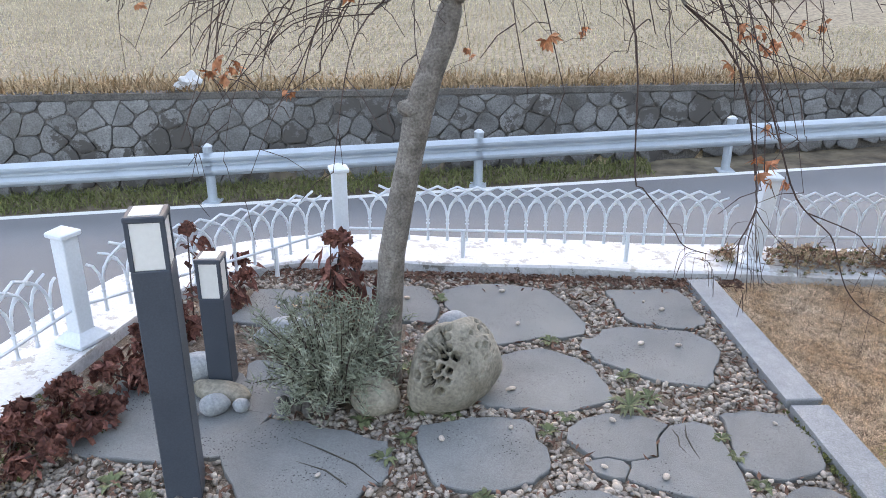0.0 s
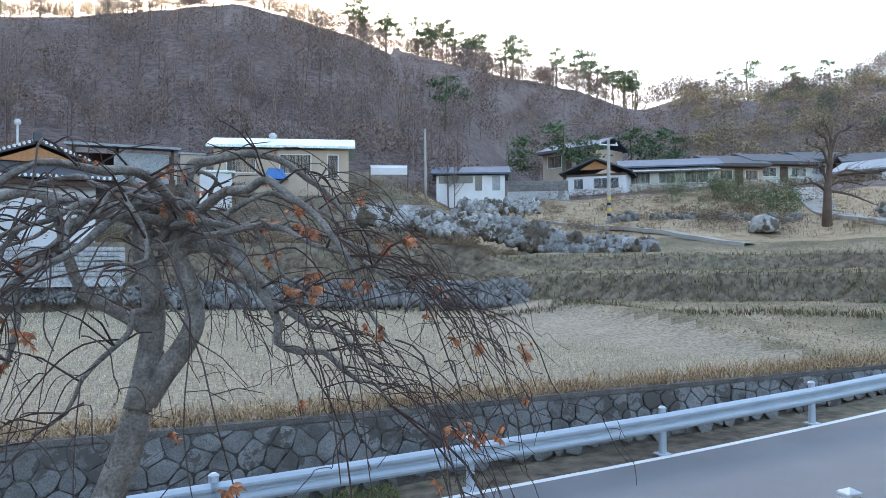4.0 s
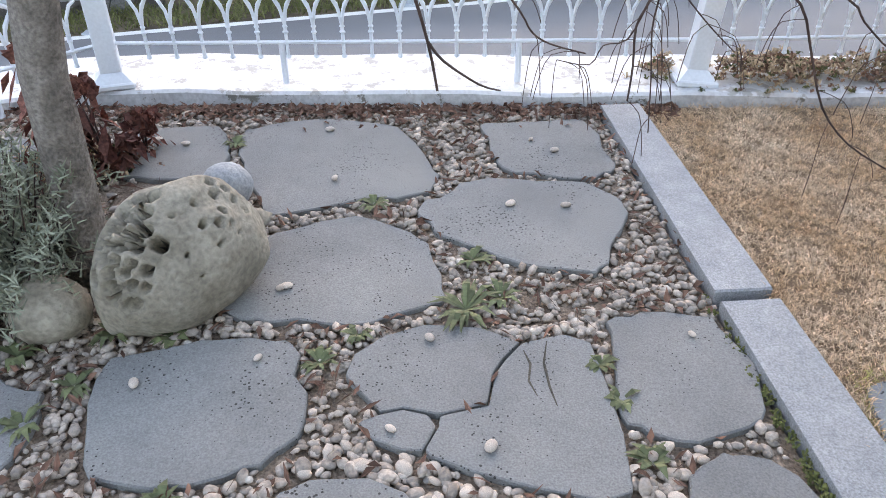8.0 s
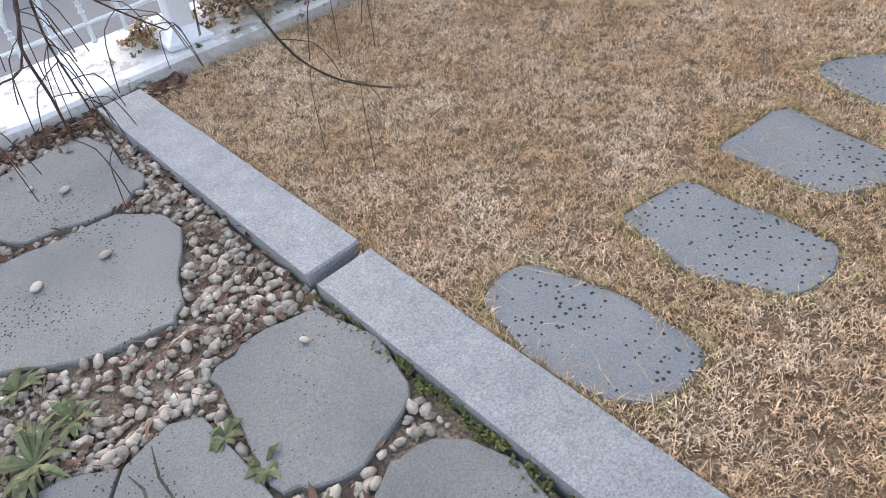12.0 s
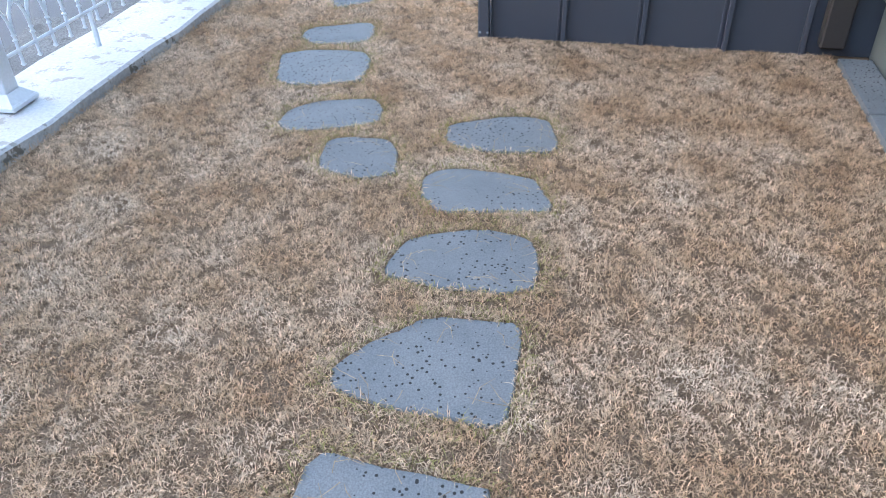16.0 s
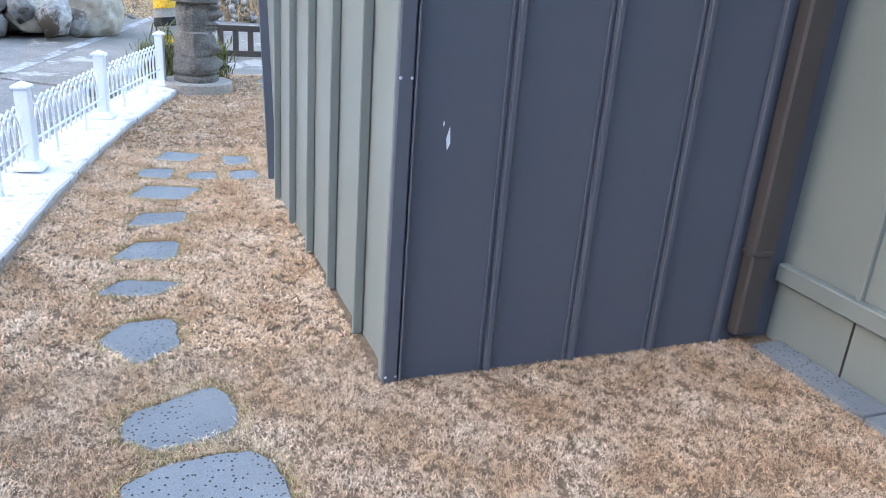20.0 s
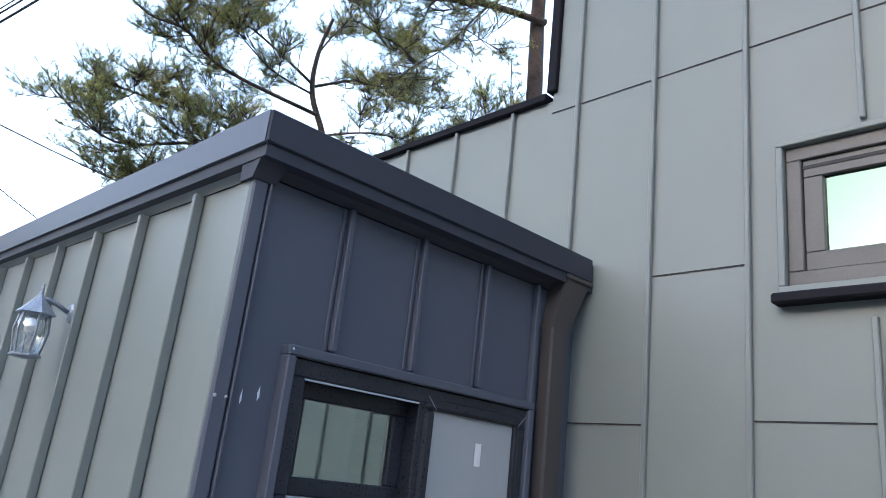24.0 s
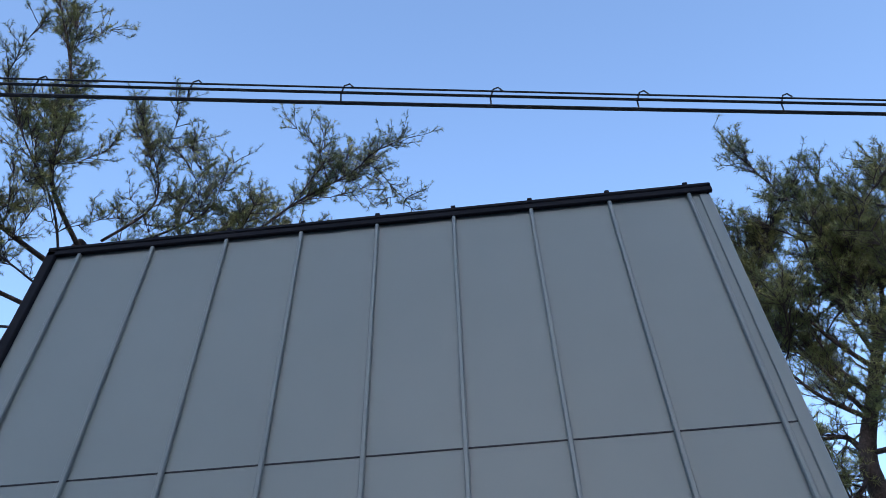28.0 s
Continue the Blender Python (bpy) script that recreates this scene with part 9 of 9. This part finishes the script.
def hydrangea(x, y, z0, heads, seed, lean=0.1, tall=0.5):
    """Dead flower heads on brown stalks."""
    r = random.Random(seed)
    h_ = thing("dried_hydrangea", "withered dark red hydrangea with crumpled leaves and flower heads", "shrub", at=(x, y, z0), group="dried hydrangeas")
    for _ in range(heads):
        a = r.uniform(0, 6.283)
        o, hh = r.uniform(0.02, lean), r.uniform(0.3, 1.0) * tall
        top = Vector((math.cos(a) * o, math.sin(a) * o, hh))
        part("stalk", Shape().tube([(0, 0, 0), (top.x * 0.4, top.y * 0.4, hh * 0.5), top[:]], [0.005, 0.004, 0.003], 5), M_TWIG, h_)
        s = Shape()
        R = r.uniform(0.03, 0.055)
        for _ in range(70):
            d = Vector((r.uniform(-1, 1), r.uniform(-1, 1), r.uniform(-0.5, 1))).normalized()
            c = top + Vector((d.x * R, d.y * R, d.z * R * 0.75)) * r.uniform(0.5, 1.15)
            e = Euler((r.uniform(0, 6), r.uniform(0, 6), r.uniform(0, 6))).to_matrix()
            w = r.uniform(0.005, 0.017)
            s.add([(c + e @ Vector(v))[:] for v in ((-w, -w, 0.003), (w, -w, -0.003), (w, w, 0.004), (-w, w, -0.002))], [(0, 1, 2, 3)])
        part("flower_head", s, M_HYDRANGEA, h_)
        s = Shape()
        for _ in range(26):
            t = r.uniform(0.05, 0.95)
            c = top * t + Vector((r.gauss(0, 0.03), r.gauss(0, 0.03), 0))
            a2 = r.uniform(0, 6.283)
            d = Vector((math.cos(a2), math.sin(a2), r.uniform(-1.4, -0.3))) * r.uniform(0.05, 0.09) * (1.0 if tall > 0.3 else 0.55)
            u = d.cross(Vector((0, 0, 1))).normalized() * r.uniform(0.012, 0.025) * (0.8 if tall > 0.3 else 0.5)
            s.add([c[:], (c + d * 0.5 + u)[:], (c + d)[:], (c + d * 0.5 - u + Vector((0, 0, 0.012)))[:]], [(0, 1, 2, 3)])
        part("dead_leaves", s, M_HYDRANGEA, h_)


hydrangea(-2.72, -0.28, 0.0, 7, 11, 0.16, 0.17)
hydrangea(-2.66, 0.0, 0.0, 6, 12, 0.16, 0.17)
hydrangea(-1.98, 0.62, 0.0, 5, 1)
hydrangea(-1.84, 0.74, 0.0, 4, 2, 0.1, 0.36)
hydrangea(-1.76, 0.86, 0.0, 2, 3, 0.06, 0.2)
hydrangea(-2.75, 0.2, 0.0, 5, 4, 0.16, 0.17)
hydrangea(-2.62, 0.5, 0.0, 4, 5, 0.18)
hydrangea(-2.85, -0.3, 0.0, 5, 6, 0.2, 0.15)
hydrangea(-2.9, -0.55, 0.0, 5, 7, 0.2, 0.15)
hydrangea(-2.55, 0.75, 0.0, 4, 8, 0.2)

# low growth trailing over the kerb: withered rust-brown cushions with green in them
M_SEDUM = mat("rust brown stonecrop", [(0.2, 0.1, 0.07), (0.34, 0.2, 0.13)], 0.85, 9, 60, 0.1, rnd=0.5)
M_TANLEAF = mat("tan withered stonecrop", [(0.36, 0.26, 0.16), (0.5, 0.38, 0.26)], 0.85, 9, 60, 0.1, rnd=0.4)
for k, (x, y, w, d, hgt, n) in enumerate(((-2.92, -0.35, 0.16, 0.3, 0.07, 260), (-2.98, -0.75, 0.16, 0.3, 0.07, 260), (0.62, 1.45, 0.3, 0.15, 0.1, 620), (1.15, 1.46, 0.3, 0.15, 0.12, 620), (1.68, 1.46, 0.28, 0.13, 0.13, 560), (0.16, 1.46, 0.07, 0.08, 0.1, 80), (-1.98, 0.75, 0.2, 0.15, 0.06, 150))):
    g = tagged(new("trailing_plant"), "withered rust-brown stonecrop cushion spilling over the kerb", "plant")
    g.matrix_basis = pose(x, y, 0.05 if y > 1 else 0.0)
    for nm, share, m_, lo, hi in (("brown_growth", 0.4, M_SEDUM, 0.012, 0.03), ("tan_growth", 0.38, M_TANLEAF, 0.015, 0.04), ("green_growth", 0.22, M_MOSS, 0.012, 0.028)):
        s = Shape()
        for _ in range(int(n * share)):
            cx, cy = rp_.gauss(0, w * 0.55), rp_.gauss(0, d * 0.5)
            if y > 1 and abs(cy) > 0.2:
                continue
            lump = 1.3 * hgt * max(0.1, 1 - (cx / w) ** 2 * 0.4 - (cy / d) ** 2 * 0.7) * (0.65 + 0.45 * noise.noise(Vector(((x + cx) * 9, cy * 9, k))))
            leaf_tuft(s, (cx, cy, lump * rp_.uniform(0.35, 1.0)), 7, lo, hi, 0.0045, 0.85, 0.55, 0.25)
        tagged(part(nm, s, m_, g), kind="stuff")

# rosettes of weeds in the gravel
for k, (x, y, r) in enumerate(((-0.64, -0.02, 0.12), (-0.55, 0.03, 0.075), (-0.9, -0.12, 0.05), (-0.98, -0.22, 0.06), (-0.62, 0.2, 0.07), (-0.33, -0.22, 0.05), (-0.3, -0.33, 0.05), (-0.27, -0.5, 0.06), (-0.46, -0.66, 0.07), (-1.22, -0.62, 0.06), (-1.52, -0.3, 0.06), (-1.58, -0.42, 0.07), (-1.46, 0.93, 0.06), (-0.92, 0.5, 0.06), (-1.5, -0.12, 0.07), (-1.35, -0.13, 0.06), (-2.35, -0.68, 0.05), (-2.5, -0.62, 0.07), (-1.55, 0.2, 0.08), (-1.7, -0.2, 0.07), (-2.1, 0.28, 0.09))):
    ob = new("weed")
    ob.matrix_basis = pose(x, y, 0.006)
    for _ in range(26 if r > 0.085 else 16):
        s = Shape()
        leaf_tuft(s, (0, 0, 0), 1, r * 0.6, r * 1.1, 0.0085, 0.95, 0.28, 0.12)
        part("leaf", s, M_WEED, ob)
    tagged(ob, "small green weed rosette in the gravel", "weed", "weeds in the gravel")
s = Shape()
for _ in range(130):
    t = -0.5 + 0.55 * math.sin(rp_.uniform(0, 6.28)) * rp_.random() ** 0.5
    x, y = strip_pt(t, rp_.uniform(-0.03, 0.0))
    leaf_tuft(s, (x, y, 0.0), 4, 0.008, 0.02, 0.004, 0.8, 0.8, 0.1)
tagged(part("edging_moss", s, M_MOSS, None), "yellow-green moss along the granite edging", "moss", kind="stuff")

# fallen red leaves and needles along the kerb and in the gravel
s = Shape()
for k in range(4000):
    if k < 1500:
        t = rp_.uniform(-2.6, 0.2)
        x, y = t, 1.27 - abs(rp_.gauss(0, 0.07))
    else:
        x, y = rp_.uniform(-2.9, -0.02), rp_.uniform(-1.1, 1.25)
        if any(inside(p, np.array([x]), np.array([y]))[0] for p in SLABS):
            continue
    e = Euler((rp_.uniform(-0.5, 0.5), rp_.uniform(-0.5, 0.5), rp_.uniform(0, 6.3))).to_matrix()
    w, l = rp_.uniform(0.003, 0.009), rp_.uniform(0.012, 0.03)
    s.add([(e @ Vector(v) + Vector((x, y, rp_.uniform(0.004, 0.02))))[:] for v in ((-l, 0, 0), (0, -w, 0.003), (l, 0, 0), (0, w, 0.004))], [(0, 1, 2, 3)])
tagged(part("leaf_litter", s, mat("brown leaf litter", [(0.1, 0.05, 0.038), (0.22, 0.12, 0.085)], 0.9, 9, 60, 0.1, rnd=0.5), None), "fallen dark red leaves in the gravel", "leaf litter", kind="stuff")
s = Shape()
for k in range(800):
    x, y = rp_.uniform(-2.9, 0.0), rp_.uniform(-1.2, 1.25)
    if any(inside(grow(p, 0.02), np.array([x]), np.array([y]))[0] for p in SLABS):
        continue
    a, l = rp_.uniform(0, 6.3), rp_.uniform(0.02, 0.04)
    dx, dy = math.cos(a) * l, math.sin(a) * l
    u = Vector((-dy, dx, 0)).normalized() * 0.0008
    s.add([(x - u.x, y - u.y, 0.016), (x + u.x, y + u.y, 0.016), (x + dx + u.x, y + dy + u.y, 0.02), (x + dx - u.x, y + dy - u.y, 0.02)], [(0, 1, 2, 3)])
tagged(part("pine_needles", s, M_TWIG, None), "fallen brown pine needles", "leaf litter", kind="stuff")

# pebbles
peb = [pebble_mesh("pebble", 200 + i, 1.0, M_PEBBLE, 2, 0.25, 0.62) for i in range(10)]
peb_far = [pebble_mesh("pebble", 220 + i, 1.0, M_PEBBLE, 1, 0.25, 0.62) for i in range(6)]
for p_ in peb + peb_far:
    p_.polygons.foreach_set("use_smooth", [True] * len(p_.polygons))
gravel = thing("river_pebbles", "pale rounded river pebbles between the flagstones", "gravel", kind="structure")
rq = np.random.default_rng(3)
N = 30000
px_, py_ = rq.uniform(-3.0, 0.0, N), rq.uniform(-1.9, 1.25, N)
patio_poly = [(x, y) for x, y in KERB_LINE if x < -0.05] + [strip_pt(1.235, -0.01), strip_pt(-2.4, -0.01), (-3.2, -2.2)]
part("gravel_bed", Shape().prism(patio_poly[::-1], -0.045, -0.008), M_SOIL, gravel)
ok = inside(patio_poly, px_, py_)
for p in SLABS:
    ok &= ~inside(grow(p, 0.009), px_, py_)
ok &= ~((px_ < -1.6) & (py_ > -0.1) & (py_ < 1.0) & (rq.random(N) < 0.85))
items, single = [], 0
for x, y in zip(px_[ok], py_[ok]):
    sz = 0.007 + 0.0112 * rp_.random() ** 1.7
    m = pose(x, y, -0.007 + sz * rp_.uniform(0.2, 0.9), rp_.uniform(-25, 25), rp_.uniform(-25, 25), rp_.uniform(0, 360)) @ Matrix.Diagonal((sz * rp_.uniform(1.0, 1.4), sz, sz, 1))
    me = rp_.choice(peb if -1.2 < x and -0.9 < y < -0.5 else peb_far)
    if -1.0 < x < -0.05 and -0.75 < y < 0.15 and single < 290:
        part("pebble", me, None, gravel, at=m)
        single += 1
    else:
        items.append((me, m))
tagged(part("pebbles", joined("pebbles", items, M_PEBBLE), None, gravel), kind="stuff")
# stray pebbles lying on the slabs
for k in range(26):
    p = SLABS[k % len(SLABS)]
    cx, cy = sum(q[0] for q in p) / len(p), sum(q[1] for q in p) / len(p)
    e = rp_.choice(p)
    t = rp_.uniform(0.1, 0.75)
    sz = rp_.uniform(0.008, 0.014)
    part("pebble", rp_.choice(peb), None, gravel, at=pose(lerp(cx, e[0], t), lerp(cy, e[1], t), 0.014 + sz * 0.45, 0, 0, rp_.uniform(0, 360)) @ Matrix.Diagonal((sz * 1.3, sz, sz, 1)))
# ---- lawn: thatch sheet and blades ----
lawn_poly = [(x, y - 0.01) for x, y in KERB_LINE if x > 0.1] + [(11.2, 0.0), (11.2, -4.5), (0.3, -4.5)] + [strip_pt(-2.4, 0.153), strip_pt(1.235, 0.153)]
lawn = tagged(part("lawn", Shape().prism(lawn_poly, -0.04, 0.0), M_THATCH, None), "dry tan winter lawn", "lawn", kind="structure")
rg = np.random.default_rng(7)


def lawn_roots(n, x0, x1, y0, y1):
    x, y = rg.uniform(x0, x1, n), rg.uniform(y0, y1, n)
    ok = inside(lawn_poly, x, y)
    for p in STEPS:
        ok &= ~inside(grow(p, 0.006), x, y)
    ok &= ~((x > AX - 0.02) & (x < AB) & (y < AY + 0.05))
    ok &= ~((y < -1.86))
    # patchy growth
    lump = np.sin(x * 47 + 1.7 * np.sin(y * 31)) + np.sin(y * 53 + 1.5 * np.sin(x * 37 + 1)) + 0.8 * np.sin(x * 19 - y * 23)
    ok &= lump > rg.uniform(-3.4, 0.7, n)
    # tufts: a handful of blades from one root
    x, y = np.repeat(x[ok], 6), np.repeat(y[ok], 6)
    return np.stack([x + rg.normal(0, 0.006, len(x)), y + rg.normal(0, 0.006, len(x)), np.full(len(x), -0.002)], 1)


near = lawn_roots(122000, -0.1, 4.2, -1.9, 1.35)
mid_ = lawn_roots(28000, 4.2, 7.5, -0.3, 1.35)
far_ = lawn_roots(15000, 7.5, 11.2, -1.9, 1.0)
for nm, pts, hh, ww in (("near", near, 0.02, 0.00125), ("mid", mid_, 0.024, 0.0024), ("far", far_, 0.028, 0.0058)):
    ob = new("lawn_grass", turf("lawn_grass", pts, hh, ww, M_BLADE, len(pts)))
    tagged(ob, "short dry tan grass blades", "grass", kind="stuff")
# greener, longer grass round each stepping stone
ring = []
for p in STEPS:
    for (ax_, ay_), (bx_, by_) in zip(p, p[1:] + p[:1]):
        L = math.hypot(bx_ - ax_, by_ - ay_)
        for _ in range(int(L * 1100) + 1):
            t = rg.random()
            o = abs(rg.normal(0, 0.03))
            cx, cy = sum(q[0] for q in p) / len(p), sum(q[1] for q in p) / len(p)
            x, y = lerp(ax_, bx_, t), lerp(ay_, by_, t)
            d = math.hypot(x - cx, y - cy)
            ring.append((x + (x - cx) / d * o, y + (y - cy) / d * o, -0.002))
ring = np.array(ring)
tagged(new("edge_grass", turf("edge_grass", ring[::2], 0.028, 0.0012, M_BLADE_GREEN, 3)), "greenish grass fringing the stepping stones", "grass", kind="stuff")
tagged(new("edge_grass", turf("edge_grass", ring[1::2], 0.03, 0.0012, M_BLADE, 4)), "straw-coloured grass fringing the stepping stones", "grass", kind="stuff")

# fallen needles gathered on and round the nearer stones
s = Shape()
for p in STEPS[:9]:
    for _ in range(46):
        ax_, ay_ = p[rp_.randrange(len(p))]
        x, y = ax_ + rp_.gauss(0, 0.05), ay_ + rp_.gauss(0, 0.05)
        a, l = rp_.uniform(0, 6.3), rp_.uniform(0.05, 0.1)
        u = Vector((-math.sin(a), math.cos(a), 0)) * 0.0009
        m_ = Vector((x + math.cos(a + 0.2) * l * 0.5, y + math.sin(a + 0.2) * l * 0.5, 0.02))
        e = Vector((x + math.cos(a) * l, y + math.sin(a) * l, 0.013))
        b_ = Vector((x, y, 0.013))
        s.add([(b_ - u)[:], (b_ + u)[:], (m_ + u)[:], (m_ - u)[:], (e + u * 0.4)[:], (e - u * 0.4)[:]], [(0, 1, 2, 3), (3, 2, 4, 5)])
tagged(part("pine_needles", s, M_TANLEAF, None), "fallen tan pine needles on the stepping stones", "leaf litter", kind="stuff")

# straw hanging over the granite edging and the kerb foot
over = []
for _ in range(2600):
    x, y = strip_pt(rg.uniform(-2.4, 1.235), 0.148 + abs(rg.normal(0, 0.012)))
    over.append((x, y, 0.0))
for (ax_, ay_), (bx_, by_) in zip(KERB_LINE, KERB_LINE[1:]):
    if ax_ > 0.1:
        for _ in range(60):
            t = rg.random()
            over.append((lerp(ax_, bx_, t), lerp(ay_, by_, t) - 0.005 - abs(rg.normal(0, 0.02)), 0.0))
tagged(new("edge_grass", turf("edge_grass", np.array(over), 0.034, 0.0012, M_BLADE, 9)), "dry grass fringing the granite edging and kerb", "grass", kind="stuff")
